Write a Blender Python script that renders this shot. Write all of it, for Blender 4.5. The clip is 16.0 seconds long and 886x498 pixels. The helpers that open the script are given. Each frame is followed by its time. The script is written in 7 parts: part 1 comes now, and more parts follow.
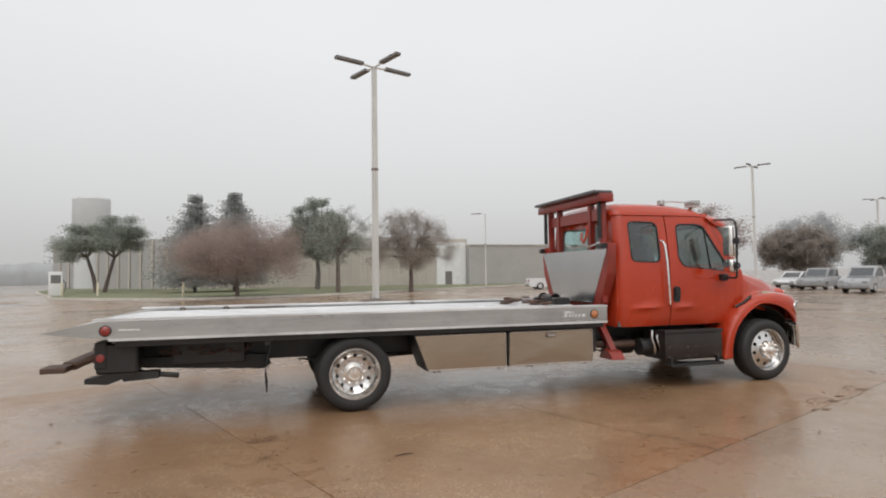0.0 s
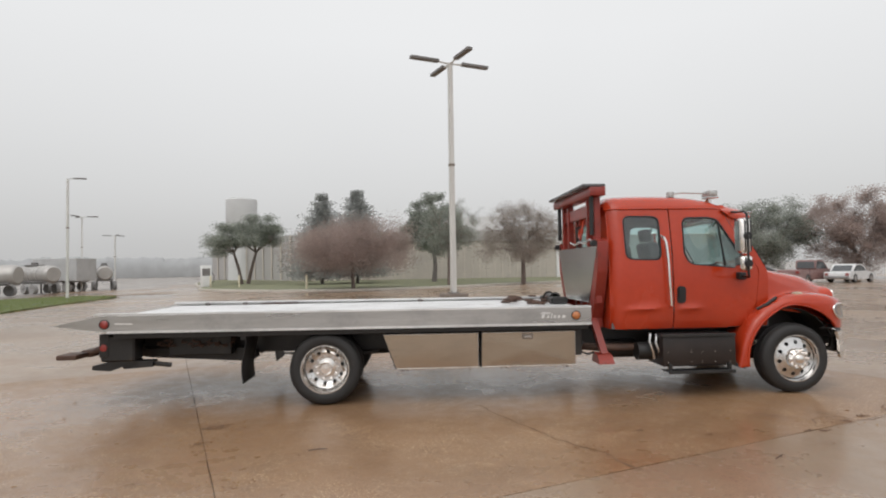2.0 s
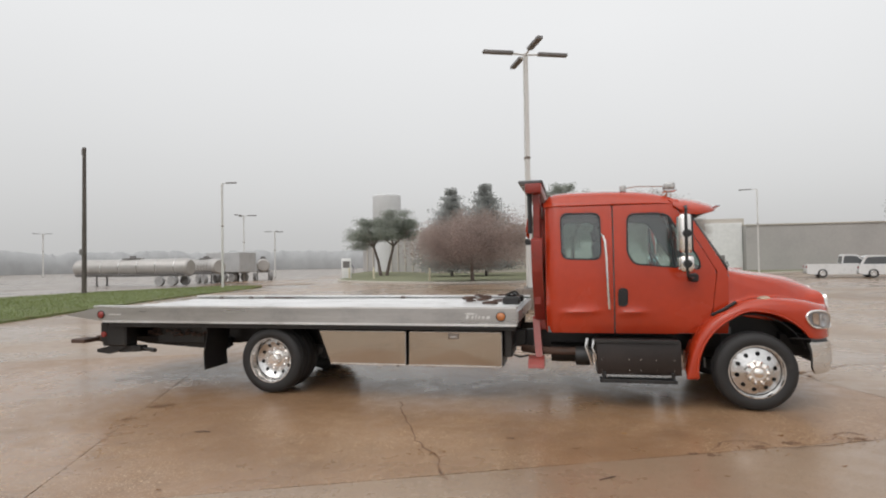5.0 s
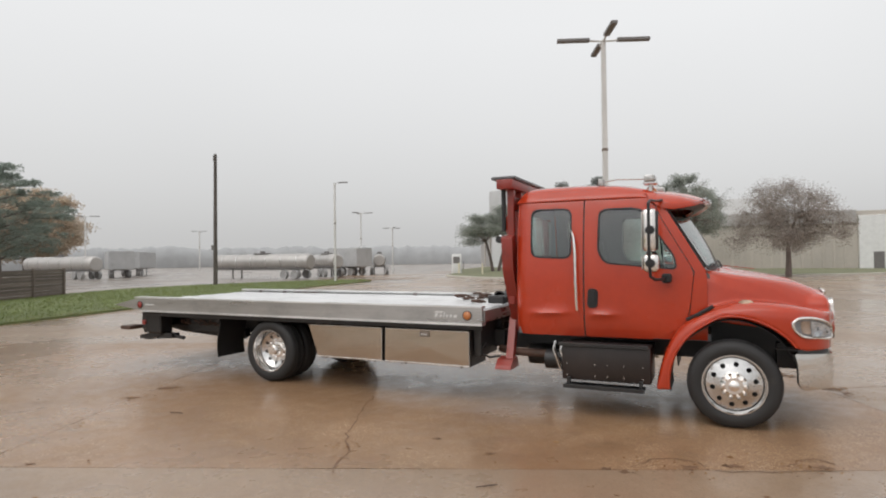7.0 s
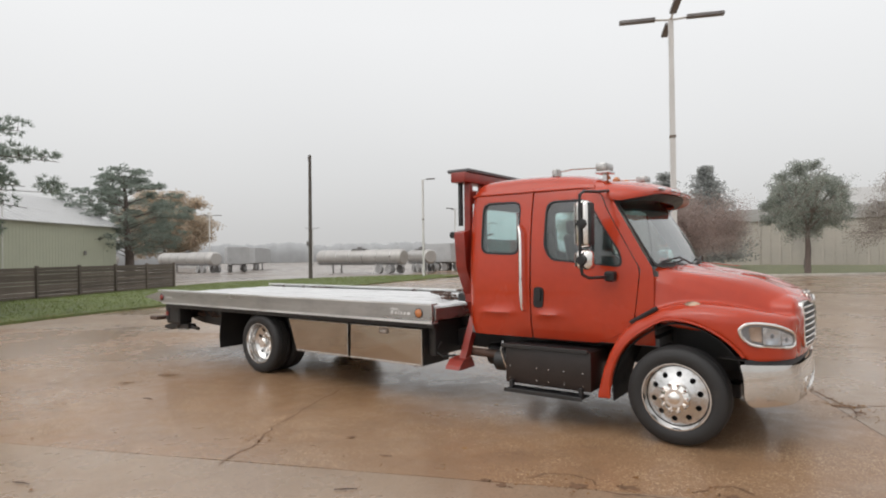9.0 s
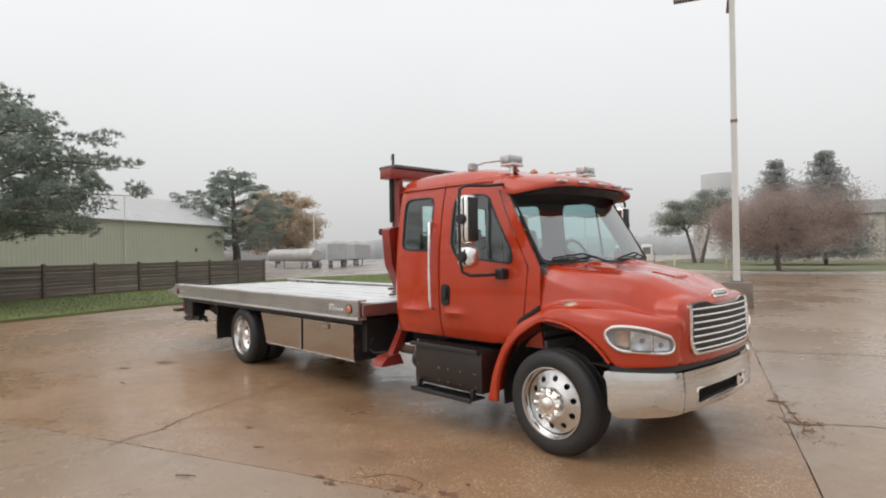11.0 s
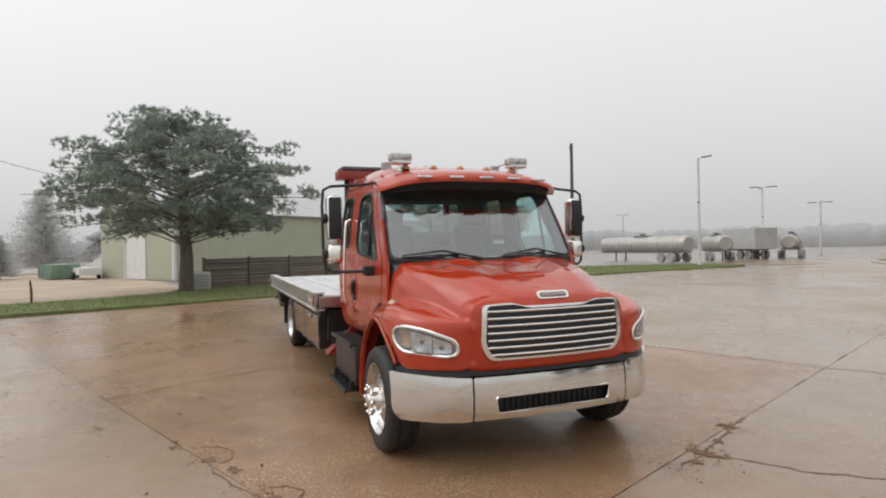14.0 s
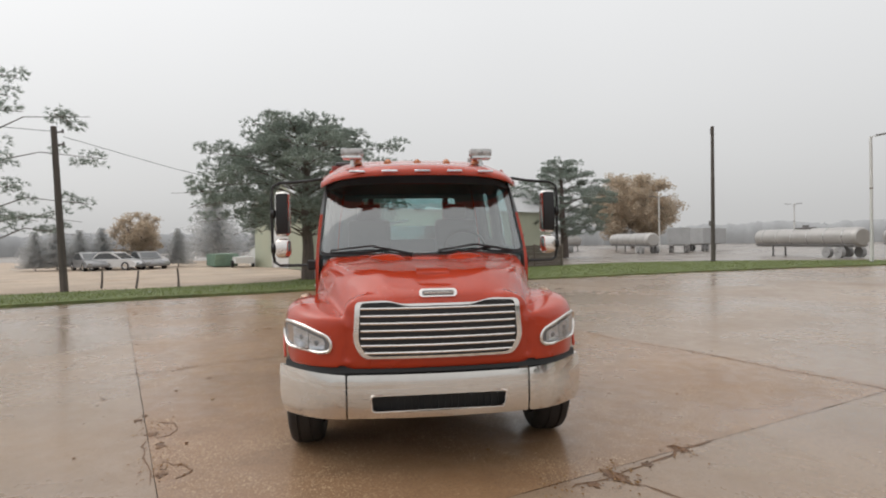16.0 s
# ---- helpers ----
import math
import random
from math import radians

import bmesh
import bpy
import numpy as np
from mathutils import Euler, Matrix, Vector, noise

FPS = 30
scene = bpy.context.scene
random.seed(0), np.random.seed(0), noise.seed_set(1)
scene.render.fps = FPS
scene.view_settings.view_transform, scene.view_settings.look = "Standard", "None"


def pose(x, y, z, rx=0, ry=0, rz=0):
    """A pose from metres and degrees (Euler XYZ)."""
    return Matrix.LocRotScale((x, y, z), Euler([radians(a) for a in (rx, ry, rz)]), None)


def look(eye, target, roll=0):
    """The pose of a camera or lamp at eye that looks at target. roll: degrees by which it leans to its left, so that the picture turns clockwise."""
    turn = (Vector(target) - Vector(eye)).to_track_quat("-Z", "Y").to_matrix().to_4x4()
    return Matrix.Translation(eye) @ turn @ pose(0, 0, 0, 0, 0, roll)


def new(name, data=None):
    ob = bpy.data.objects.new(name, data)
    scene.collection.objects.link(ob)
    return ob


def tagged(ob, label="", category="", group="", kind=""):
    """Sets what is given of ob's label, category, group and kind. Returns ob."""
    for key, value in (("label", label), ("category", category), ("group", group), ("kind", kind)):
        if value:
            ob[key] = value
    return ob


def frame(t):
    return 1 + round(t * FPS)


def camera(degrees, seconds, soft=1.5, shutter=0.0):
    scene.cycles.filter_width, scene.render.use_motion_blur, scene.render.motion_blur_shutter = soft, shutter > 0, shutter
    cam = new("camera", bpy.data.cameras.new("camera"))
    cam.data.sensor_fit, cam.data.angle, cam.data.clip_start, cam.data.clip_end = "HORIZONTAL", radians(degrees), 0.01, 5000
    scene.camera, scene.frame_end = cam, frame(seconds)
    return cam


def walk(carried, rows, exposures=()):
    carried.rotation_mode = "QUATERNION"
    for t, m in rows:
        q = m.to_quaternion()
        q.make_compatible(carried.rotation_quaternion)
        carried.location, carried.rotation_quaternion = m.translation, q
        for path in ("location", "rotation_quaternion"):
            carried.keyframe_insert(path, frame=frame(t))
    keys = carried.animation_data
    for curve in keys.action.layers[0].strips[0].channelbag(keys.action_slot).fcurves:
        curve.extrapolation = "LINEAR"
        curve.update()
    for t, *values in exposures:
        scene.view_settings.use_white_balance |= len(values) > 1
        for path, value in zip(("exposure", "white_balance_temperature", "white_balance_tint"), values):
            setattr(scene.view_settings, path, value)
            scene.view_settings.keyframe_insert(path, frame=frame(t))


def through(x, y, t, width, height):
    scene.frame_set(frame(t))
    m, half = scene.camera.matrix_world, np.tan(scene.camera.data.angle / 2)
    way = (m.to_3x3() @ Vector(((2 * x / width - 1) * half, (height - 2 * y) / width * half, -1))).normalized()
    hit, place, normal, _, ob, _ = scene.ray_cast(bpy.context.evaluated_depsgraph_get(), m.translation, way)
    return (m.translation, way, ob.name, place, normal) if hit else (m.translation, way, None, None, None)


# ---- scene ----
cam = camera(74.55, 16.0, soft=2.0)
PATH = [
    (0, (-0.943, -8.289, 1.661), (-0.385, -6.370, 1.744), -0.7),
    (0.5, (-0.385, -8.408, 1.681), (0.047, -6.457, 1.760), -0.9),
    (1, (0.105, -8.552, 1.716), (0.439, -6.581, 1.784), -0.9),
    (1.5, (0.650, -8.633, 1.716), (0.859, -6.645, 1.785), -0.9),
    (2, (1.133, -8.672, 1.738), (1.237, -6.676, 1.798), -0.9),
    (2.5, (1.604, -8.789, 1.748), (1.607, -6.790, 1.810), -0.8),
    (3, (2.090, -8.722, 1.748), (1.970, -6.726, 1.806), -0.9),
    (3.5, (2.635, -8.729, 1.766), (2.411, -6.742, 1.821), -0.9),
    (4, (3.076, -8.740, 1.776), (2.782, -6.763, 1.829), -0.8),
    (4.5, (3.576, -8.684, 1.794), (3.226, -6.716, 1.840), -0.9),
    (7, (6.001, -7.929, 1.805), (5.157, -6.116, 1.835), -0.7),
    (7.5, (6.453, -7.746, 1.802), (5.520, -5.977, 1.833), -0.9),
    (8, (6.839, -7.451, 1.809), (5.824, -5.728, 1.833), -0.8),
    (10.5, (8.787, -5.706, 1.760), (7.396, -4.269, 1.776), -0.9),
    (11, (9.194, -5.307, 1.772), (7.739, -3.935, 1.781), -0.9),
    (11.5, (9.555, -4.872, 1.771), (8.038, -3.568, 1.776), -0.9),
    (12, (9.905, -4.441, 1.770), (8.314, -3.229, 1.775), -0.9),
    (12.5, (10.208, -4.000, 1.774), (8.543, -2.892, 1.774), -0.9),
    (13, (10.538, -3.496, 1.742), (8.798, -2.512, 1.752), -1.4),
    (13.5, (10.776, -3.016, 1.759), (8.978, -2.142, 1.757), -1.1),
    (14, (11.110, -2.514, 1.765), (9.251, -1.776, 1.759), -1.2),
    (14.5, (11.227, -1.975, 1.755), (9.320, -1.372, 1.746), -1.1),
    (15, (11.391, -1.454, 1.762), (9.445, -0.992, 1.744), -1.3),
    (15.5, (11.397, -0.909, 1.750), (9.426, -0.571, 1.730), -1.3),
    (16, (11.504, -0.486, 1.756), (9.519, -0.246, 1.732), -1.0),
]
EXPOSURES = [(0.0, -0.07), (4.5, -0.05), (7.5, -0.02), (10.5, 0.08), (12.5, 0.07), (14.0, -0.01), (16.0, -0.07)]
walk(cam, [(t, look(eye, target, roll)) for t, eye, target, roll in PATH], EXPOSURES)

# ---- daylight: thick mist under an even white sky ----
world = bpy.data.worlds.new("misty_sky")
scene.world = world
world.use_nodes = True
wn, wl = world.node_tree.nodes, world.node_tree.links
wn.clear()
w_out = wn.new("ShaderNodeOutputWorld")
w_bg = wn.new("ShaderNodeBackground")
w_sky = wn.new("ShaderNodeTexSky")
w_sky.sky_type = "NISHITA"
w_sky.sun_disc = False
w_sky.sun_elevation = radians(48)
w_sky.sun_rotation = radians(200)
w_sky.dust_density = 6.0
w_hsv = wn.new("ShaderNodeHueSaturation")
w_hsv.inputs["Saturation"].default_value = 0.12
w_hsv.inputs["Value"].default_value = 0.05
w_co = wn.new("ShaderNodeTexCoord")
w_sep = wn.new("ShaderNodeSeparateXYZ")
w_ramp = wn.new("ShaderNodeValToRGB")
cr = w_ramp.color_ramp
cr.elements[0].position, cr.elements[0].color = 0.0, (0.60, 0.598, 0.595, 1)
cr.elements[1].position, cr.elements[1].color = 1.0, (1.0, 1.0, 1.0, 1)
for pos, c in ((0.05, (0.615, 0.615, 0.613)), (0.16, (0.665, 0.667, 0.667)), (0.36, (0.80, 0.805, 0.81))):
    e = cr.elements.new(pos)
    e.color = (*c, 1)
w_noise = wn.new("ShaderNodeTexNoise")
w_noise.inputs["Scale"].default_value = 1.6
w_noise.inputs["Detail"].default_value = 2.0
w_mul = wn.new("ShaderNodeMapRange")
w_mul.inputs[3].default_value, w_mul.inputs[4].default_value = 0.94, 1.06
w_vm = wn.new("ShaderNodeVectorMath")
w_vm.operation = "SCALE"
w_add = wn.new("ShaderNodeVectorMath")
w_add.operation = "ADD"
wl.new(w_co.outputs["Generated"], w_sep.inputs[0])
wl.new(w_sep.outputs["Z"], w_ramp.inputs[0])
wl.new(w_co.outputs["Generated"], w_noise.inputs["Vector"])
wl.new(w_noise.outputs[0], w_mul.inputs[0])
wl.new(w_ramp.outputs[0], w_vm.inputs[0])
wl.new(w_mul.outputs[0], w_vm.inputs["Scale"])
wl.new(w_sky.outputs[0], w_hsv.inputs["Color"])
wl.new(w_hsv.outputs[0], w_add.inputs[0])
wl.new(w_vm.outputs[0], w_add.inputs[1])
wl.new(w_add.outputs[0], w_bg.inputs["Color"])
w_bg.inputs["Strength"].default_value = 0.905
wl.new(w_bg.outputs[0], w_out.inputs[0])

sun_data = bpy.data.lights.new("sun", "SUN")
sun_data.energy, sun_data.angle, sun_data.color = 0.5, radians(60), (1.0, 0.97, 0.93)
sun = new("sun", sun_data)
sun.matrix_world = look((0, 0, 60), (12, 25, 0))


# ---- materials ----
def mat(name, color, rough=0.5, metal=0.0, vary=0.15, scale=4.0, bump=0.0, bump_scale=40.0, coat=0.0, coord="Object", spec=0.5, island=0.0, rand=0.0, dirt=None, dirt_at=(0.55, 0.75), stretch=(1, 1, 1), rough_vary=0.15, sub=0.0):
    m = bpy.data.materials.new(name)
    m.use_nodes = True
    n, l = m.node_tree.nodes, m.node_tree.links
    b = n["Principled BSDF"]
    b.inputs["Metallic"].default_value = metal
    b.inputs["Specular IOR Level"].default_value = spec
    b.inputs["Coat Weight"].default_value = coat
    b.inputs["Coat Roughness"].default_value = 0.05
    co = n.new("ShaderNodeTexCoord")
    mp = n.new("ShaderNodeMapping")
    mp.inputs["Scale"].default_value = stretch
    l.new(co.outputs[coord], mp.inputs[0])
    big = n.new("ShaderNodeTexNoise")
    big.inputs["Scale"].default_value, big.inputs["Detail"].default_value = scale, 5.0
    fine = n.new("ShaderNodeTexNoise")
    fine.inputs["Scale"].default_value, fine.inputs["Detail"].default_value = scale * 11, 3.0
    l.new(mp.outputs[0], big.inputs["Vector"])
    l.new(mp.outputs[0], fine.inputs["Vector"])
    mixn = n.new("ShaderNodeMath")
    mixn.operation = "MULTIPLY_ADD"
    mixn.inputs[1].default_value = 0.4
    l.new(fine.outputs[0], mixn.inputs[0])
    l.new(big.outputs[0], mixn.inputs[2])
    rng = n.new("ShaderNodeMapRange")
    rng.inputs[1].default_value, rng.inputs[2].default_value = 0.45, 0.95
    rng.inputs[3].default_value, rng.inputs[4].default_value = 1 - vary, 1 + vary
    l.new(mixn.outputs[0], rng.inputs[0])
    val = rng.outputs[0]
    for src, amount in (("Random Per Island", island), ("Random", rand)):
        if amount:
            g = n.new("ShaderNodeNewGeometry" if "Island" in src else "ShaderNodeObjectInfo")
            r2 = n.new("ShaderNodeMapRange")
            r2.inputs[3].default_value, r2.inputs[4].default_value = 1 - amount, 1 + amount
            l.new(g.outputs[src], r2.inputs[0])
            mm = n.new("ShaderNodeMath")
            mm.operation = "MULTIPLY"
            l.new(val, mm.inputs[0])
            l.new(r2.outputs[0], mm.inputs[1])
            val = mm.outputs[0]
    sc = n.new("ShaderNodeVectorMath")
    sc.operation = "SCALE"
    sc.inputs[0].default_value = color
    l.new(val, sc.inputs["Scale"])
    col = sc.outputs[0]
    if dirt:
        dn = n.new("ShaderNodeTexNoise")
        dn.inputs["Scale"].default_value, dn.inputs["Detail"].default_value = scale * 0.6, 7.0
        dn.inputs["Roughness"].default_value = 0.65
        l.new(co.outputs[coord], dn.inputs["Vector"])
        dr = n.new("ShaderNodeMapRange")
        dr.inputs[1].default_value, dr.inputs[2].default_value = dirt_at
        l.new(dn.outputs[0], dr.inputs[0])
        dm = n.new("ShaderNodeMix")
        dm.data_type = "RGBA"
        l.new(dr.outputs[0], dm.inputs["Factor"])
        l.new(col, dm.inputs[6])
        dm.inputs[7].default_value = (*dirt, 1)
        col = dm.outputs[2]
    l.new(col, b.inputs["Base Color"])
    rr = n.new("ShaderNodeMapRange")
    rr.inputs[1].default_value, rr.inputs[2].default_value = 0.3, 0.7
    rr.inputs[3].default_value, rr.inputs[4].default_value = max(rough - rough_vary * rough, 0.02), min(rough + rough_vary * rough, 1)
    l.new(big.outputs[0], rr.inputs[0])
    l.new(rr.outputs[0], b.inputs["Roughness"])
    if bump:
        bn = n.new("ShaderNodeTexNoise")
        bn.inputs["Scale"].default_value, bn.inputs["Detail"].default_value = bump_scale, 4.0
        l.new(mp.outputs[0], bn.inputs["Vector"])
        bb = n.new("ShaderNodeBump")
        bb.inputs["Strength"].default_value, bb.inputs["Distance"].default_value = bump, 0.01
        l.new(bn.outputs[0], bb.inputs["Height"])
        l.new(bb.outputs[0], b.inputs["Normal"])
    return m


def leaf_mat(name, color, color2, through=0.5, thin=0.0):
    """Leaves: two tones from leaf to leaf, light coming through; thin: the share of each face made clear to imitate
    mist.
    """
    m = bpy.data.materials.new(name)
    m.use_nodes = True
    n, l = m.node_tree.nodes, m.node_tree.links
    n.clear()
    out = n.new("ShaderNodeOutputMaterial")
    g = n.new("ShaderNodeNewGeometry")
    mx = n.new("ShaderNodeMix")
    mx.data_type = "RGBA"
    mx.inputs[6].default_value, mx.inputs[7].default_value = (*color, 1), (*color2, 1)
    l.new(g.outputs["Random Per Island"], mx.inputs["Factor"])
    d, t = n.new("ShaderNodeBsdfDiffuse"), n.new("ShaderNodeBsdfTranslucent")
    ms = n.new("ShaderNodeMixShader")
    ms.inputs[0].default_value = through
    l.new(mx.outputs[2], d.inputs[0])
    l.new(mx.outputs[2], t.inputs[0])
    l.new(d.outputs[0], ms.inputs[1])
    l.new(t.outputs[0], ms.inputs[2])
    # the clear share lets the sky show through, in place of mist
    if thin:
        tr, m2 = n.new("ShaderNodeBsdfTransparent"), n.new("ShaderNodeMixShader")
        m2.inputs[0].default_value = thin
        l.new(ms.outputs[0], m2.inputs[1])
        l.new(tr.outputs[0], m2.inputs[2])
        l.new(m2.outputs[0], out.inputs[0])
    else:
        l.new(ms.outputs[0], out.inputs[0])
    return m


def glass_mat(name, tint, clear=0.75, rough=0.03, face=0.06):
    """Thin window glass: lets light straight through, tinted, and mirrors at a low angle."""
    m = bpy.data.materials.new(name)
    m.use_nodes = True
    n, l = m.node_tree.nodes, m.node_tree.links
    n.clear()
    out = n.new("ShaderNodeOutputMaterial")
    tr, gl, ms, fr = n.new("ShaderNodeBsdfTransparent"), n.new("ShaderNodeBsdfGlossy"), n.new("ShaderNodeMixShader"), n.new("ShaderNodeLayerWeight")
    tr.inputs[0].default_value = (*[c * clear for c in tint], 1)
    gl.inputs["Roughness"].default_value = rough
    fr.inputs[0].default_value = 0.5
    p5, ma = n.new("ShaderNodeMath"), n.new("ShaderNodeMath")
    p5.operation, ma.operation = "POWER", "MULTIPLY_ADD"
    p5.inputs[1].default_value = 4.0
    ma.inputs[1].default_value, ma.inputs[2].default_value = 1 - face, face
    l.new(fr.outputs["Facing"], p5.inputs[0])
    l.new(p5.outputs[0], ma.inputs[0])
    l.new(ma.outputs[0], ms.inputs[0])
    l.new(tr.outputs[0], ms.inputs[1])
    l.new(gl.outputs[0], ms.inputs[2])
    l.new(ms.outputs[0], out.inputs[0])
    return m


def concrete_mat(name, color, wet, stain, aggregate=0.0, rand=0.12):
    """Rain-wet concrete: pale and dark stains, exposed stones, puddled film of water."""
    m = bpy.data.materials.new(name)
    m.use_nodes = True
    n, l = m.node_tree.nodes, m.node_tree.links
    b = n["Principled BSDF"]
    co = n.new("ShaderNodeTexCoord")
    geo = n.new("ShaderNodeNewGeometry")
    P = geo.outputs["Position"]

    def tex(scale, detail=4.0, rough=0.55):
        t = n.new("ShaderNodeTexNoise")
        t.inputs["Scale"].default_value, t.inputs["Detail"].default_value, t.inputs["Roughness"].default_value = scale, detail, rough
        l.new(P, t.inputs["Vector"])
        return t.outputs[0]

    def ramp(v, a, b2, c=0.0, d=1.0):
        r = n.new("ShaderNodeMapRange")
        r.inputs[1].default_value, r.inputs[2].default_value, r.inputs[3].default_value, r.inputs[4].default_value = a, b2, c, d
        l.new(v, r.inputs[0])
        return r.outputs[0]

    def mix(f, a, b2):
        x = n.new("ShaderNodeMix")
        x.data_type = "RGBA"
        l.new(f, x.inputs["Factor"])
        for s, v in ((6, a), (7, b2)):
            if isinstance(v, tuple):
                x.inputs[s].default_value = (*v, 1)
            else:
                l.new(v, x.inputs[s])
        return x.outputs[2]

    base = mix(ramp(tex(0.35, 5), 0.35, 0.68), color, tuple(c * 0.74 for c in color))
    base = mix(ramp(tex(1.7, 6, 0.7), 0.52, 0.72, 0, 0.65), base, stain)
    base = mix(ramp(tex(45, 3), 0.35, 0.75, 0, 0.5), base, tuple(c * 0.62 for c in color))
    if aggregate:
        v = n.new("ShaderNodeTexVoronoi")
        v.inputs["Scale"].default_value = 66.0
        warp = n.new("ShaderNodeTexNoise")
        warp.inputs["Scale"].default_value, warp.inputs["Detail"].default_value = 38.0, 2.0
        l.new(P, warp.inputs["Vector"])
        shift = n.new("ShaderNodeVectorMath")
        shift.operation = "MULTIPLY_ADD"
        shift.inputs[1].default_value = (0.045, 0.045, 0.045)
        l.new(warp.outputs["Color"], shift.inputs[0])
        l.new(P, shift.inputs[2])
        l.new(shift.outputs[0], v.inputs["Vector"])
        rgb = n.new("ShaderNodeSeparateColor")
        l.new(v.outputs["Color"], rgb.inputs[0])
        speck = ramp(rgb.outputs[0], 0.45, 0.95)
        dist = ramp(v.outputs["Distance"], 0.52, 0.30)
        mm = n.new("ShaderNodeMath")
        mm.operation = "MULTIPLY"
        l.new(speck, mm.inputs[0])
        l.new(dist, mm.inputs[1])
        m3 = n.new("ShaderNodeMath")
        m3.operation = "MULTIPLY"
        l.new(mm.outputs[0], m3.inputs[0])
        l.new(ramp(tex(0.9, 6, 0.75), 0.40, 0.60, 0.0, aggregate), m3.inputs[1])
        base = mix(m3.outputs[0], base, (0.66, 0.50, 0.32))
        pit = ramp(rgb.outputs[1], 0.80, 0.95, 0.0, 0.4)
        base = mix(pit, base, tuple(c * 0.45 for c in color))
    oi = n.new("ShaderNodeObjectInfo")
    rr = ramp(oi.outputs["Random"], 0, 1, 1 - rand, 1 + rand)
    sc = n.new("ShaderNodeVectorMath")
    sc.operation = "SCALE"
    l.new(base, sc.inputs[0])
    l.new(rr, sc.inputs["Scale"])
    l.new(sc.outputs[0], b.inputs["Base Color"])
    film = n.new("ShaderNodeMath")
    film.operation = "MULTIPLY_ADD"
    film.inputs[1].default_value = 0.35
    l.new(tex(4.0, 5), film.inputs[0])
    l.new(tex(0.22, 4), film.inputs[2])
    l.new(ramp(film.outputs[0], 0.56, 0.82, wet[0], wet[1]), b.inputs["Roughness"])
    b.inputs["Specular IOR Level"].default_value = 0.5
    b.inputs["Coat Weight"].default_value = 0.22
    b.inputs["Coat Roughness"].default_value = 0.12
    bp = n.new("ShaderNodeBump")
    bp.inputs["Strength"].default_value, bp.inputs["Distance"].default_value = 0.35, 0.006
    l.new(tex(60, 4), bp.inputs["Height"])
    bp2 = n.new("ShaderNodeBump")
    bp2.inputs["Strength"].default_value, bp2.inputs["Distance"].default_value = 0.3, 0.05
    l.new(tex(1.2, 3), bp2.inputs["Height"])
    l.new(bp.outputs[0], bp2.inputs["Normal"])
    l.new(bp2.outputs[0], b.inputs["Normal"])
    return m


M_CONC = concrete_mat("wet_concrete", (0.30, 0.172, 0.09), (0.15, 0.54), (0.155, 0.086, 0.045), 1.0)
M_PALECONC = concrete_mat("smooth_wet_concrete", (0.315, 0.215, 0.14), (0.16, 0.46), (0.215, 0.135, 0.08), 0.22, 0.08)
M_SOIL = mat("joint_soil", (0.27, 0.175, 0.11), 0.8, vary=0.4, scale=6, bump=0.6)
M_ROAD = concrete_mat("wet_road", (0.30, 0.255, 0.22), (0.25, 0.5), (0.2, 0.165, 0.14), 0.0)
M_DIRT = mat("bare_dirt", (0.42, 0.33, 0.25), 0.75, vary=0.25, scale=0.4, bump=0.4, bump_scale=8, dirt=(0.24, 0.16, 0.10))
M_GRASS = mat("mown_grass", (0.13, 0.16, 0.055), 0.8, vary=0.45, scale=1.5, bump=1.0, bump_scale=60, dirt=(0.16, 0.13, 0.05), dirt_at=(0.55, 0.8))
M_BLADE = leaf_mat("grass_blade", (0.12, 0.17, 0.05), (0.24, 0.26, 0.10), 0.5)
M_KERB = mat("kerb_concrete", (0.5, 0.47, 0.42), 0.6, vary=0.2, scale=3, bump=0.3)
M_RED = mat("faded_red_paint", (0.43, 0.040, 0.012), 0.24, vary=0.12, scale=1.1, coat=0.7, spec=0.2, dirt=(0.37, 0.06, 0.034), dirt_at=(0.55, 0.9), rough_vary=0.3)
M_RACKRED = mat("dull_maroon_paint", (0.25, 0.026, 0.016), 0.35, vary=0.25, scale=3, coat=0.2, dirt=(0.12, 0.03, 0.022))
M_CHROME = mat("chrome", (0.86, 0.83, 0.80), 0.10, 1.0, vary=0.05, scale=3, rough_vary=0.4)
M_BUMPER = mat("bright_bumper_steel", (0.76, 0.73, 0.69), 0.07, 1.0, vary=0.07, scale=1.6, rough_vary=0.5, dirt=(0.56, 0.51, 0.45), dirt_at=(0.62, 0.95))
M_ALLOY = mat("polished_aluminium", (0.66, 0.65, 0.64), 0.17, 1.0, vary=0.08, scale=5, rough_vary=0.4)
# brown of the ground's reflection is tinted into the steel's colour
M_STEEL = mat("stainless_sheet", (0.43, 0.355, 0.28), 0.13, 1.0, vary=0.06, scale=2.5, rough_vary=0.5)
M_DECKAL = mat("deck_aluminium", (0.74, 0.74, 0.74), 0.38, 0.75, vary=0.18, scale=2.5, bump=0.1, bump_scale=30, dirt=(0.5, 0.49, 0.47), stretch=(0.4, 3, 1))
M_RAIL = mat("brushed_rail", (0.47, 0.465, 0.46), 0.30, 0.9, vary=0.16, scale=1.2, dirt=(0.27, 0.27, 0.28), stretch=(0.5, 1, 6))
M_BLACK = mat("black_frame_paint", (0.018, 0.017, 0.017), 0.45, vary=0.3, scale=5, dirt=(0.05, 0.04, 0.032))
M_BOXBLK = mat("dark_step_box_paint", (0.022, 0.015, 0.013), 0.35, vary=0.25, scale=4)
M_PLASTIC = mat("black_plastic", (0.014, 0.014, 0.015), 0.5, vary=0.2, scale=8)
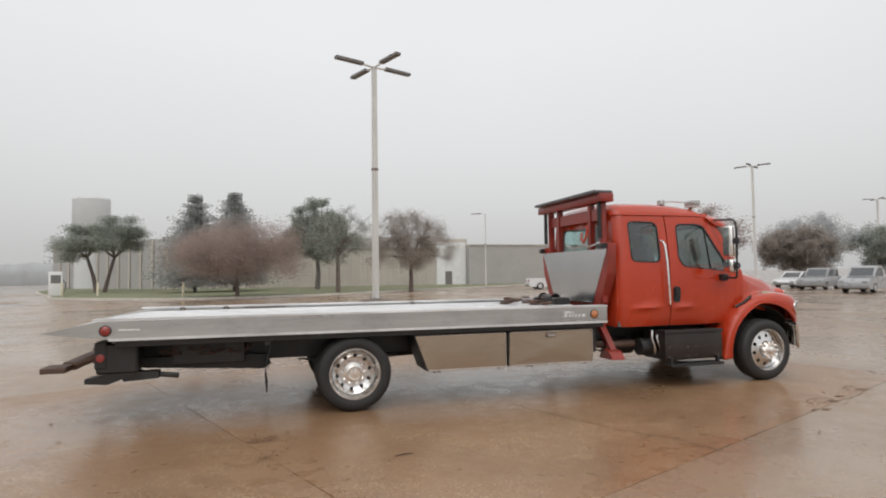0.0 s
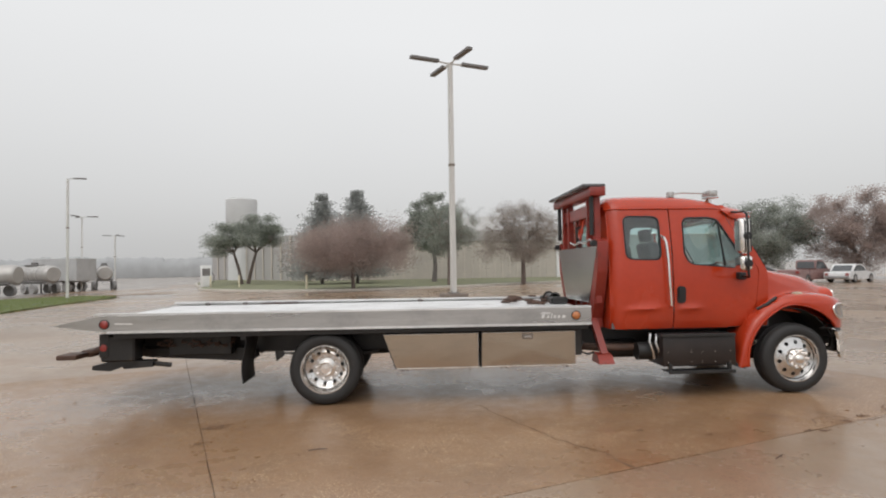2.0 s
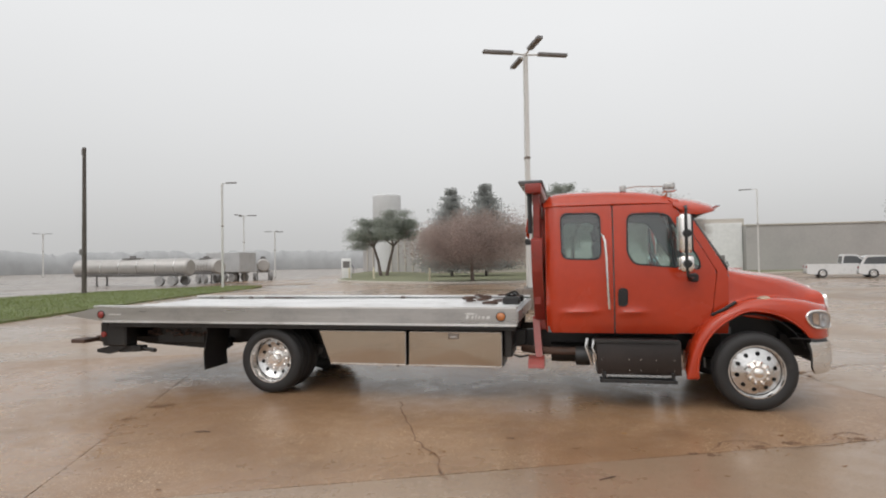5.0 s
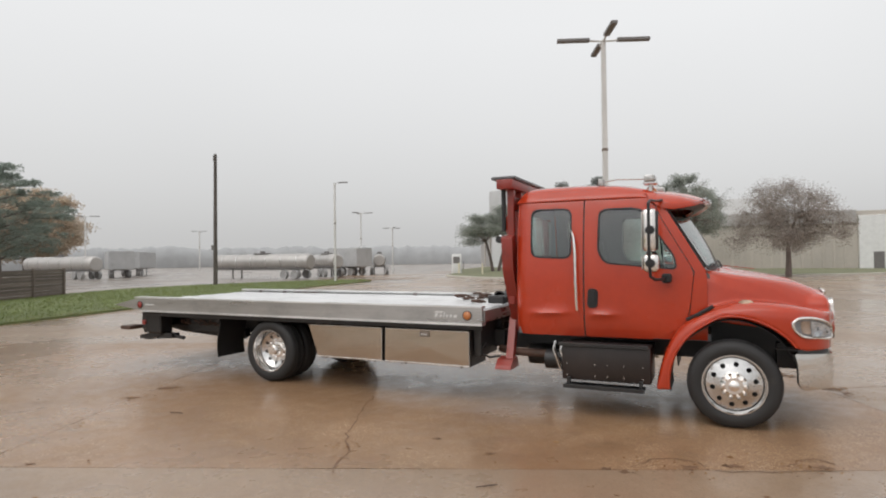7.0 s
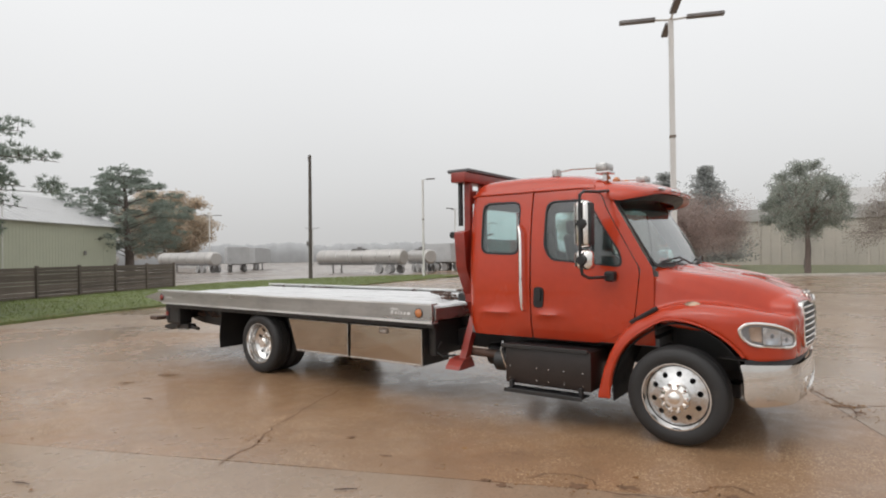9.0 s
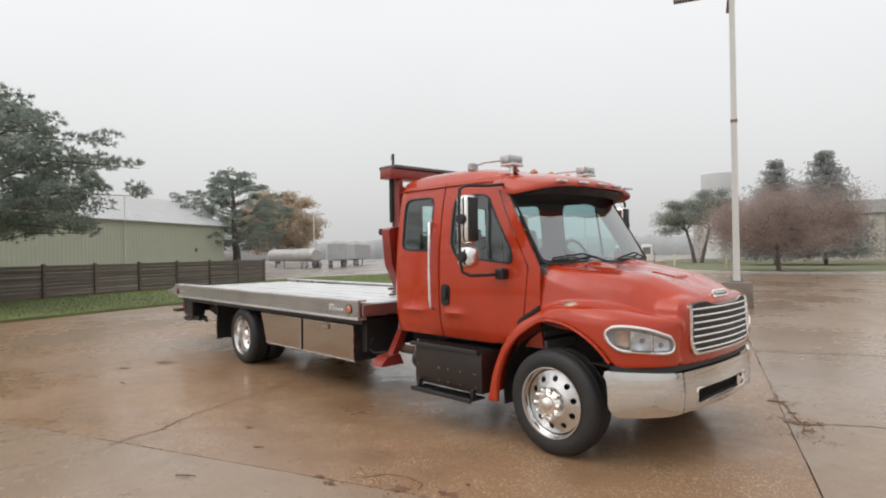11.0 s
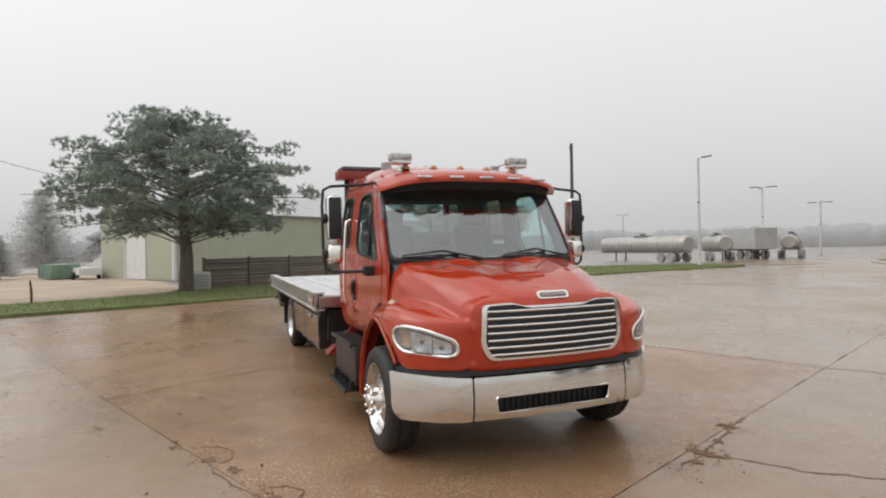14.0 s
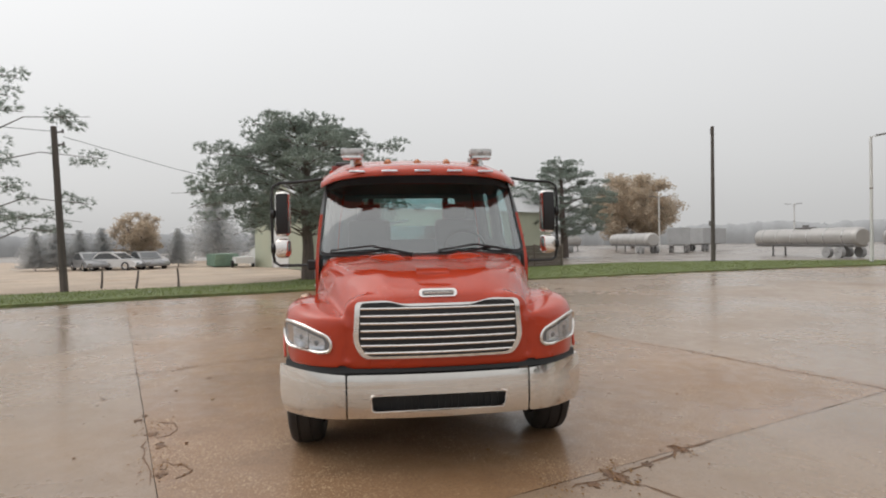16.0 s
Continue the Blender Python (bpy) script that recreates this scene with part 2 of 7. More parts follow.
M_RUBBER = mat("tyre_rubber", (0.022, 0.021, 0.021), 0.62, vary=0.25, scale=7, bump=0.25, bump_scale=60, dirt=(0.055, 0.046, 0.04), dirt_at=(0.6, 0.85))
M_FLAP = mat("mud_flap_rubber", (0.016, 0.015, 0.015), 0.6, vary=0.3, scale=5)
M_GLASS = glass_mat("window_glass", (0.78, 0.95, 0.94), 0.95, 0.03, 0.12)
M_WSGLASS = glass_mat("windscreen_glass", (0.68, 0.94, 0.95), 0.92, 0.03, 0.29)
M_LENS = glass_mat("lamp_lens", (0.97, 0.98, 1.0), 0.95, 0.03, 0.13)
M_REFL = mat("lamp_reflector", (0.60, 0.62, 0.64), 0.12, 0.85, vary=0.35, scale=11)
M_AMBER = mat("amber_lens", (0.50, 0.18, 0.06), 0.25, vary=0.1, scale=30, coat=0.5)
M_REDLENS = mat("red_lens", (0.27, 0.028, 0.022), 0.3, vary=0.1, scale=30, coat=0.5)
M_SEAT = mat("seat_cloth", (0.11, 0.112, 0.115), 0.85, vary=0.2, scale=10, bump=0.3)
M_DASH = mat("dash_plastic", (0.13, 0.132, 0.135), 0.6, vary=0.15, scale=6)
M_LINER = mat("cab_lining", (0.24, 0.245, 0.25), 0.85, vary=0.12, scale=5)
M_RACKAL = mat("rack_aluminium", (0.62, 0.62, 0.62), 0.22, 0.95, vary=0.08, scale=1.5, dirt=(0.62, 0.62, 0.62))
M_WLAMP = mat("work_lamp_face", (0.46, 0.46, 0.45), 0.3, 0.5, vary=0.35, scale=22)
M_RUST = mat("rusty_steel", (0.09, 0.05, 0.035), 0.65, vary=0.4, scale=7, bump=0.4)
M_WHITE = mat("white_paint", (0.72, 0.72, 0.71), 0.45, vary=0.07, scale=2, dirt=(0.5, 0.48, 0.45), dirt_at=(0.6, 0.9))
M_POLE = mat("pole_paint", (0.60, 0.59, 0.57), 0.5, vary=0.1, scale=2, dirt=(0.36, 0.32, 0.28), dirt_at=(0.6, 0.8), stretch=(3, 3, 0.3))
M_LAMPHEAD = mat("lamp_head_bronze", (0.17, 0.16, 0.155), 0.5, vary=0.15, scale=5)
M_BLOCK = mat("block_concrete", (0.19, 0.155, 0.13), 0.75, vary=0.25, scale=4, bump=0.5, dirt=(0.09, 0.075, 0.065))
M_WOODPOLE = mat("weathered_pole_wood", (0.10, 0.085, 0.075), 0.85, vary=0.35, scale=3, bump=0.6, stretch=(4, 4, 0.3))
M_FENCE = mat("weathered_fence_wood", (0.145, 0.117, 0.10), 0.85, vary=0.35, scale=2.5, bump=0.5, rand=0.25, stretch=(0.4, 4, 4))
# siding green paled towards grey, imitating mist in front of the barn
M_BARN = mat("green_barn_siding", (0.42, 0.435, 0.33), 0.55, vary=0.06, scale=0.7, rand=0.03)
M_BARNROOF = mat("barn_roof_metal", (0.50, 0.50, 0.50), 0.45, vary=0.08, scale=0.8, dirt=(0.40, 0.40, 0.41))
M_WARE = mat("warehouse_panel", (0.47, 0.43, 0.38), 0.8, vary=0.10, scale=0.3, rand=0.06, dirt=(0.36, 0.33, 0.30))
M_WAREDARK = mat("warehouse_grey_panel", (0.38, 0.365, 0.35), 0.8, vary=0.1, scale=0.3, rand=0.06)
M_BARK = mat("bark", (0.16, 0.125, 0.11), 0.9, vary=0.4, scale=4, bump=1.0, bump_scale=14, stretch=(3, 3, 0.5))
M_PBARK = mat("pine_bark", (0.115, 0.09, 0.078), 0.9, vary=0.4, scale=4, bump=1.0, bump_scale=14, stretch=(3, 3, 0.6))
M_FBARK = mat("pale_bark", (0.17, 0.15, 0.14), 0.9, vary=0.25, scale=3, bump=0.6)
M_TANK = mat("tank_aluminium", (0.46, 0.44, 0.42), 0.45, 0.5, vary=0.1, scale=0.8, dirt=(0.42, 0.40, 0.38))
M_CARW = mat("car_white", (0.66, 0.66, 0.66), 0.3, coat=0.4, vary=0.05)
# dark, maroon and glass tones are lightened to imitate mist over the cars
M_CARD = mat("car_dark", (0.25, 0.25, 0.255), 0.3, coat=0.4, vary=0.1)
M_CARR = mat("car_maroon", (0.23, 0.13, 0.12), 0.3, coat=0.4, vary=0.1)
M_CARS = mat("car_silver", (0.36, 0.365, 0.37), 0.3, 0.3, coat=0.4, vary=0.08)
M_CARG = mat("car_glass", (0.09, 0.095, 0.10), 0.12, vary=0.1)
M_TOWER = mat("tower_concrete", (0.58, 0.58, 0.58), 0.85, vary=0.05, scale=0.2)
# leaf tones are lightened, and most part clear, to imitate mist over them
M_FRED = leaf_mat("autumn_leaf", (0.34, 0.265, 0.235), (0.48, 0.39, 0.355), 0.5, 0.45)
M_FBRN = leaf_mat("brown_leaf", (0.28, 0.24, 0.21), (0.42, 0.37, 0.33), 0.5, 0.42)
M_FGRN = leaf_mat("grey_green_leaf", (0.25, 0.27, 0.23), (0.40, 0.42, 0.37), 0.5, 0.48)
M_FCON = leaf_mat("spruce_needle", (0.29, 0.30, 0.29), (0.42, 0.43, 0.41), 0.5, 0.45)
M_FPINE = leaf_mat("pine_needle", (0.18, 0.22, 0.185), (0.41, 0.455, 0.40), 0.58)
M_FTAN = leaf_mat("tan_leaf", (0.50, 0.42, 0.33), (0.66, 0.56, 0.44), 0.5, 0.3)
M_FFAR = leaf_mat("mist_paled_foliage", (0.52, 0.53, 0.53), (0.66, 0.67, 0.67), 0.5, 0.55)
# the skyline's haze is put into the woods' own colour
M_WOODS = mat("haze_toned_woods", (0.37, 0.375, 0.38), 1.0, vary=0.10, scale=0.4)
# tyres lightened and white trailer panels greyed to imitate mist
M_FARTYRE = mat("mist_paled_tyre", (0.33, 0.325, 0.32), 0.8, vary=0.2, scale=3)
M_BOXVAN = mat("mist_greyed_panel", (0.44, 0.44, 0.44), 0.6, vary=0.08, scale=1.5, dirt=(0.34, 0.33, 0.32))
M_GRASSPALE = mat("dull_island_grass", (0.17, 0.175, 0.10), 0.85, vary=0.3, scale=1.2, bump=0.8, bump_scale=40, dirt=(0.22, 0.19, 0.12))


# ---- mesh helpers ----
def finish(bm, angle=35):
    bmesh.ops.recalc_face_normals(bm, faces=bm.faces[:])
    for f in bm.faces:
        f.smooth = True
    for e in bm.edges:
        if len(e.link_faces) == 2:
            e.smooth = e.calc_face_angle(0) < radians(angle)


def part(name, bm, material, parent=None, label="", angle=35):
    finish(bm, angle)
    me = bpy.data.meshes.new(name)
    bm.to_mesh(me)
    bm.free()
    for one in material if isinstance(material, (list, tuple)) else [material]:
        me.materials.append(one)
    ob = new(name, me)
    if parent:
        ob.parent = parent
    if label:
        ob["label"] = label
    return ob


def raw(name, verts, faces, material, parent=None, label="", smooth=False):
    me = bpy.data.meshes.new(name)
    me.from_pydata(verts, [], faces)
    me.materials.append(material)
    if smooth:
        me.polygons.foreach_set("use_smooth", [True] * len(me.polygons))
    me.update()
    ob = new(name, me)
    if parent:
        ob.parent = parent
    if label:
        ob["label"] = label
    return ob


def thing(name, label, category, at=(0, 0, 0), rz=0, group="", kind=""):
    ob = new(name)
    ob.matrix_world = pose(*at, 0, 0, rz)
    return tagged(ob, label, category, group, kind)


def box(bm, lo, hi, bevel=0.0, m=None, seg=1):
    v = [bm.verts.new((x, y, z)) for x in (lo[0], hi[0]) for y in (lo[1], hi[1]) for z in (lo[2], hi[2])]
    fs = [bm.faces.new([v[i] for i in q]) for q in ((0, 1, 3, 2), (4, 6, 7, 5), (0, 4, 5, 1), (2, 3, 7, 6), (0, 2, 6, 4), (1, 5, 7, 3))]
    if bevel:
        es = {e for f in fs for e in f.edges}
        r = bmesh.ops.bevel(bm, geom=list(es), offset=bevel, segments=seg, affect="EDGES", profile=0.5)
        v = list({w for f in r["faces"] for w in f.verts} | {w for w in v if w.is_valid})
    if m is not None:
        for w in v:
            w.co = m @ w.co
    return bm


def tube(bm, p0, p1, r0, r1=None, seg=12, caps=True):
    p0, p1 = Vector(p0), Vector(p1)
    r1 = r0 if r1 is None else r1
    d = (p1 - p0).normalized()
    a = d.orthogonal().normalized()
    b = d.cross(a)
    rings = []
    for p, r in ((p0, r0), (p1, r1)):
        rings.append([bm.verts.new(p + (a * math.cos(t) + b * math.sin(t)) * r) for t in (2 * math.pi * i / seg for i in range(seg))])
    for i in range(seg):
        bm.faces.new((rings[0][i], rings[0][(i + 1) % seg], rings[1][(i + 1) % seg], rings[1][i]))
    if caps:
        bm.faces.new(rings[0][::-1])
        bm.faces.new(rings[1])
    return bm


def pipe(bm, pts, r, seg=8):
    """A bent round bar through the points; r may be one radius or one for each point."""
    pts = [Vector(p) for p in pts]
    rs = r if isinstance(r, (list, tuple)) else [r] * len(pts)
    rings, a = [], None
    for i, p in enumerate(pts):
        d = (pts[min(i + 1, len(pts) - 1)] - pts[max(i - 1, 0)]).normalized()
        a = d.orthogonal().normalized() if a is None else (a - d * a.dot(d)).normalized()
        b = d.cross(a)
        rings.append([bm.verts.new(p + (a * math.cos(t) + b * math.sin(t)) * rs[i]) for t in (2 * math.pi * k / seg for k in range(seg))])
    for r0, r1 in zip(rings, rings[1:]):
        for k in range(seg):
            bm.faces.new((r0[k], r0[(k + 1) % seg], r1[(k + 1) % seg], r1[k]))
    bm.faces.new(rings[0][::-1])
    bm.faces.new(rings[-1])
    return bm


def revolve(bm, prof, seg=48, axis="y", at=(0, 0, 0)):
    """Turns (distance along the axis, radius) points round the axis."""
    at = Vector(at)
    rings = []
    for s, r in prof:
        ring = []
        for k in range(seg):
            t = 2 * math.pi * k / seg
            c, d = r * math.cos(t), r * math.sin(t)
            ring.append(bm.verts.new(at + Vector({"y": (c, s, d), "x": (s, c, d), "z": (c, d, s)}[axis])))
        rings.append(ring)
    for r0, r1 in zip(rings, rings[1:]):
        for k in range(seg):
            bm.faces.new((r0[k], r0[(k + 1) % seg], r1[(k + 1) % seg], r1[k]))
    return bm


def loft(bm, rows, close=False):
    """A skin over rows of points, all of one length."""
    grid = [[bm.verts.new(p) for p in row] for row in rows]
    for a, b in zip(grid, grid[1:]):
        n = len(a)
        for i in range(n if close else n - 1):
            q = (a[i], a[(i + 1) % n], b[(i + 1) % n], b[i])
            bm.faces.new(q)
    return grid


def prism(bm, prof, y0, y1, axis="y"):
    """A flat outline, given as (x, z), pulled from y0 to y1."""
    def at(p, s):
        return {"y": (p[0], s, p[1]), "x": (s, p[0], p[1]), "z": (p[0], p[1], s)}[axis]
    a = [bm.verts.new(at(p, y0)) for p in prof]
    b = [bm.verts.new(at(p, y1)) for p in prof]
    n = len(prof)
    bm.faces.new(a)
    bm.faces.new(b[::-1])
    for i in range(n):
        bm.faces.new((a[i], b[i], b[(i + 1) % n], a[(i + 1) % n]))
    return bm


def rounded(pts, r, seg=4):
    """An outline with rounded corners; r is one radius or one for each corner."""
    out, n = [], len(pts)
    for i, p in enumerate(pts):
        p, a, b = Vector(p), Vector(pts[i - 1]), Vector(pts[(i + 1) % n])
        ri = r[i] if isinstance(r, (list, tuple)) else r
        if ri <= 0:
            out.append(tuple(p))
            continue
        u, v = (a - p), (b - p)
        ri = min(ri, u.length * 0.49, v.length * 0.49)
        s, e = p + u.normalized() * ri, p + v.normalized() * ri
        for k in range(seg + 1):
            t = k / seg
            out.append(tuple(s * (1 - t) ** 2 + p * 2 * t * (1 - t) + e * t * t))
    return out


def thicken(bm, t, centre=(4.6, 0, 1.3)):
    """Gives a sheet thickness towards the centre."""
    c = Vector(centre)
    bmesh.ops.recalc_face_normals(bm, faces=bm.faces[:])
    bm.normal_update()
    if sum(f.normal.dot(f.calc_center_median() - c) * f.calc_area() for f in bm.faces) < 0:
        bmesh.ops.reverse_faces(bm, faces=bm.faces[:])
    bm.normal_update()
    rim = [tuple(e.verts) for e in bm.edges if len(e.link_faces) == 1]
    olds, nrm = bm.verts[:], {v: v.normal.copy() for v in bm.verts}
    twin = {v: bm.verts.new(v.co - nrm[v] * t) for v in olds}
    for f in bm.faces[:]:
        bm.faces.new([twin[v] for v in reversed(f.verts)])
    for a, b in rim:
        bm.faces.new((a, b, twin[b], twin[a]))
    return bm


def panel(outer, holes, at, thick, cuts=((), ())):
    """A sheet with openings, drawn flat as (s, t), cut into a grid, bent by at(s, t) and given thickness."""
    bm = bmesh.new()
    for loop in (outer, *holes):
        vs = [bm.verts.new((p[0], p[1], 0)) for p in loop]
        for i in range(len(vs)):
            bm.edges.new((vs[i], vs[(i + 1) % len(vs)]))
    bmesh.ops.triangle_fill(bm, use_beauty=True, use_dissolve=False, edges=bm.edges[:])
    for k, axis in ((0, (1, 0, 0)), (1, (0, 1, 0))):
        for c in cuts[k]:
            co = (c, 0, 0) if k == 0 else (0, c, 0)
            bmesh.ops.bisect_plane(bm, geom=bm.verts[:] + bm.edges[:] + bm.faces[:], plane_co=co, plane_no=axis, dist=1e-5)
    bmesh.ops.recalc_face_normals(bm, faces=bm.faces[:])
    for v in bm.verts:
        v.co = Vector(at(v.co.x, v.co.y))
    if thick:
        thicken(bm, thick)
    return bm


def lerp(table, x):
    """Straight-line reading of a small table of (x, value) rows."""
    xs = [r[0] for r in table]
    return float(np.interp(x, xs, [r[1] for r in table]))


def smooth_lerp(table, x):
    """Rounded reading of a small table: Catmull-Rom between rows."""
    n = len(table)
    if x <= table[0][0]:
        return table[0][1]
    if x >= table[-1][0]:
        return table[-1][1]
    i = max(k for k in range(n - 1) if table[k][0] <= x)
    x0, x1 = table[i][0], table[i + 1][0]
    t = (x - x0) / (x1 - x0)
    p = [table[max(i - 1, 0)], table[i], table[i + 1], table[min(i + 2, n - 1)]]
    m0 = (p[2][1] - p[0][1]) / max(p[2][0] - p[0][0], 1e-6) * (x1 - x0)
    m1 = (p[3][1] - p[1][1]) / max(p[3][0] - p[1][0], 1e-6) * (x1 - x0)
    h = t * t * t
    q = t * t
    return (2 * h - 3 * q + 1) * p[1][1] + (h - 2 * q + t) * m0 + (-2 * h + 3 * q) * p[2][1] + (h - q) * m1


def steps(a, b, n):
    return [a + (b - a) * i / (n - 1) for i in range(n)]


def circle(cx, cz, r, n=16, a0=0.0):
    return [(cx + r * math.cos(a0 + 2 * math.pi * k / n), cz + r * math.sin(a0 + 2 * math.pi * k / n)) for k in range(n)]


def mirrored(bm):
    """The same mesh on the other side of the truck's middle."""
    for v in bm.verts:
        v.co.y = -v.co.y
    bmesh.ops.reverse_faces(bm, faces=bm.faces[:])
    return bm

# ---- ground ----
GA = radians(22.4)                          # the lot's joints run at this angle
GU, GV = Vector((math.cos(GA), math.sin(GA), 0)), Vector((-math.sin(GA), math.cos(GA), 0))


def uv(u, v, z=0.0):
    return tuple(GU * u + GV * v + Vector((0, 0, z)))


def along(x, y):
    return x * GU.x + y * GU.y, x * GV.x + y * GV.y


bm = bmesh.new()
rs = [0, 15, 30, 60, 100, 160, 260, 450, 900, 2500]
rings = [[bm.verts.new((r * math.cos(2 * math.pi * k / 48), r * math.sin(2 * math.pi * k / 48), -0.035)) for k in range(48)] for r in rs[1:]]
c0 = bm.verts.new((0, 0, -0.035))
for k in range(48):
    bm.faces.new((c0, rings[0][k], rings[0][(k + 1) % 48]))
for a, b in zip(rings, rings[1:]):
    for k in range(48):
        bm.faces.new((a[k], b[k], b[(k + 1) % 48], a[(k + 1) % 48]))
ground = part("ground", bm, M_ROAD)
tagged(ground, "wet grey-brown ground reaching into the mist", "ground", kind="structure")

# verge and island outlines
VERGE = [(-2.5, -20.0), (-5.5, -15.0), (-7.6, -11.7), (-9.3, -8.0), (-10.3, -4.6), (-11.6, -1.2), (-12.7, 1.8), (-13.8, 6.5), (-15.1, 11.5), (-16.8, 18.5), (-17.8, 25.0), (-18.4, 30.0), (-19.6, 32.8), (-22.5, 33.0), (-25.0, 29.5), (-27.4, 23.5), (-28.0, 17.5), (-26.4, 12.3), (-22.6, 4.0), (-19.3, -3.2), (-16.2, -4.6), (-14.3, -8.0), (-12.4, -13.0), (-9.0, -19.5)]
ISLAND = [(-19.5, 50.0), (-17.5, 43.5), (-13.0, 39.0), (-8.5, 36.8), (-3.0, 36.2), (2.5, 38.6), (8.5, 43.6), (14.0, 47.3), (22.0, 54.0), (33.0, 64.0), (40.0, 72.0), (40.0, 95.0), (-24.0, 95.0), (-28.0, 75.0), (-23.0, 58.0)]


def sheet(name, outline, z, material, label, hump=0.0, sub=3):
    bm = bmesh.new()
    top = [bm.verts.new((x, y, z)) for x, y in outline]
    f = bm.faces.new(top)
    low = [bm.verts.new((x, y, -0.05)) for x, y in outline]
    for i in range(len(top)):
        bm.faces.new((top[i], low[i], low[(i + 1) % len(top)], top[(i + 1) % len(top)]))
    bmesh.ops.triangulate(bm, faces=[f])
    ob = part(name, bm, material)
    return tagged(ob, label, "ground", kind="structure")


def soften(outline, n=5):
    """The outline as a closed rounded curve."""
    out, k = [], len(outline)
    for i in range(k):
        p = [Vector((*outline[(i + j - 1) % k], 0)) for j in range(4)]
        for t in steps(0, 1, n + 1)[:-1]:
            out.append(tuple((0.5 * (2 * p[1] + (p[2] - p[0]) * t + (2 * p[0] - 5 * p[1] + 4 * p[2] - p[3]) * t * t + (3 * p[1] - p[0] - 3 * p[2] + p[3]) * t ** 3)))[:2])
    return out


SV, SI = soften(VERGE), soften(ISLAND, 3)
sheet("verge", SV, 0.07, M_GRASS, "mown green grass verge with fallen leaves along it")
sheet("island", SI, 0.13, M_GRASSPALE, "grass island with a pale concrete kerb")
sheet("dirt_lot", [(-8.6, -19.8), (-12.2, -13.2), (-14.1, -8.2), (-16.0, -4.9), (-19.2, -3.5), (-29.0, -5.5), (-60, -18), (-75, -60), (-20, -60)], 0.02, M_DIRT, "bare tan dirt lot beyond the verge")
bm = bmesh.new()
k = len(SI)
cen = Vector((4, 70, 0))
rows = []
for x, y in SI + SI[:1]:
    p = Vector((x, y, 0))
    o = (p - cen).normalized()
    rows.append([tuple(p + o * 0.16 - Vector((0, 0, 0.04))), tuple(p + o * 0.15 + Vector((0, 0, 0.13))), tuple(p + o * 0.12 + Vector((0, 0, 0.15))), tuple(p - o * 0.05 + Vector((0, 0, 0.15)))])
loft(bm, rows)
tagged(part("kerb", bm, M_KERB), "pale concrete kerb round the grass island", "kerb", kind="structure")


def inside(pt, poly):
    x, y = pt
    hit = False
    for i in range(len(poly)):
        (x0, y0), (x1, y1) = poly[i - 1], poly[i]
        if (y0 > y) != (y1 > y) and x < (x1 - x0) * (y - y0) / (y1 - y0) + x0:
            hit = not hit
    return hit


rng = random.Random(3)
vs, fs = [], []
while len(fs) < 42000:
    x, y = rng.uniform(-29, -2), rng.uniform(-20, 34)
    if rng.random() < (0.15 if y > 16 else 0) or not inside((x, y), SV):
        continue
    h, a, w = rng.uniform(0.03, 0.085), rng.uniform(0, 6.28), rng.uniform(0.006, 0.014)
    dx, dy = math.cos(a) * w, math.sin(a) * w
    lx, ly = rng.uniform(-0.04, 0.04), rng.uniform(-0.04, 0.04)
    i = len(vs)
    vs += [(x - dx, y - dy, 0.065), (x + dx, y + dy, 0.065), (x + lx, y + ly, 0.07 + h)]
    fs.append((i, i + 1, i + 2))
tagged(raw("grass", vs, fs, M_BLADE), "short green grass blades on the verge", "grass", kind="stuff")

# fallen leaves along the verge's edge and over the concrete
M_FALL = leaf_mat("fallen_leaf", (0.20, 0.10, 0.05), (0.34, 0.22, 0.11), 0.2)
vs, fs = [], []
edge = SV[: int(len(SV) * 0.55)]
for _ in range(2600):
    k = rng.randrange(len(edge) - 1)
    t = rng.random()
    x = edge[k][0] + (edge[k + 1][0] - edge[k][0]) * t + abs(rng.gauss(0, 0.35)) - 0.25
    y = edge[k][1] + (edge[k + 1][1] - edge[k][1]) * t + rng.gauss(0, 0.12)
    z = 0.075 if inside((x, y), SV) else 0.006
    r, a = rng.uniform(0.015, 0.045), rng.uniform(0, 6.28)
    i = len(vs)
    vs += [(x + r * math.cos(a + d), y + r * math.sin(a + d) * 0.7, z + rng.uniform(0.0, 0.012)) for d in (0, 1.4, 3.1, 4.6)]
    fs.append((i, i + 1, i + 2, i + 3))
for _ in range(170):
    x, y = rng.uniform(-9, 12), rng.uniform(-7.5, 9)
    r, a = rng.uniform(0.012, 0.035), rng.uniform(0, 6.28)
    i = len(vs)
    vs += [(x + r * math.cos(a + d), y + r * math.sin(a + d) * 0.6, 0.004 + rng.uniform(0.0, 0.012)) for d in (0, 1.4, 3.1, 4.6)]
    fs.append((i, i + 1, i + 2, i + 3))
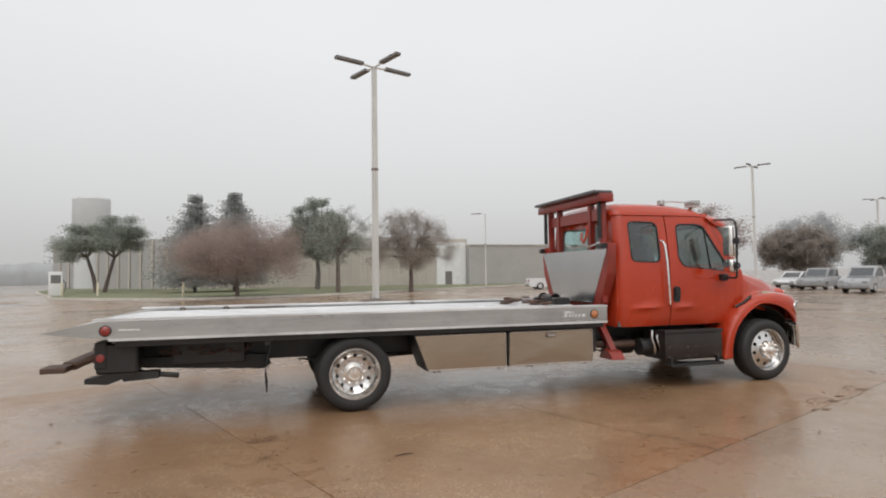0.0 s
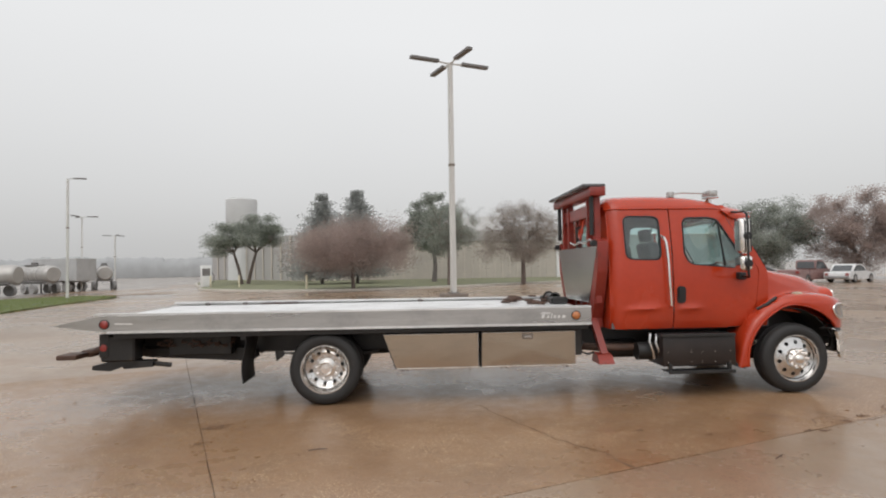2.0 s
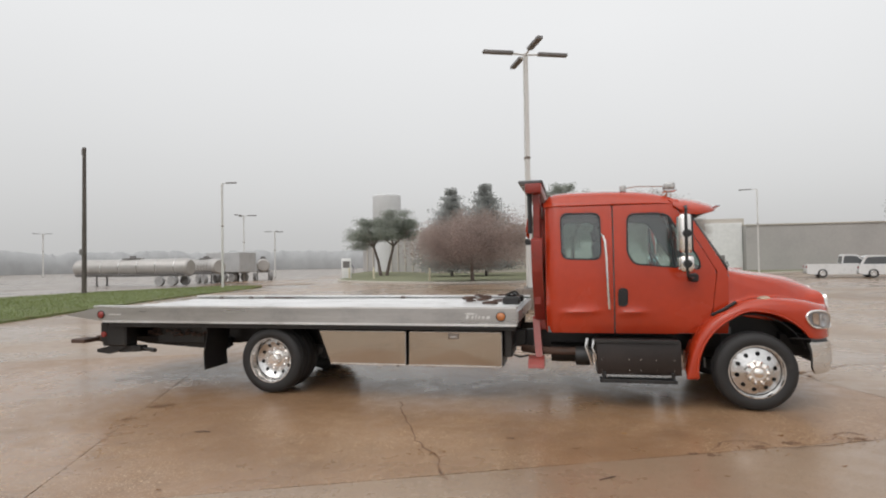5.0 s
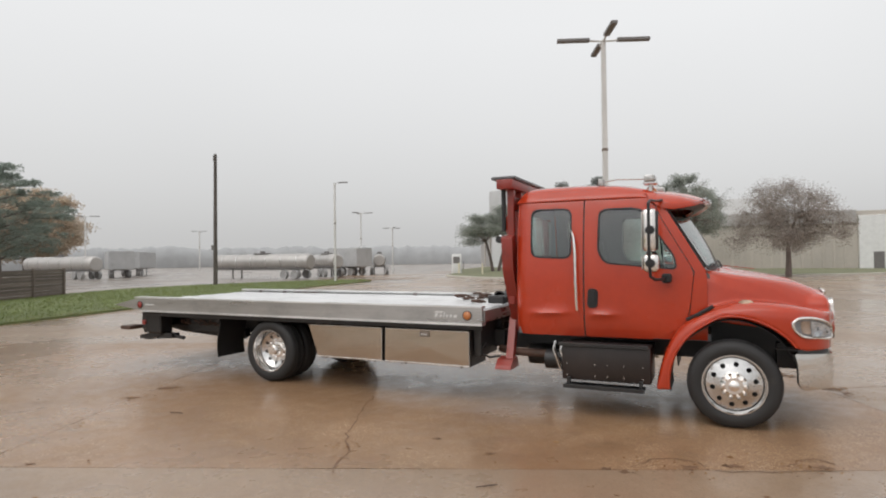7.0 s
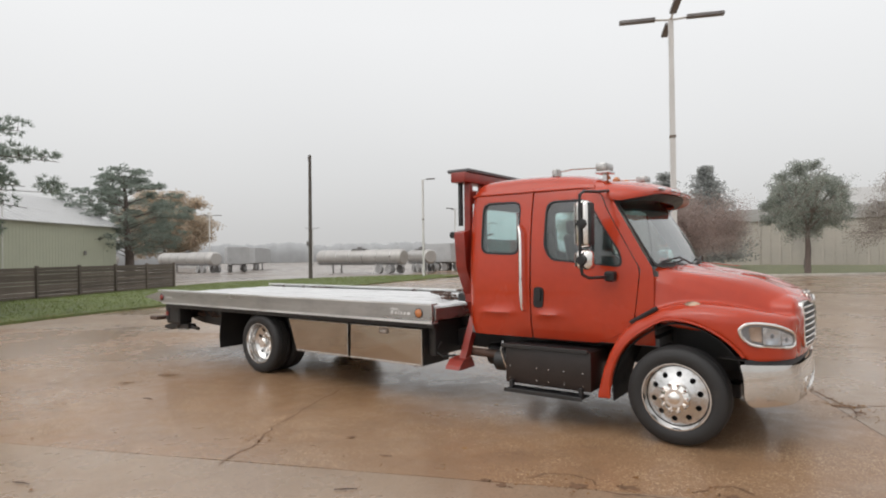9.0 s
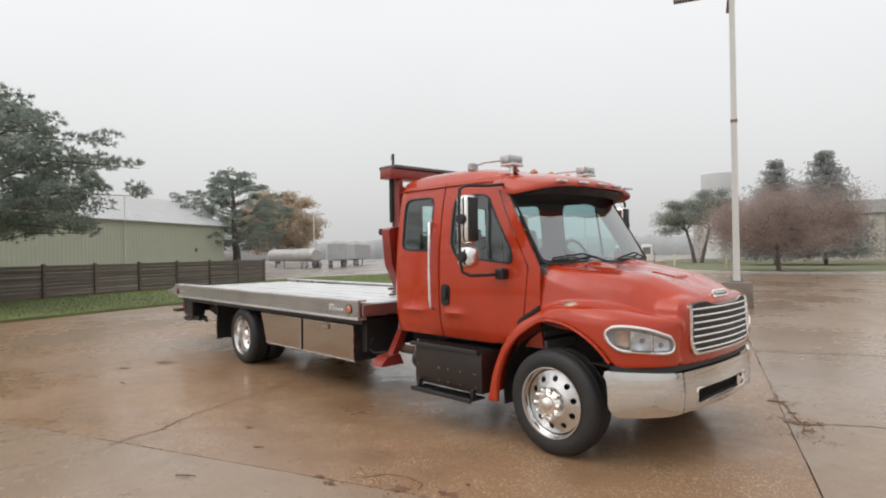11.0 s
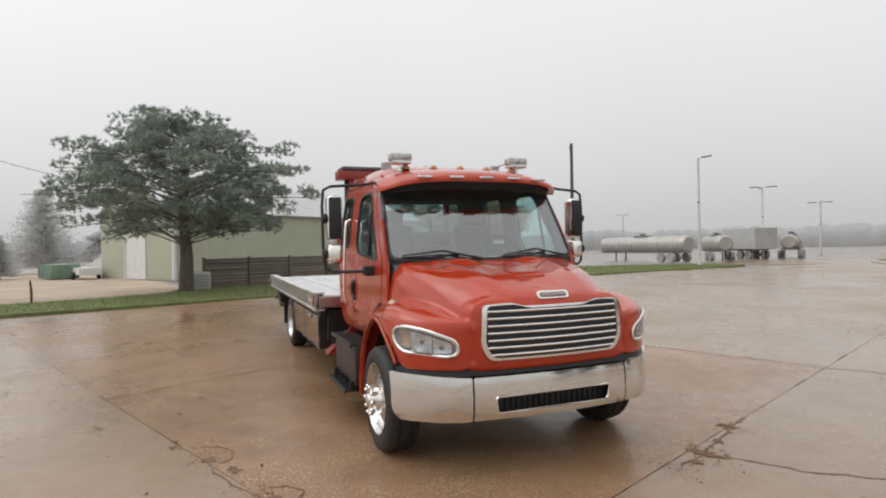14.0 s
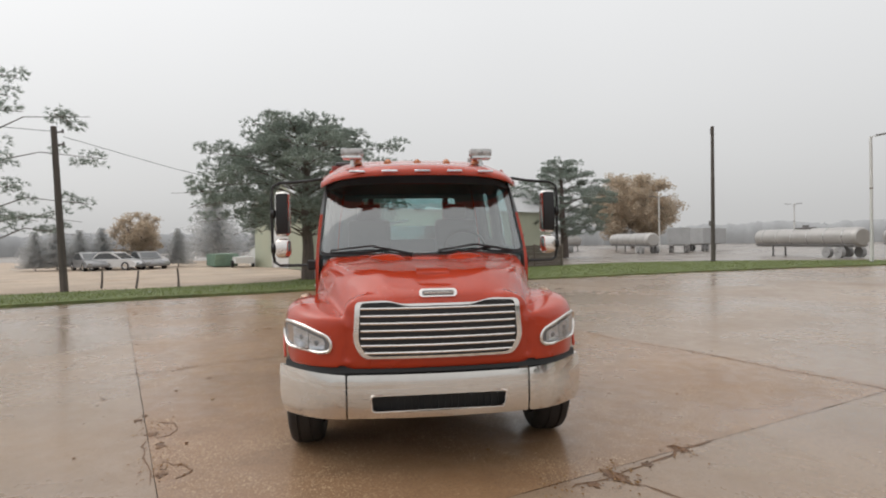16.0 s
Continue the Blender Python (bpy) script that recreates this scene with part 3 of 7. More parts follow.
# debris gathered along the broken joints
for cx, cy, n, sp in ((-1.06, -2.06, 90, 0.2), (-1.0, -2.7, 70, 0.2), (7.4, 1.3, 80, 0.18), (6.97, 2.0, 50, 0.14), (5.6, -2.6, 60, 0.2), (6.6, -2.25, 50, 0.2), (-0.5, -3.8, 40, 0.15), (7.6, 0.8, 40, 0.15), (2.7, -3.2, 30, 0.15)):
    for _ in range(n):
        x, y = cx + rng.gauss(0, sp), cy + rng.gauss(0, sp * 0.6)
        r, a = rng.uniform(0.005, 0.018), rng.uniform(0, 6.28)
        i = len(vs)
        vs += [(x + r * math.cos(a + d), y + r * math.sin(a + d) * 0.6, 0.005 + rng.uniform(0.0, 0.010)) for d in (0, 1.4, 3.1, 4.6)]
        fs.append((i, i + 1, i + 2, i + 3))
tagged(raw("fallen_leaves", vs, fs, M_FALL), "small brown fallen leaves scattered on wet concrete", "leaves", kind="stuff")

# cracks in the slabs and broken patches along the joints
M_CRACK = mat("crack_dirt", (0.16, 0.088, 0.048), 0.7, vary=0.4, scale=9)


def crack(pts, w, seed):
    r = random.Random(seed)
    bm = bmesh.new()
    path = []
    for (x0, y0), (x1, y1) in zip(pts, pts[1:]):
        n = max(3, int(math.hypot(x1 - x0, y1 - y0) / 0.12))
        path += [(x0 + (x1 - x0) * i / n + r.gauss(0, 0.018), y0 + (y1 - y0) * i / n + r.gauss(0, 0.018)) for i in range(n)]
    rows = []
    for i, (x, y) in enumerate(path):
        d = Vector((path[min(i + 1, len(path) - 1)][0] - path[max(i - 1, 0)][0], path[min(i + 1, len(path) - 1)][1] - path[max(i - 1, 0)][1], 0)).normalized()
        h = Vector((-d.y, d.x, 0)) * w * r.uniform(0.35, 1.3) * (0.3 if i in (0, len(path) - 1) else 1)
        c = Vector((x, y, 0.0035))
        rows.append([tuple(c + h), tuple(c + Vector((0, 0, 0.0008))), tuple(c - h)])
    loft(bm, rows)
    return tagged(part("crack", bm, M_CRACK), "dirt-filled crack across wet concrete", "crack", kind="structure")


crack([(3.05, -3.90), (2.86, -3.32), (2.52, -2.90), (2.33, -2.40), (2.10, -1.9), (1.85, -1.2)], 0.010, 1)
crack([(7.42, 1.20), (7.60, 1.42), (7.92, 1.60), (8.35, 2.02), (9.3, 2.5), (10.8, 2.9)], 0.010, 2)
crack([(0.9, 3.55), (1.69, 3.68), (3.16, 4.40), (4.2, 4.75), (5.58, 5.28), (8, 6.5)], 0.012, 5)
crack([(5.35, -2.72), (5.45, -2.48), (5.68, -2.36), (5.9, -2.42), (5.95, -2.56)], 0.010, 9)
crack([(6.55, -2.22), (6.62, -2.02), (6.82, -1.94), (6.98, -2.04)], 0.009, 10)
crack([(6.0, -2.56), (6.3, -2.46), (6.7, -2.26), (7.1, -2.08)], 0.011, 11)
crack([(7.55, 0.85), (7.38, 1.30), (7.20, 1.62), (6.97, 2.0), (6.75, 2.5)], 0.012, 13)


def spall(x, y, r, seed):
    """A broken, dirt-filled hollow in the concrete with a few loose chips."""
    rr = random.Random(seed)
    bm = bmesh.new()
    n = 30
    spin = radians(22.4)
    ring = []
    for k in range(n):
        a = 2 * math.pi * k / n
        q = r * (0.75 + 0.55 * noise.noise(Vector((math.cos(a) * 1.6 + seed, math.sin(a) * 1.6, 0))) + rr.uniform(-0.18, 0.18))
        px, py = q * math.cos(a) * 1.15, q * math.sin(a) * 0.85
        ring.append((x + px * math.cos(spin) - py * math.sin(spin), y + px * math.sin(spin) + py * math.cos(spin)))
    c = bm.verts.new((x, y, 0.0032))
    vv = [bm.verts.new((a, b, 0.0045)) for a, b in ring]
    for k in range(n):
        bm.faces.new((c, vv[k], vv[(k + 1) % n]))
    for _ in range(4):
        a, b, s = x + rr.gauss(0, r), y + rr.gauss(0, r * 0.6), rr.uniform(0.004, 0.010)
        box(bm, (-s, -s * 0.7, 0), (s, s * 0.7, s * 0.6), s * 0.2, pose(a, b, 0.004, rr.uniform(-10, 10), 0, rr.uniform(0, 90)))
    return tagged(part("broken_patch", bm, M_CRACK), "broken dirt-filled hollow in a concrete joint", "crack", kind="structure")


for i, (x, y, r) in enumerate(((5.30, -2.88, 0.06), (5.78, -2.57, 0.09), (7.40, 1.27, 0.14), (7.22, 1.60, 0.08), (6.95, 2.02, 0.11), (-1.06, -2.06, 0.17), (-1.02, -2.66, 0.10), (6.12, -2.38, 0.09), (6.80, -2.14, 0.08), (5.13, -2.87, 0.05), (3.46, -2.67, 0.05), (-4.6, -6.7, 0.1), (-5.1, -6.9, 0.12), (4.10, -2.89, 0.04), (0.4, -4.75, 0.05), (7.52, 1.05, 0.07))):
    spall(x, y, r * 0.85, i)
# twigs
for i, (x, y, a) in enumerate(((4.35, -3.62, 40), (2.1, -5.0, 20), (8.2, -1.2, 70), (0.2, -3.0, 10))):
    bm = bmesh.new()
    d = Vector((math.cos(radians(a)), math.sin(radians(a)), 0)) * 0.09
    pipe(bm, [Vector((x, y, 0.009)) - d, Vector((x + 0.02, y + 0.01, 0.013)), Vector((x, y, 0.009)) + d], [0.004, 0.006, 0.003], 5)
    tagged(part("twig", bm, M_RUST), "dark twig lying on wet concrete", "twig", group="twigs")

# ---- light poles ----
def lot_lamp(at, h, arms, arm_len, spread, turn, label, base=0.0, r=0.09, thick=1.0):
    """A square-sectioned lot light: block, shaft, arms and flat heads."""
    t = thing("street_lamp", label, "lamp post", (*at, 0), turn, "lot lamps")
    z0 = base
    if base:
        bm = bmesh.new()
        box(bm, (-0.41, -0.41, -0.03), (0.41, 0.41, base), 0.03, seg=2)
        part("base_block", bm, M_BLOCK, t, "dark stained concrete block")
    bm = bmesh.new()
    box(bm, (-r * 1.9, -r * 1.9, z0), (r * 1.9, r * 1.9, z0 + 0.04), 0.006)
    for x in (-1, 1):
        for y in (-1, 1):
            tube(bm, (x * r * 1.5, y * r * 1.5, z0 + 0.03), (x * r * 1.5, y * r * 1.5, z0 + 0.11), 0.018, seg=6)
    part("base_plate", bm, M_LAMPHEAD, t)
    bm = bmesh.new()
    rows = [[(sx * r * k, sy * r * k, z) for sx, sy in ((-1, -1), (1, -1), (1, 1), (-1, 1))] for z, k in ((z0 + 0.03, 1.0), (h * 0.5, 0.9), (h, 0.8))]
    g = loft(bm, rows, True)
    bm.faces.new(g[-1])
    shaft = part("shaft", bm, M_POLE, t, "pale painted steel shaft")
    bm = bmesh.new()
    box(bm, (-r * 1.03, -r * 1.03, h * 0.585), (r * 1.03, r * 1.03, h * 0.585 + 0.09), 0.004)
    part("joint_collar", bm, M_BLOCK, shaft)
    for i in range(arms):
        a = radians(spread * i)
        d = Vector((math.cos(a), math.sin(a), 0))
        bm = bmesh.new()
        pipe(bm, [d * 0.02 + Vector((0, 0, h - 0.03)), d * arm_len * 0.45 + Vector((0, 0, h + 0.02))], 0.028 * thick, 6)
        arm = part("arm", bm, M_POLE, t)
        bm = bmesh.new()
        m = Matrix.Translation((0, 0, h + 0.02)) @ Matrix.Rotation(a, 4, "Z")
        box(bm, (arm_len * 0.30, -0.085 * thick, -0.045 * thick), (arm_len, 0.085 * thick, 0.045 * thick), 0.02, m, 2)
        part("lamp_head", bm, M_LAMPHEAD, arm, "flat dark lamp head")
    return t


lot_lamp((2.62, 12.80), 9.32, 4, 1.6, 90, 22.4, "tall pale lot lamp with four flat heads on a concrete block", 0.74, 0.09, 1.25)
lot_lamp((-21.3, 30.4), 7.85, 1, 1.1, 0, 10, "slim pale lamp post with one head, beside grass", 0.0, 0.07)
lot_lamp((-29.1, 46.2), 6.8, 3, 1.3, 120, 20, "slim lamp post with three heads, in mist", 0.0, 0.07)
lot_lamp((-32.5, 59.0), 5.8, 3, 1.3, 120, 70, "distant lamp post with three heads, in mist", 0.0, 0.07)
lot_lamp((-65.0, 39.0), 7.5, 3, 1.6, 120, 40, "distant lamp post over parked trailers, in mist", 0.0, 0.08)
lot_lamp((-85.0, 75.0), 7.5, 3, 1.6, 120, 10, "faint lamp post far off in the mist", 0.0, 0.09)
lot_lamp((34.8, 28.2), 9.7, 4, 1.3, 90, 30, "tall lamp post beside parked cars", 0.0, 0.09)
lot_lamp((66.0, 42.0), 9.6, 4, 1.5, 90, 60, "tall distant lamp post in mist", 0.0, 0.10)
lot_lamp((22.0, 53.4), 8.3, 1, 1.6, 0, 160, "lamp post with one head before the warehouse", 0.0, 0.07)


def utility_pole(at, h, r, lean, label, cross=False, gear=True):
    t = thing("utility_pole", label, "pole", (*at, 0), 0)
    bm = bmesh.new()
    pipe(bm, [(0, 0, 0.0), (0, lean * 0.5, h * 0.5), (0, lean, h)], [r, r * 0.85, r * 0.72], 12)
    shaft = part("shaft", bm, M_WOODPOLE, t)
    if gear:
        bm = bmesh.new()
        box(bm, (-0.2, -0.2, h * 0.27), (0.05, 0.05, h * 0.27 + 0.35), 0.02)
        part("switch_box", bm, M_LAMPHEAD, shaft)
        bm = bmesh.new()
        box(bm, (-0.14, lean - 0.10, h - 0.5), (0.05, lean + 0.10, h - 0.1), 0.02)
        part("cap_fitting", bm, M_LAMPHEAD, shaft)
    if cross:
        for z in (h - 0.25, h - 0.75):
            bm = bmesh.new()
            tube(bm, (0, lean * z / h - 0.02, z), (0, lean * z / h + 0.35, z + 0.06), 0.035, seg=8)
            tube(bm, (0, lean * z / h + 0.33, z), (0, lean * z / h + 0.33, z + 0.15), 0.05, 0.03, seg=8)
            part("insulator", bm, M_LAMPHEAD, shaft)
    return t


utility_pole((-26.4, 23.0), 9.45, 0.15, 0.05, "bare weathered wooden pole standing in grass")
utility_pole((-13.3, -12.7), 6.6, 0.15, -0.25, "leaning wooden utility pole at the verge", True, False)
# overhead wire from the leaning pole
bm = bmesh.new()
pipe(bm, [(-13.3, -12.6, 6.2), (-18.5, -10.3, 5.65), (-24.0, -7.6, 5.2), (-29.3, -5.0, 4.6)], 0.012, 5)
tagged(part("overhead_wire", bm, M_PLASTIC), "thin black wire from pole to barn", "wire")
bm = bmesh.new()
pipe(bm, [(-13.3, -12.9, 6.4), (-10.0, -18, 6.4), (-6.0, -25, 6.9)], 0.012, 5)
tagged(part("overhead_wire", bm, M_PLASTIC), "thin black wire leading off from the pole", "wire")

# ---- wooden fence ----
fence = thing("fence", "dark weathered wooden board fence beside the barn", "fence", (-19.1, -2.9, 0), math.degrees(math.atan2(14.9, -6.9)))
FL, FH = 16.4, 1.46
rng = random.Random(8)
bm = bmesh.new()
box(bm, (-FL / 14 + 0.004, -0.014, 0.0), (FL / 14 - 0.004, 0.014, 0.145), 0.005)
board_me = bpy.data.meshes.new("board")
bm.to_mesh(board_me)
bm.free()
board_me.materials.append(M_FENCE)
for i in range(7):
    for k in range(9):
        b = new("board", board_me)
        b.parent = fence
        b.matrix_local = pose((i + 0.5) * FL / 7, rng.uniform(-0.005, 0.005), 0.05 + k * 0.155 + rng.uniform(-0.006, 0.006), 0, rng.uniform(-0.25, 0.25), 0)
for i in range(8):
    bm = bmesh.new()
    x = i * FL / 7
    box(bm, (x - 0.06, -0.10, -0.03), (x + 0.06, 0.03, FH + 0.05), 0.008)
    part("post", bm, M_FENCE, fence)
# ---- green barn ----
barn = thing("barn", "long low green metal barn with pale roof", "barn", (-29.4, -4.8, 0), 32.8)
# local x runs away from the lot along -x, local y along the long wall
BW, BL, BE, BR = 9.6, 25.5, 4.5, 6.75
bm = bmesh.new()
prism(bm, [(0, 0.0), (0, BE), (-BW / 2, BR), (-BW, BE), (-BW, 0.0)], 0.0, 0.12)
part("gable_wall", bm, M_BARN, barn)
bm = bmesh.new()
prism(bm, [(0, 0.0), (0, BE), (-BW / 2, BR), (-BW, BE), (-BW, 0.0)], BL - 0.12, BL)
part("gable_wall", bm, M_BARN, barn)
for x in (-0.12, -BW):
    bm = bmesh.new()
    box(bm, (x, 0.12, 0), (x + 0.12, BL - 0.12, BE - 0.02))
    long_wall = part("long_wall", bm, M_BARN, barn)
for i in range(90):
    bm = bmesh.new()
    y = 0.15 + i * 0.3
    if y > BL - 0.1:
        break
    box(bm, (0.0, y - 0.02, 0.05), (0.012, y + 0.02, BE - 0.05), 0.004)
    part("siding_rib", bm, M_BARN, barn)
for s in (0, 1):
    bm = bmesh.new()
    x0, x1 = (0.35, -BW / 2) if s == 0 else (-BW - 0.35, -BW / 2)
    z0 = BE - 0.35 * (BR - BE) / (BW / 2)
    prism(bm, [(x0, z0), (x1, BR), (x1, BR + 0.07), (x0, z0 + 0.07)], -0.3, BL + 0.3)
    slope = part("roof", bm, M_BARNROOF, barn, "pale grey metal roof slope")
    for i in range(43):
        bm = bmesh.new()
        y = -0.28 + i * 0.61
        prism(bm, [(x0, z0 + 0.07), (x1, BR + 0.07), (x1, BR + 0.10), (x0, z0 + 0.10)], y - 0.02, y + 0.02)
        part("roof_seam", bm, M_BARNROOF, slope)
bm = bmesh.new()
box(bm, (-0.04, -0.06, 0), (0.14, 0.14, BE - 0.05), 0.01)
part("corner_trim", bm, M_WHITE, barn)
bm = bmesh.new()
box(bm, (0.02, 0, BE - 0.14), (0.10, BL, BE - 0.02), 0.01)
part("eave_trim", bm, M_WHITE, barn)
bm = bmesh.new()
box(bm, (-5.8, -0.05, 0.05), (-3.3, -0.01, 2.9), 0.01)
bd = part("barn_door", bm, M_WHITE, barn, "white sliding door")
for x in (-6.1, -5.85):
    bm = bmesh.new()
    box(bm, (x - 0.05, -0.07, 0.0), (x + 0.05, 0.0, 3.0), 0.01)
    part("door_jamb", bm, M_WHITE, bd)
bm = bmesh.new()
tube(bm, (0.12, 13.6, 0.1), (0.12, 13.6, 6.1), 0.035, seg=8)
part("vent_pipe", bm, M_POLE, barn)
for x, y in ((-3.6, 25.0), (-3.4, 9.0)):
    bm = bmesh.new()
    tube(bm, (x, y, BE + 1.2), (x, y, BE + 2.15), 0.10, seg=10)
    tube(bm, (x, y, BE + 2.1), (x, y, BE + 2.25), 0.15, 0.06, seg=10)
    part("roof_vent", bm, M_BARNROOF, barn)
bm = bmesh.new()
box(bm, (0.03, 21.4, 2.1), (0.14, 21.6, 2.4), 0.01)
part("wall_lamp", bm, M_LAMPHEAD, barn)

ac = thing("utility_cabinet", "pale grey metal cabinet beside the tree", "cabinet", (-18.3, -3.15, 0), 22)
bm = bmesh.new()
box(bm, (-0.4, -0.45, 0.0), (0.4, 0.45, 0.85), 0.03, seg=2)
part("body", bm, M_BARNROOF, ac)
for i in range(6):
    bm = bmesh.new()
    box(bm, (0.40, -0.36, 0.18 + i * 0.1), (0.415, 0.36, 0.22 + i * 0.1))
    part("louvre", bm, M_LAMPHEAD, ac)

# ---- warehouse behind the island ----
ware = thing("warehouse", "long low pale warehouse with ribbed panels, in mist", "warehouse", (-13.6, 68.0, 0), 0)
ware.matrix_world = ware.matrix_world @ Matrix.Scale(0.87, 4)
W1, WH = 44.0, 7.3
bm = bmesh.new()
box(bm, (0, 0, 0), (W1, 40, WH), 0.02)
part("wall", bm, M_WARE, ware)
bm = bmesh.new()
prism(bm, [(-22, 0.0), (0, 0.0), (0, WH), (-22, WH)], 2.0, 44)
for v in bm.verts:
    v.co.y += -v.co.x * 1.15
part("side_wing", bm, M_WAREDARK, ware)
for i in range(11):
    bm = bmesh.new()
    x = -0.3 - i * 2.0
    prism(bm, [(x - 0.16, 0), (x + 0.16, 0), (x + 0.16, WH - 0.05), (x - 0.16, WH - 0.05)], 1.80, 2.15)
    for v in bm.verts:
        v.co.y += -v.co.x * 1.15
    part("pilaster", bm, M_WARE, ware)
for i in range(34):
    bm = bmesh.new()
    x = 0.6 + i * 1.15
    if x > 38.5:
        break
    box(bm, (x - 0.12, -0.14, 0.0), (x + 0.12, 0.0, WH - 1.6), 0.02)
    part("wall_fin", bm, M_WARE, ware)
bm = bmesh.new()
box(bm, (-0.2, -0.32, WH - 1.5), (38.6, -0.0, WH + 0.12), 0.03)
part("fascia", bm, M_WAREDARK, ware)
bm = bmesh.new()
box(bm, (38.8, -0.6, 0.0), (43.6, 0.0, WH - 0.6), 0.03)
part("white_bay", bm, M_WHITE, ware)
bm = bmesh.new()
box(bm, (40.2, -0.64, 0.0), (41.3, -0.58, 2.2), 0.01)
part("entry_door", bm, M_LAMPHEAD, ware)
bm = bmesh.new()
box(bm, (18, 14, WH), (32, 34, WH + 3.4), 0.05)
part("roof_house", bm, M_TOWER, ware)
bm = bmesh.new()
box(bm, (43.7, -2.0, 0.0), (66.0, 30, WH - 1.1), 0.03)
annex = part("annex", bm, M_WAREDARK, ware, "lower grey annex")
bm = bmesh.new()
box(bm, (43.7, -2.15, WH - 1.15), (66.1, 30, WH - 0.95), 0.02)
part("parapet", bm, M_WARE, annex)

# ---- water tower, far off ----
tower = thing("water_tower", "pale water tower faint in the mist", "tower", (-25.6, 84.0, 0), 0)
tower.matrix_world = tower.matrix_world @ Matrix.Scale(0.42, 4)
bm = bmesh.new()
revolve(bm, [(20.0, 0.5), (20.0, 5.2), (20.6, 5.6), (30.0, 5.6), (30.5, 5.2), (31.2, 0.01)], 28, "z")
part("tank", bm, M_TOWER, tower)
bm = bmesh.new()
revolve(bm, [(0.0, 5.0), (20.0, 4.6)], 28, "z")
part("shaft", bm, M_TOWER, tower)

# ---- trees ----
def cards(rng, centres, size, flat, vs, fs, per, radius):
    """Small leaf faces scattered round each centre."""
    for c in centres:
        for _ in range(per):
            o = Vector([max(-1.5, min(1.5, rng.gauss(0, 1))) for _ in range(3)]) * radius
            o.z *= flat
            p = c + o
            a = Vector((rng.gauss(0, 1), rng.gauss(0, 1), rng.gauss(0, 0.7))).normalized()
            b = a.orthogonal().normalized()
            s = size * rng.uniform(0.6, 1.4)
            i = len(vs)
            vs += [tuple(p + a * s), tuple(p + b * s * 0.45), tuple(p - a * s), tuple(p - b * s * 0.45)]
            fs.append((i, i + 1, i + 2, i + 3))


def broadleaf(at, height, width, leaf, bark, label, seed, size=0.12, per=26, trunks=1, crown_from=0.3, flat_top=False, droop=0.0, lobes=52, tilt=0.0):
    """A forked trunk whose limbs each end in a cloud of leaf sprays; the clouds make up an uneven, gappy crown."""
    rng = random.Random(seed)
    t = thing("tree", label, "tree", (*at, 0), 0, "trees")
    zc, rz, rx = height * (crown_from + 1) / 2, height * (1 - crown_from) / 2, width / 2
    bm, tw = bmesh.new(), bmesh.new()
    forks = []
    for k in range(trunks):
        off = 0.0 if trunks == 1 else (k - (trunks - 1) / 2) * 1.1
        foot, fork = Vector((off * 0.6, 0, -0.05)), Vector((off * 2.2, rng.uniform(-0.2, 0.2), zc - rz * 0.62))
        pipe(bm, [foot, foot.lerp(fork, 0.5) + Vector((rng.gauss(0, 0.08), rng.gauss(0, 0.08), 0)), fork], [height * 0.030, height * 0.023, height * 0.018], 8)
        forks.append(fork)
        heads = []
        for i in range(5):
            a = 2 * math.pi * (i + rng.uniform(-0.25, 0.25)) / 5
            q = fork + Vector((math.cos(a) * rx * 0.34, math.sin(a) * rx * 0.34, rz * rng.uniform(0.35, 0.75)))
            pipe(bm, [fork, fork.lerp(q, 0.5) + Vector((rng.gauss(0, 0.1), rng.gauss(0, 0.1), 0.12)), q], [height * 0.013, height * 0.010, height * 0.007], 6)
            heads.append(q)
        forks += heads
    centres = []
    for j in range(lobes):
        inner = j % 4 == 3
        z = 1 - 2 * (j + 0.5) / lobes
        z = 0.30 + 0.66 * z if flat_top else z
        a = j * 2.399 + rng.uniform(-0.4, 0.4)
        h = math.sqrt(1 - z * z)
        d = Vector((math.cos(a) * h, math.sin(a) * h, z))
        reach = (rng.uniform(0.25, 0.5) if inner else rng.uniform(0.62, 0.80)) * (1 + 0.34 * noise.noise(d * 1.9 + Vector((seed, 0, 0))))
        c = Vector((d.x * rx * reach, d.y * rx * reach, zc + d.z * rz * reach - droop * rz * (h * reach) ** 2 + tilt * d.x * rx * reach))
        if flat_top:
            c.z = round(c.z / 1.25) * 1.25 + rng.uniform(-0.18, 0.18)
        big = width * rng.uniform(0.095, 0.15)
        f = min(forks, key=lambda q: (q - c).length + (2.0 if q.z > c.z + 0.6 else 0.0))
        pipe(bm, [f, f.lerp(c, 0.55) + Vector((rng.gauss(0, 0.12), rng.gauss(0, 0.12), 0.10 * (c - f).length)), c], [height * 0.006, height * 0.0042, height * 0.0026], 5)
        for _ in range(9):
            o = Vector([max(-1.25, min(1.25, rng.gauss(0, 0.9))) for _ in range(3)]) * big * 0.62
            o.z = o.z * (0.45 if flat_top else 0.8) - droop * abs(o.x + o.y) * 0.4
            p = c + o
            pipe(tw, [c, c.lerp(p, 0.5) + Vector((0, 0, 0.12 * o.length)), p], [height * 0.0022, height * 0.0016, height * 0.0008], 3)
            centres += [p, c.lerp(p, 0.55)]
    part("trunk", bm, bark, t)
    part("branchwork", tw, bark, t)
    vs, fs = [], []
    cards(rng, centres, size, 0.75 + droop, vs, fs, max(6, int(per * 0.8)), width * 0.034)
    raw("crown", vs, fs, leaf, t)
    return t


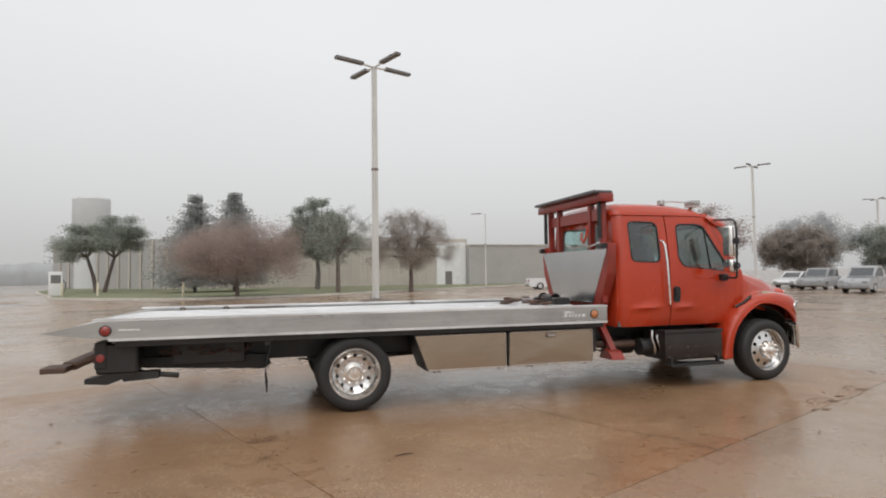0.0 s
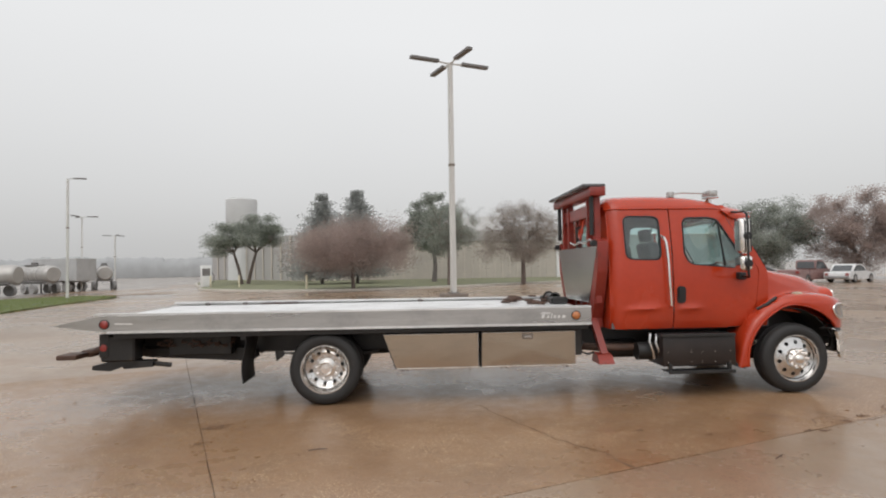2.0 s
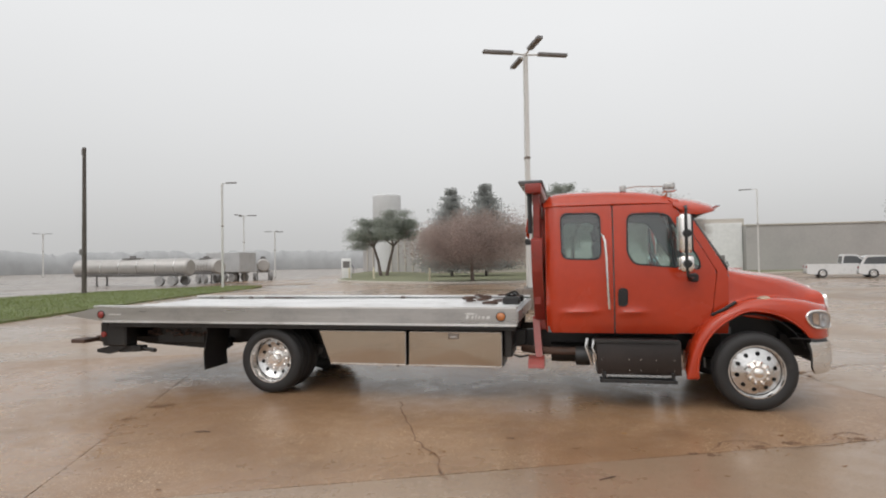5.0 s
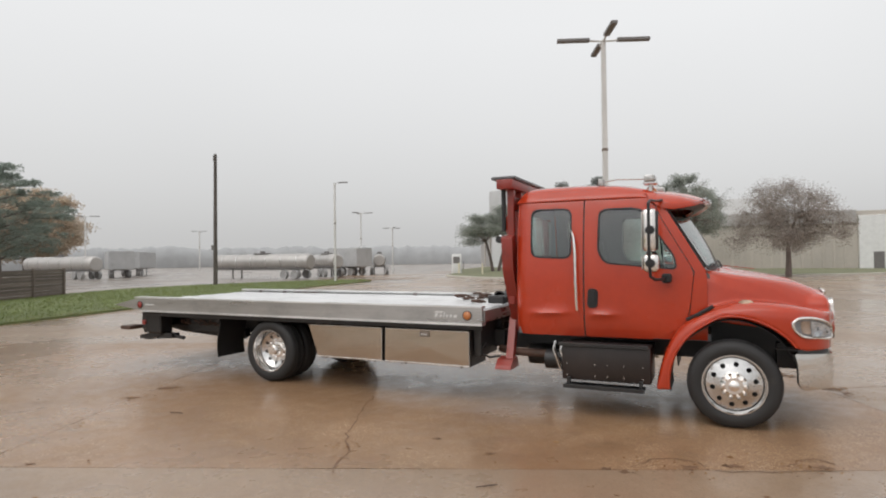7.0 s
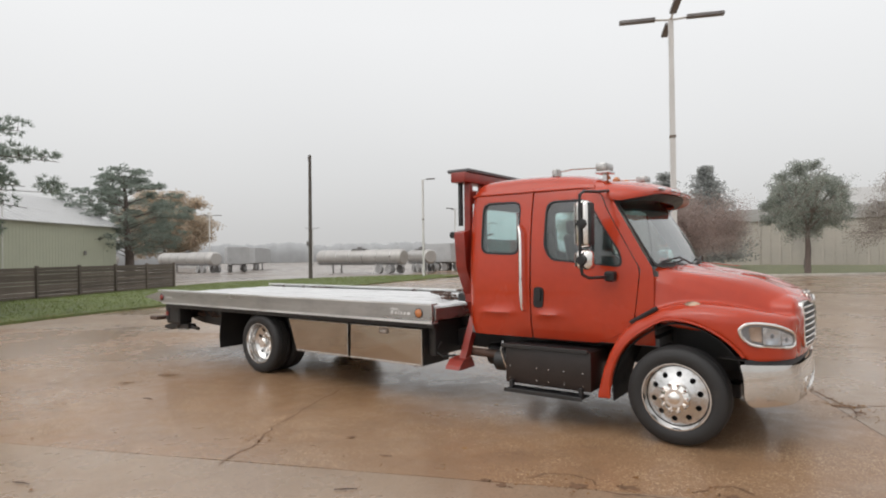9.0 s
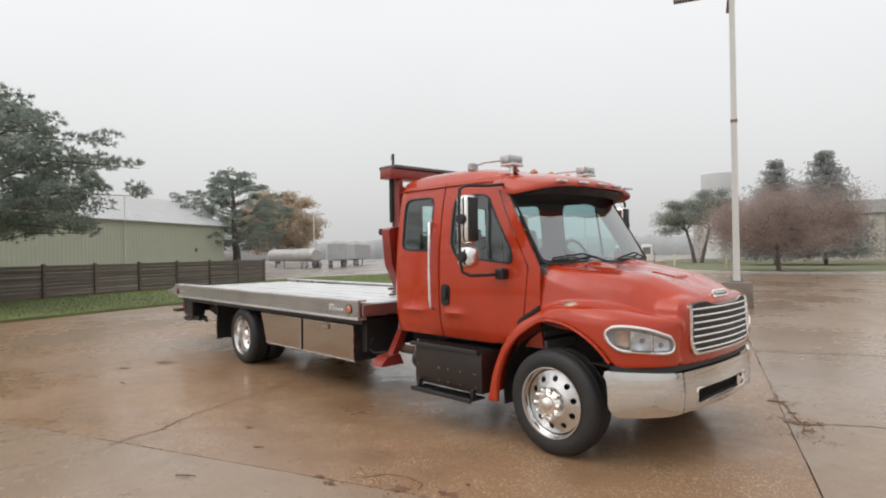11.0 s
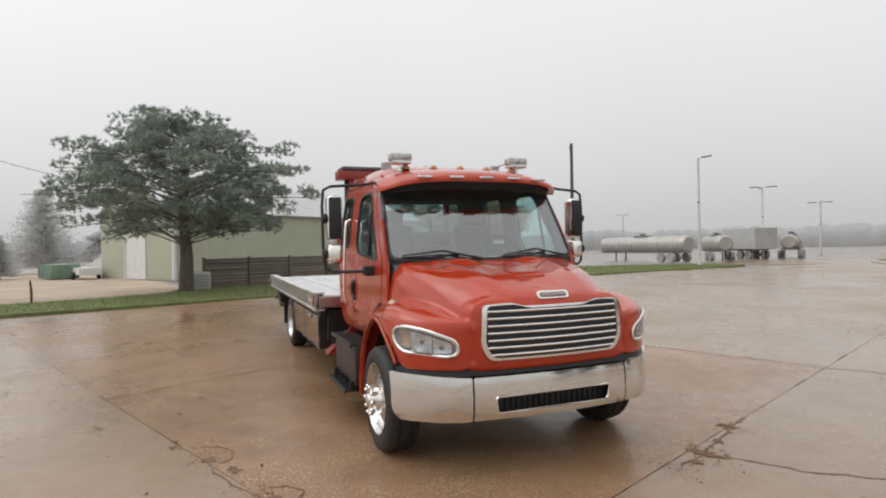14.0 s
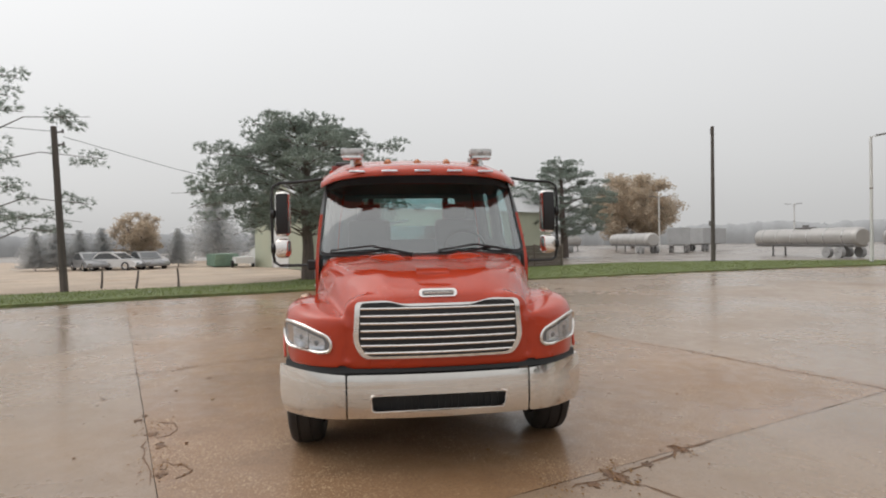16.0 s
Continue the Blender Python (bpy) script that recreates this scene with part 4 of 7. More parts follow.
def conifer(at, height, width, leaf, bark, label, seed):
    """A spruce or cedar: tiers of boughs that dip and lift at their ends, each bearing hanging sprays."""
    rng = random.Random(seed)
    t = thing("tree", label, "tree", (*at, 0), 0, "trees")
    bm = bmesh.new()
    pipe(bm, [(0, 0, -0.05), (0, 0, height * 0.5), (0, 0, height)], [height * 0.02, height * 0.012, 0.02], 6)
    vs, fs, cs = [], [], []
    tiers = 13
    for i in range(tiers):
        f = i / (tiers - 1)
        z0 = height * (0.16 + 0.81 * f)
        r0 = width / 2 * (1 - f) ** 0.58 * (0.86 + 0.24 * noise.noise(Vector((f * 6, seed, 0)))) + 0.08
        n = max(4, int(15 * (1 - f) + 4))
        for k in range(n):
            a = 2 * math.pi * (k + rng.uniform(-0.4, 0.4)) / n
            r = r0 * rng.uniform(0.62, 1.12)
            z = z0 + rng.uniform(-0.25, 0.25) * height / tiers
            d = Vector((math.cos(a), math.sin(a), 0))
            mid, tip = Vector((0, 0, z - 0.16 * r)) + d * r * 0.6, Vector((0, 0, z - 0.12 * r)) + d * r
            pipe(bm, [(0, 0, z), mid, tip], [0.03, 0.02, 0.008], 4)
            for q in range(4):
                cs.append(Vector((0, 0, z)).lerp(mid, 0.4 + 0.2 * q) if q < 3 else tip.copy())
            cs.append(mid.lerp(tip, 0.5))
    part("trunk", bm, bark, t)
    cards(rng, cs, height * 0.019, 0.55, vs, fs, 22, width * 0.045)
    raw("crown", vs, fs, leaf, t)
    return t


def pine(at, height, width, label, seed, trunk_r=0.32, from_z=0.36, lean=0.0, pads=85, clumps=1, sag=0.0, fill=1.2):
    """An old pine: bare trunk, spreading limbs, needles in separate pads of brushes with gaps between."""
    rng = random.Random(seed)
    t = thing("pine_tree", label, "tree", (*at, 0), 0, "pines")
    bm = bmesh.new()
    top = Vector((lean, 0, height * 0.93))
    trunk = [Vector((0, 0, 0)), Vector((lean * 0.1, 0.05, height * 0.2)), Vector((lean * 0.4, -0.05, height * 0.45)), Vector((lean * 0.75, 0.1, height * 0.7)), top]
    pipe(bm, trunk, [trunk_r * 1.25, trunk_r, trunk_r * 0.75, trunk_r * 0.45, 0.05], 10)
    brushes = []
    for i in range(pads):
        f = (i + 0.5) / pads
        z = height * (from_z + (0.97 - from_z) * f)
        e = (z / height - from_z) / (1 - from_z)
        root_f = 1 if i % 3 else 0.8
        reach = root_f * width / 2 * (0.62 + 0.45 * math.sin(math.pi * min(1, e * 1.15 + 0.12))) * math.sqrt(max(0.05, 1 - max(0, e - 0.55) ** 2 * 3.6)) * rng.uniform(0.62, 1.02)
        a = i * 2.399 + rng.uniform(-0.5, 0.5)
        d = Vector((math.cos(a), math.sin(a), 0))
        root = Vector((lean * z / height, 0, z - 0.25 - 0.10 * reach))
        mid = root + d * reach * 0.5 + Vector((0, 0, 0.16 * reach + rng.uniform(-0.15, 0.25)))
        tip = root + d * reach + Vector((rng.uniform(-0.3, 0.3), rng.uniform(-0.3, 0.3), 0.10 * reach * (1 + e) + rng.uniform(-0.2, 0.2)))
        pipe(bm, [root, root.lerp(mid, 0.5) + Vector((rng.gauss(0, 0.10), rng.gauss(0, 0.10), 0.05)), mid, tip], [0.036, 0.028, 0.02, 0.01], 5)
        for k in range(clumps + int(reach * fill)):
            f2 = 0.26 + 0.74 * rng.random() ** 0.7
            p = (root.lerp(mid, f2 * 2) if f2 < 0.5 else mid.lerp(tip, f2 * 2 - 1))
            w = Vector((-d.y, d.x, 0)) * rng.uniform(-1, 1) * (0.20 * reach + 0.12)
            c = p + w + d * rng.uniform(0.0, 0.25) + Vector((0, 0, rng.uniform(0.05, 0.3) - sag * abs(rng.gauss(0, 1))))
            pipe(bm, [p, p.lerp(c, 0.55) + Vector((0, 0, 0.05)), c], [0.02, 0.013, 0.006], 4)
            brushes.append((c, rng.uniform(0.38, 0.70)))
    part("trunk", bm, M_PBARK, t)
    vs, fs = [], []
    for c, big in brushes:
        for _ in range(26):
            ax = Vector((rng.gauss(0, 1), rng.gauss(0, 1), rng.gauss(0.35, 0.8))).normalized()
            o = c + Vector((ax.x * big, ax.y * big, ax.z * big * 0.55)) * rng.uniform(0.35, 0.85)
            for _ in range(13):
                d = (ax * 0.9 + Vector((rng.gauss(0, 0.55), rng.gauss(0, 0.55), rng.gauss(0.1, 0.5)))).normalized()
                ln = rng.uniform(0.12, 0.22)
                b = d.orthogonal().normalized() * 0.013
                i = len(vs)
                vs += [tuple(o - b), tuple(o + b), tuple(o + d * ln)]
                fs.append((i, i + 1, i + 2))
    raw("crown", vs, fs, M_FPINE, t)
    return t


pine((-17.0, -3.6), 7.8, 11.6, "broad dark green pine with bare lower trunk, on the verge", 11, 0.27, 0.33, 0.15, 108)
pine((-45.0, 18.6), 9.8, 12.6, "smaller dark pine behind the fence", 12, 0.36, 0.24, -1.0, 76, 2)
pine((-13.6, -16.4), 9.6, 11.4, "tall open pine with sparse drooping limbs by the pole", 13, 0.24, 0.22, 0.0, 30, 1, 0.25, 0.7)

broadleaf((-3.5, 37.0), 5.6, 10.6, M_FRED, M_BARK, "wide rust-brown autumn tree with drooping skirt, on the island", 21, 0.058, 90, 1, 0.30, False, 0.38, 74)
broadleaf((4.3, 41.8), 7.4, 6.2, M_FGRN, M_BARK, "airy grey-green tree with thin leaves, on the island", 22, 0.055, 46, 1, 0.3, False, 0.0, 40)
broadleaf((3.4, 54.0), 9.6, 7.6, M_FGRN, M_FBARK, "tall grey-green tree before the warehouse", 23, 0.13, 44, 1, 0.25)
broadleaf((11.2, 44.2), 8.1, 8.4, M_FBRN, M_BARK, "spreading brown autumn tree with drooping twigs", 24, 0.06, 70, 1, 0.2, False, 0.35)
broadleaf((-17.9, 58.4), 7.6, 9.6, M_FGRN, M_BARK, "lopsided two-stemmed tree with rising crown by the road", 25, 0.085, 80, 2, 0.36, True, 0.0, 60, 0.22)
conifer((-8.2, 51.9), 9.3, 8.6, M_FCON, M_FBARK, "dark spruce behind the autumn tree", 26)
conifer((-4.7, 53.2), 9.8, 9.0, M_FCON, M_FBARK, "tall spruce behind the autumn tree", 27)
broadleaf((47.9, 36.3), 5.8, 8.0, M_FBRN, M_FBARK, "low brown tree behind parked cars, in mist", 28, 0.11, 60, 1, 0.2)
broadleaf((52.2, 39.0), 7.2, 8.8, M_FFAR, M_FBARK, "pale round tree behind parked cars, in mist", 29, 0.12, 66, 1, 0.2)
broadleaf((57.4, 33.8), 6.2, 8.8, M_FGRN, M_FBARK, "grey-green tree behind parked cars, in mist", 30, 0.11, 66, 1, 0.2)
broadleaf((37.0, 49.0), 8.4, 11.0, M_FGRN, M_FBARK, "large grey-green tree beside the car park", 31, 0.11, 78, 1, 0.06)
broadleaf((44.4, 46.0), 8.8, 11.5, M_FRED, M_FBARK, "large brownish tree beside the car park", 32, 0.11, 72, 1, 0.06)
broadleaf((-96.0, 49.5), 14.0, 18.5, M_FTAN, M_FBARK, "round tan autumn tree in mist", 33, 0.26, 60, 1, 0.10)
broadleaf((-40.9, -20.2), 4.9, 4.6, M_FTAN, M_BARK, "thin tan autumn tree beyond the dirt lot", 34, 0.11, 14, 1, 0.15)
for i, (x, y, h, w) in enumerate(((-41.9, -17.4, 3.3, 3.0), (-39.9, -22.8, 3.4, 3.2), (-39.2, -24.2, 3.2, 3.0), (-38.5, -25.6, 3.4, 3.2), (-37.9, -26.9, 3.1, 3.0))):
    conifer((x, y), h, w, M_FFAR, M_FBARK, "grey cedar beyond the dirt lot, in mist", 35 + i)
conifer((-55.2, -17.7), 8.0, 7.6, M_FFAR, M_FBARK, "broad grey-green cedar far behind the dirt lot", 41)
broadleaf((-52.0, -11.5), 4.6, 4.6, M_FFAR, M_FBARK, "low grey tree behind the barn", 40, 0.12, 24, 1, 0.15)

# ---- parked cars ----
def car(at, turn, paint, kind_, label):
    """kind_: suv, sedan or pickup; nose towards local +x."""
    L, H = {"suv": (4.7, 1.72), "sedan": (4.6, 1.45), "pickup": (5.4, 1.82)}[kind_]
    t = thing("car" if kind_ != "pickup" else "pickup", label, "car", (*at, 0), turn, "parked cars")
    h = L / 2
    belt = H * 0.58
    body = [(-h, 0.38), (-h + 0.05, belt - 0.06), (-h + 0.2, belt), (h * 0.45, belt), (h - 0.35, belt - 0.10), (h - 0.03, belt - 0.30), (h, 0.40), (h - 0.15, 0.26), (-h + 0.15, 0.26)]
    bm = bmesh.new()
    prism(bm, rounded(body, 0.12, 3), -0.92, 0.92)
    part("body", bm, paint, t)
    if kind_ == "suv":
        roof_ = [(-h + 0.12, belt), (-h + 0.45, H - 0.06), (-h + 1.0, H), (h * 0.05, H - 0.02), (h * 0.42, belt)]
    elif kind_ == "sedan":
        roof_ = [(-h + 0.7, belt), (-h + 1.35, H - 0.04), (-h + 1.9, H), (h * 0.05, H - 0.03), (h * 0.45, belt)]
    else:
        roof_ = [(-0.35, belt), (-0.25, H - 0.05), (0.1, H), (h * 0.25, H - 0.04), (h * 0.52, belt)]
    bm = bmesh.new()
    prism(bm, rounded(roof_, 0.12, 3), -0.80, 0.80)
    cabin = part("cabin", bm, paint, t)
    cx = sum(p[0] for p in roof_) / len(roof_)
    win = [(cx + (p[0] - cx) * 0.86, belt + 0.05 + (p[1] - belt) * 0.76) for p in roof_]
    bm = bmesh.new()
    prism(bm, rounded(win, 0.08, 3), -0.808, 0.808)
    part("side_windows", bm, M_CARG, cabin)
    for xa, xb in ((roof_[0], roof_[1]), (roof_[4], roof_[3])):
        bm = bmesh.new()
        s = -1 if xa[0] < cx else 1
        pts = [(xa[0] + (xb[0] - xa[0]) * f + s * 0.012, xa[1] + (xb[1] - xa[1]) * f) for f in (0.12, 0.86)]
        loft(bm, [[(pts[0][0], y, pts[0][1]) for y in (-0.7, 0.7)], [(pts[1][0], y, pts[1][1]) for y in (-0.64, 0.64)]])
        thicken(bm, 0.015, (0, 0, 1))
        part("screen", bm, M_CARG, cabin)
    for x in (-h * 0.6, h * 0.6):
        for s in (-1, 1):
            bm = bmesh.new()
            revolve(bm, [(s * 0.70, 0.05), (s * 0.70, 0.33), (s * 0.93, 0.34), (s * 0.94, 0.26), (s * 0.93, 0.05)], 18, "y", (x, 0, 0.335))
            wh = part("wheel", bm, M_RUBBER, t)
            bm = bmesh.new()
            revolve(bm, [(s * 0.935, 0.22), (s * 0.95, 0.2), (s * 0.945, 0.02)], 14, "y", (x, 0, 0.335))
            part("hubcap", bm, M_ALLOY, wh)
    for s in (-1, 1):
        bm = bmesh.new()
        box(bm, (-h - 0.012, s * 0.72 - 0.12, belt - 0.30), (-h + 0.05, s * 0.72 + 0.12, belt - 0.10), 0.01)
        part("tail_lamp", bm, M_REDLENS, t)
        bm = bmesh.new()
        box(bm, (h - 0.10, s * 0.68 - 0.16, belt - 0.40), (h - 0.012, s * 0.68 + 0.16, belt - 0.24), 0.01)
        part("headlamp", bm, M_REFL, t)
    for x0, x1 in ((-h - 0.03, -h + 0.1), (h - 0.1, h + 0.02)):
        bm = bmesh.new()
        box(bm, (x0, -0.85, 0.33), (x1, 0.85, 0.50), 0.02)
        part("bumper", bm, M_CARD, t)
    return t


car((38.6, 22.3), 200, M_CARS, "pickup", "silver pickup parked in the mist")
car((41.3, 28.4), 205, M_CARD, "suv", "dark sport utility car parked in the mist")
car((43.8, 33.0), 200, M_CARW, "sedan", "white sedan parked in the mist")
car((35.9, 36.0), 30, M_CARW, "sedan", "white sedan parked in a row")
car((33.0, 36.8), 25, M_CARR, "pickup", "maroon pickup parked in a row")
car((31.0, 39.8), -12, M_CARS, "sedan", "silver sedan parked in a row")
car((27.9, 41.7), -12, M_CARW, "suv", "white sport utility car parked in a row")
car((25.1, 42.8), -12, M_CARW, "pickup", "white pickup parked in a row")
car((45.5, 28.0), 200, M_CARW, "suv", "white sport utility car behind others")
car((-36.6, -20.3), 75, M_CARW, "sedan", "white car parked far over the dirt lot")
car((-38.0, -18.6), 40, M_CARD, "sedan", "dark car parked far over the dirt lot")
car((-37.0, -22.4), 40, M_CARD, "sedan", "dark car parked by the far trees")

# ---- tanker trailers and vans ----
def tanker(at, turn, length, label, box_van=False, r=1.0):
    t = thing("trailer", label, "trailer", (*at, 0), turn, "parked trailers")
    h = length / 2
    zc = 1.6
    if box_van:
        bm = bmesh.new()
        box(bm, (-h, -1.25, 0.95), (h, 1.25, 3.0), 0.04)
        body = part("body", bm, M_BOXVAN, t)
        bm = bmesh.new()
        for x in steps(-h + 0.6, h - 0.6, 12):
            box(bm, (x - 0.03, -1.27, 1.0), (x + 0.03, -1.25, 2.95))
        part("body_ribs", bm, M_BOXVAN, body)
    else:
        bm = bmesh.new()
        revolve(bm, [(-h, 0.02), (-h, r * 0.8), (-h + 0.15, r * 0.96), (-h + 0.4, r), (h - 0.4, r), (h - 0.15, r * 0.96), (h, r * 0.8), (h, 0.02)], 28, "x", (0, 0, zc))
        body = part("tank", bm, M_TANK, t, "polished tank shell")
        bm = bmesh.new()
        box(bm, (-0.9, -0.3, zc - 0.02 + r), (0.9, 0.3, zc + 0.10 + r), 0.03)
        tube(bm, (0, 0, zc + 0.05 + r), (0, 0, zc + 0.28 + r), 0.25, seg=14)
        part("manhole", bm, M_LAMPHEAD, body)
        for x in steps(-h + 1.2, h - 1.2, 6):
            bm = bmesh.new()
            revolve(bm, [(x - 0.04, r), (x - 0.04, r + 0.025), (x + 0.04, r + 0.025), (x + 0.04, r)], 28, "x", (0, 0, zc))
            part("tank_band", bm, M_ALLOY, body)
        bm = bmesh.new()
        box(bm, (-h + 0.3, -0.7, 0.92), (h - 0.3, 0.7, 1.04), 0.02)
        part("catwalk_skirt", bm, M_LAMPHEAD, body)
    bm = bmesh.new()
    box(bm, (-h + 0.2, -0.5, 0.82), (h - 0.2, 0.5, 0.95), 0.01)
    part("chassis", bm, M_FARTYRE, t)
    for x in (-h + 1.2, -h + 2.4):
        for s in (-1, 1):
            bm = bmesh.new()
            revolve(bm, [(s * 0.72, 0.05), (s * 0.72, 0.42), (s * 1.05, 0.42), (s * 1.06, 0.28), (s * 1.0, 0.05)], 20, "y", (x, 0, 0.42))
            part("wheel", bm, M_FARTYRE, t)
    for s in (-1, 1):
        bm = bmesh.new()
        box(bm, (h - 2.6, s * 0.6 - 0.06, 0.0), (h - 2.48, s * 0.6 + 0.06, 1.0), 0.01)
        box(bm, (h - 2.7, s * 0.6 - 0.12, 0.0), (h - 2.38, s * 0.6 + 0.12, 0.04))
        part("landing_leg", bm, M_LAMPHEAD, t)
    return t


tanker((-33.8, 36.0), 180, 11.6, "polished aluminium tanker trailer parked on legs", False, 0.76)
tanker((-30.5, 41.8), 150, 5.4, "short tanker trailer parked behind a longer one", False, 0.72)
tanker((-30.6, 46.2), 170, 4.4, "white box trailer parked behind a tanker", True)
tanker((-29.2, 50.2), 120, 4.4, "small tanker far along the road, in the mist", False, 0.7)
tanker((-58.5, 32.0), 175, 13.5, "pale tanker trailer far behind the pole", False, 0.8)
tanker((-69.0, 27.5), 150, 11.0, "pale tanker trailer behind the far pine", False, 0.8)
tanker((-55.0, 36.3), 150, 4.5, "white box trailer far behind the grass", True)
tanker((-62.0, 44.0), 130, 9.0, "white box trailer among others in the mist", True)

# fuel pump by the road, marker posts
pump = thing("fuel_pump", "pale fuel pump on an island in the mist", "pump", (-19.0, 49.2, 0), 20)
bm = bmesh.new()
box(bm, (-0.5, -0.35, 0), (0.5, 0.35, 2.2), 0.05, seg=2)
part("body", bm, M_WHITE, pump)
bm = bmesh.new()
box(bm, (-0.36, -0.37, 1.2), (0.36, -0.34, 1.9), 0.01)
part("display", bm, M_LAMPHEAD, pump)
bm = bmesh.new()
pipe(bm, [(0.52, 0, 1.5), (0.75, 0, 1.2), (0.7, 0, 0.6), (0.52, 0, 0.5)], 0.03, 6)
part("hose", bm, M_PLASTIC, pump)
for x, y in ((-15.2, 47.0), (-18.0, 47.5), (-7.4, 38.6)):
    mp_ = thing("marker_post", "short pale bollard at the kerb", "bollard", (x, y, 0), 0, "bollards")
    bm = bmesh.new()
    revolve(bm, [(0.0, 0.09), (1.15, 0.09), (1.22, 0.06), (1.24, 0.001)], 12, "z")
    part("post", bm, mat("cream_paint", (0.62, 0.56, 0.42), 0.6, vary=0.1, scale=4), mp_)

# stumps and leaning stakes of an old fence in the dirt
for i, (x, y, h, l) in enumerate(((-14.6, -10.5, 0.75, -0.30), (-14.7, -8.8, 0.85, 0.12), (-15.1, -12.1, 0.75, -0.12))):
    st = thing("stake", "grey leaning fence stake in weeds", "stake", (x, y, 0), 0, "old stakes")
    bm = bmesh.new()
    pipe(bm, [(0, 0, -0.05), (l * 0.5, 0.02, h * 0.5), (l, 0.0, h)], [0.05, 0.045, 0.035], 7)
    part("shaft", bm, M_WOODPOLE, st)
skip_ = thing("dumpster", "pale green metal dumpster on the dirt lot", "dumpster", (-39.0, -13.0, 0), 25)
bm = bmesh.new()
prism(bm, [(-1.6, 0.1), (1.6, 0.1), (2.0, 1.1), (-2.0, 1.1)], -0.9, 0.9)
part("body", bm, mat("green_dumpster_paint", (0.22, 0.33, 0.26), 0.6, vary=0.2, scale=2), skip_)
bm = bmesh.new()
for x in steps(-1.5, 1.5, 6):
    box(bm, (x - 0.04, -0.95, 0.12), (x + 0.04, -0.9, 1.1))
part("ribs", bm, mat("green_rib_paint", (0.20, 0.30, 0.24), 0.6, vary=0.2, scale=2), skip_)
shed = thing("storage_shed", "small white storage shed behind the barn", "shed", (-40.5, -9.6, 0), 32)
bm = bmesh.new()
prism(bm, [(-1.3, 0.0), (1.3, 0.0), (1.3, 1.4), (0, 1.7), (-1.3, 1.4)], -1.0, 1.0)
part("wall", bm, M_WHITE, shed)
for s in (-1, 1):
    bm = bmesh.new()
    prism(bm, [(s * 1.45, 1.37), (0.0, 1.71), (0.0, 1.77), (s * 1.45, 1.43)], -1.1, 1.1)
    part("roof", bm, M_BARNROOF, shed)
bm = bmesh.new()
box(bm, (1.295, -0.4, 0.05), (1.32, 0.4, 1.25), 0.01)
part("door", bm, M_BARNROOF, shed)
ut = thing("utility_trailer", "small white flat trailer on the dirt lot", "trailer", (-37.0, -10.9, 0), 20)
bm = bmesh.new()
box(bm, (-1.3, -0.7, 0.35), (1.3, 0.7, 0.85), 0.03)
part("bed", bm, M_WHITE, ut)
for s in (-1, 1):
    bm = bmesh.new()
    revolve(bm, [(s * 0.7, 0.05), (s * 0.7, 0.28), (s * 0.88, 0.28), (s * 0.88, 0.05)], 16, "y", (0, 0, 0.28))
    part("wheel", bm, M_RUBBER, ut)

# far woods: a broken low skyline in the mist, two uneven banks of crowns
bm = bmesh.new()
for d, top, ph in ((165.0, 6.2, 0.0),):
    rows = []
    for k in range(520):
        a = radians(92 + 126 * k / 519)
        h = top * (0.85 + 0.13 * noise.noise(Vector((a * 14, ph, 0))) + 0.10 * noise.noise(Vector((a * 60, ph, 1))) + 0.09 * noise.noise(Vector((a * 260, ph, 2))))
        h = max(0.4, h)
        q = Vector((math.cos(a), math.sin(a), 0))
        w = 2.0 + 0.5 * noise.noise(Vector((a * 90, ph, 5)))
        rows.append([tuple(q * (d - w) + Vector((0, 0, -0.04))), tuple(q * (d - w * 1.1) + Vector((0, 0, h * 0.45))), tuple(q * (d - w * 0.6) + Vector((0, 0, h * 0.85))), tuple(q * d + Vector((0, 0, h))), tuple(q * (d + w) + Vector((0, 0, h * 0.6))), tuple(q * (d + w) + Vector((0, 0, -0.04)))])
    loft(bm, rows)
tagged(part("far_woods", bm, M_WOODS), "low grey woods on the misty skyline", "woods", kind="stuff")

# ---- the tow truck: nose to +x, rear axle at x = 0, right side at y < 0 ----
truck = thing("tow_truck", "faded red rollback tow truck with extended cab, wet, on concrete", "truck")
FX, FZ, TR = 6.165, 0.455, 0.455            # front axle, hub height, tyre radius

SIDE = [(0.84, 0.985), (0.95, 1.02), (1.15, 1.045), (1.40, 1.05), (1.62, 1.045), (1.9, 1.025), (2.2, 0.985), (2.4, 0.945), (2.5, 0.915), (2.56, 0.88)]


def cab_side(x, z):
    y = smooth_lerp(SIDE, z)
    if x < 4.02:
        y -= 0.17 - math.sqrt(max(0.0, 0.17 ** 2 - (4.02 - x) ** 2))      # rounded rear corner
    y -= 0.05 * max(0.0, x - 5.2) ** 2                      # drawn in towards the cowl
    return (x, -y, z)


def soft_crease(x, z):
    """The pressed swage line along the doors, rising to nothing at its ends."""
    px, py, pz = cab_side(x, z)
    for x0, x1 in ((3.98, 4.55), (4.68, 5.05)):
        if x0 < x < x1:
            w = math.sin(math.pi * (x - x0) / (x1 - x0))
            py -= 0.034 * w * math.exp(-((z - 1.115 - 0.05 * (x - x0)) / 0.034) ** 2)
    return (px, py, pz)


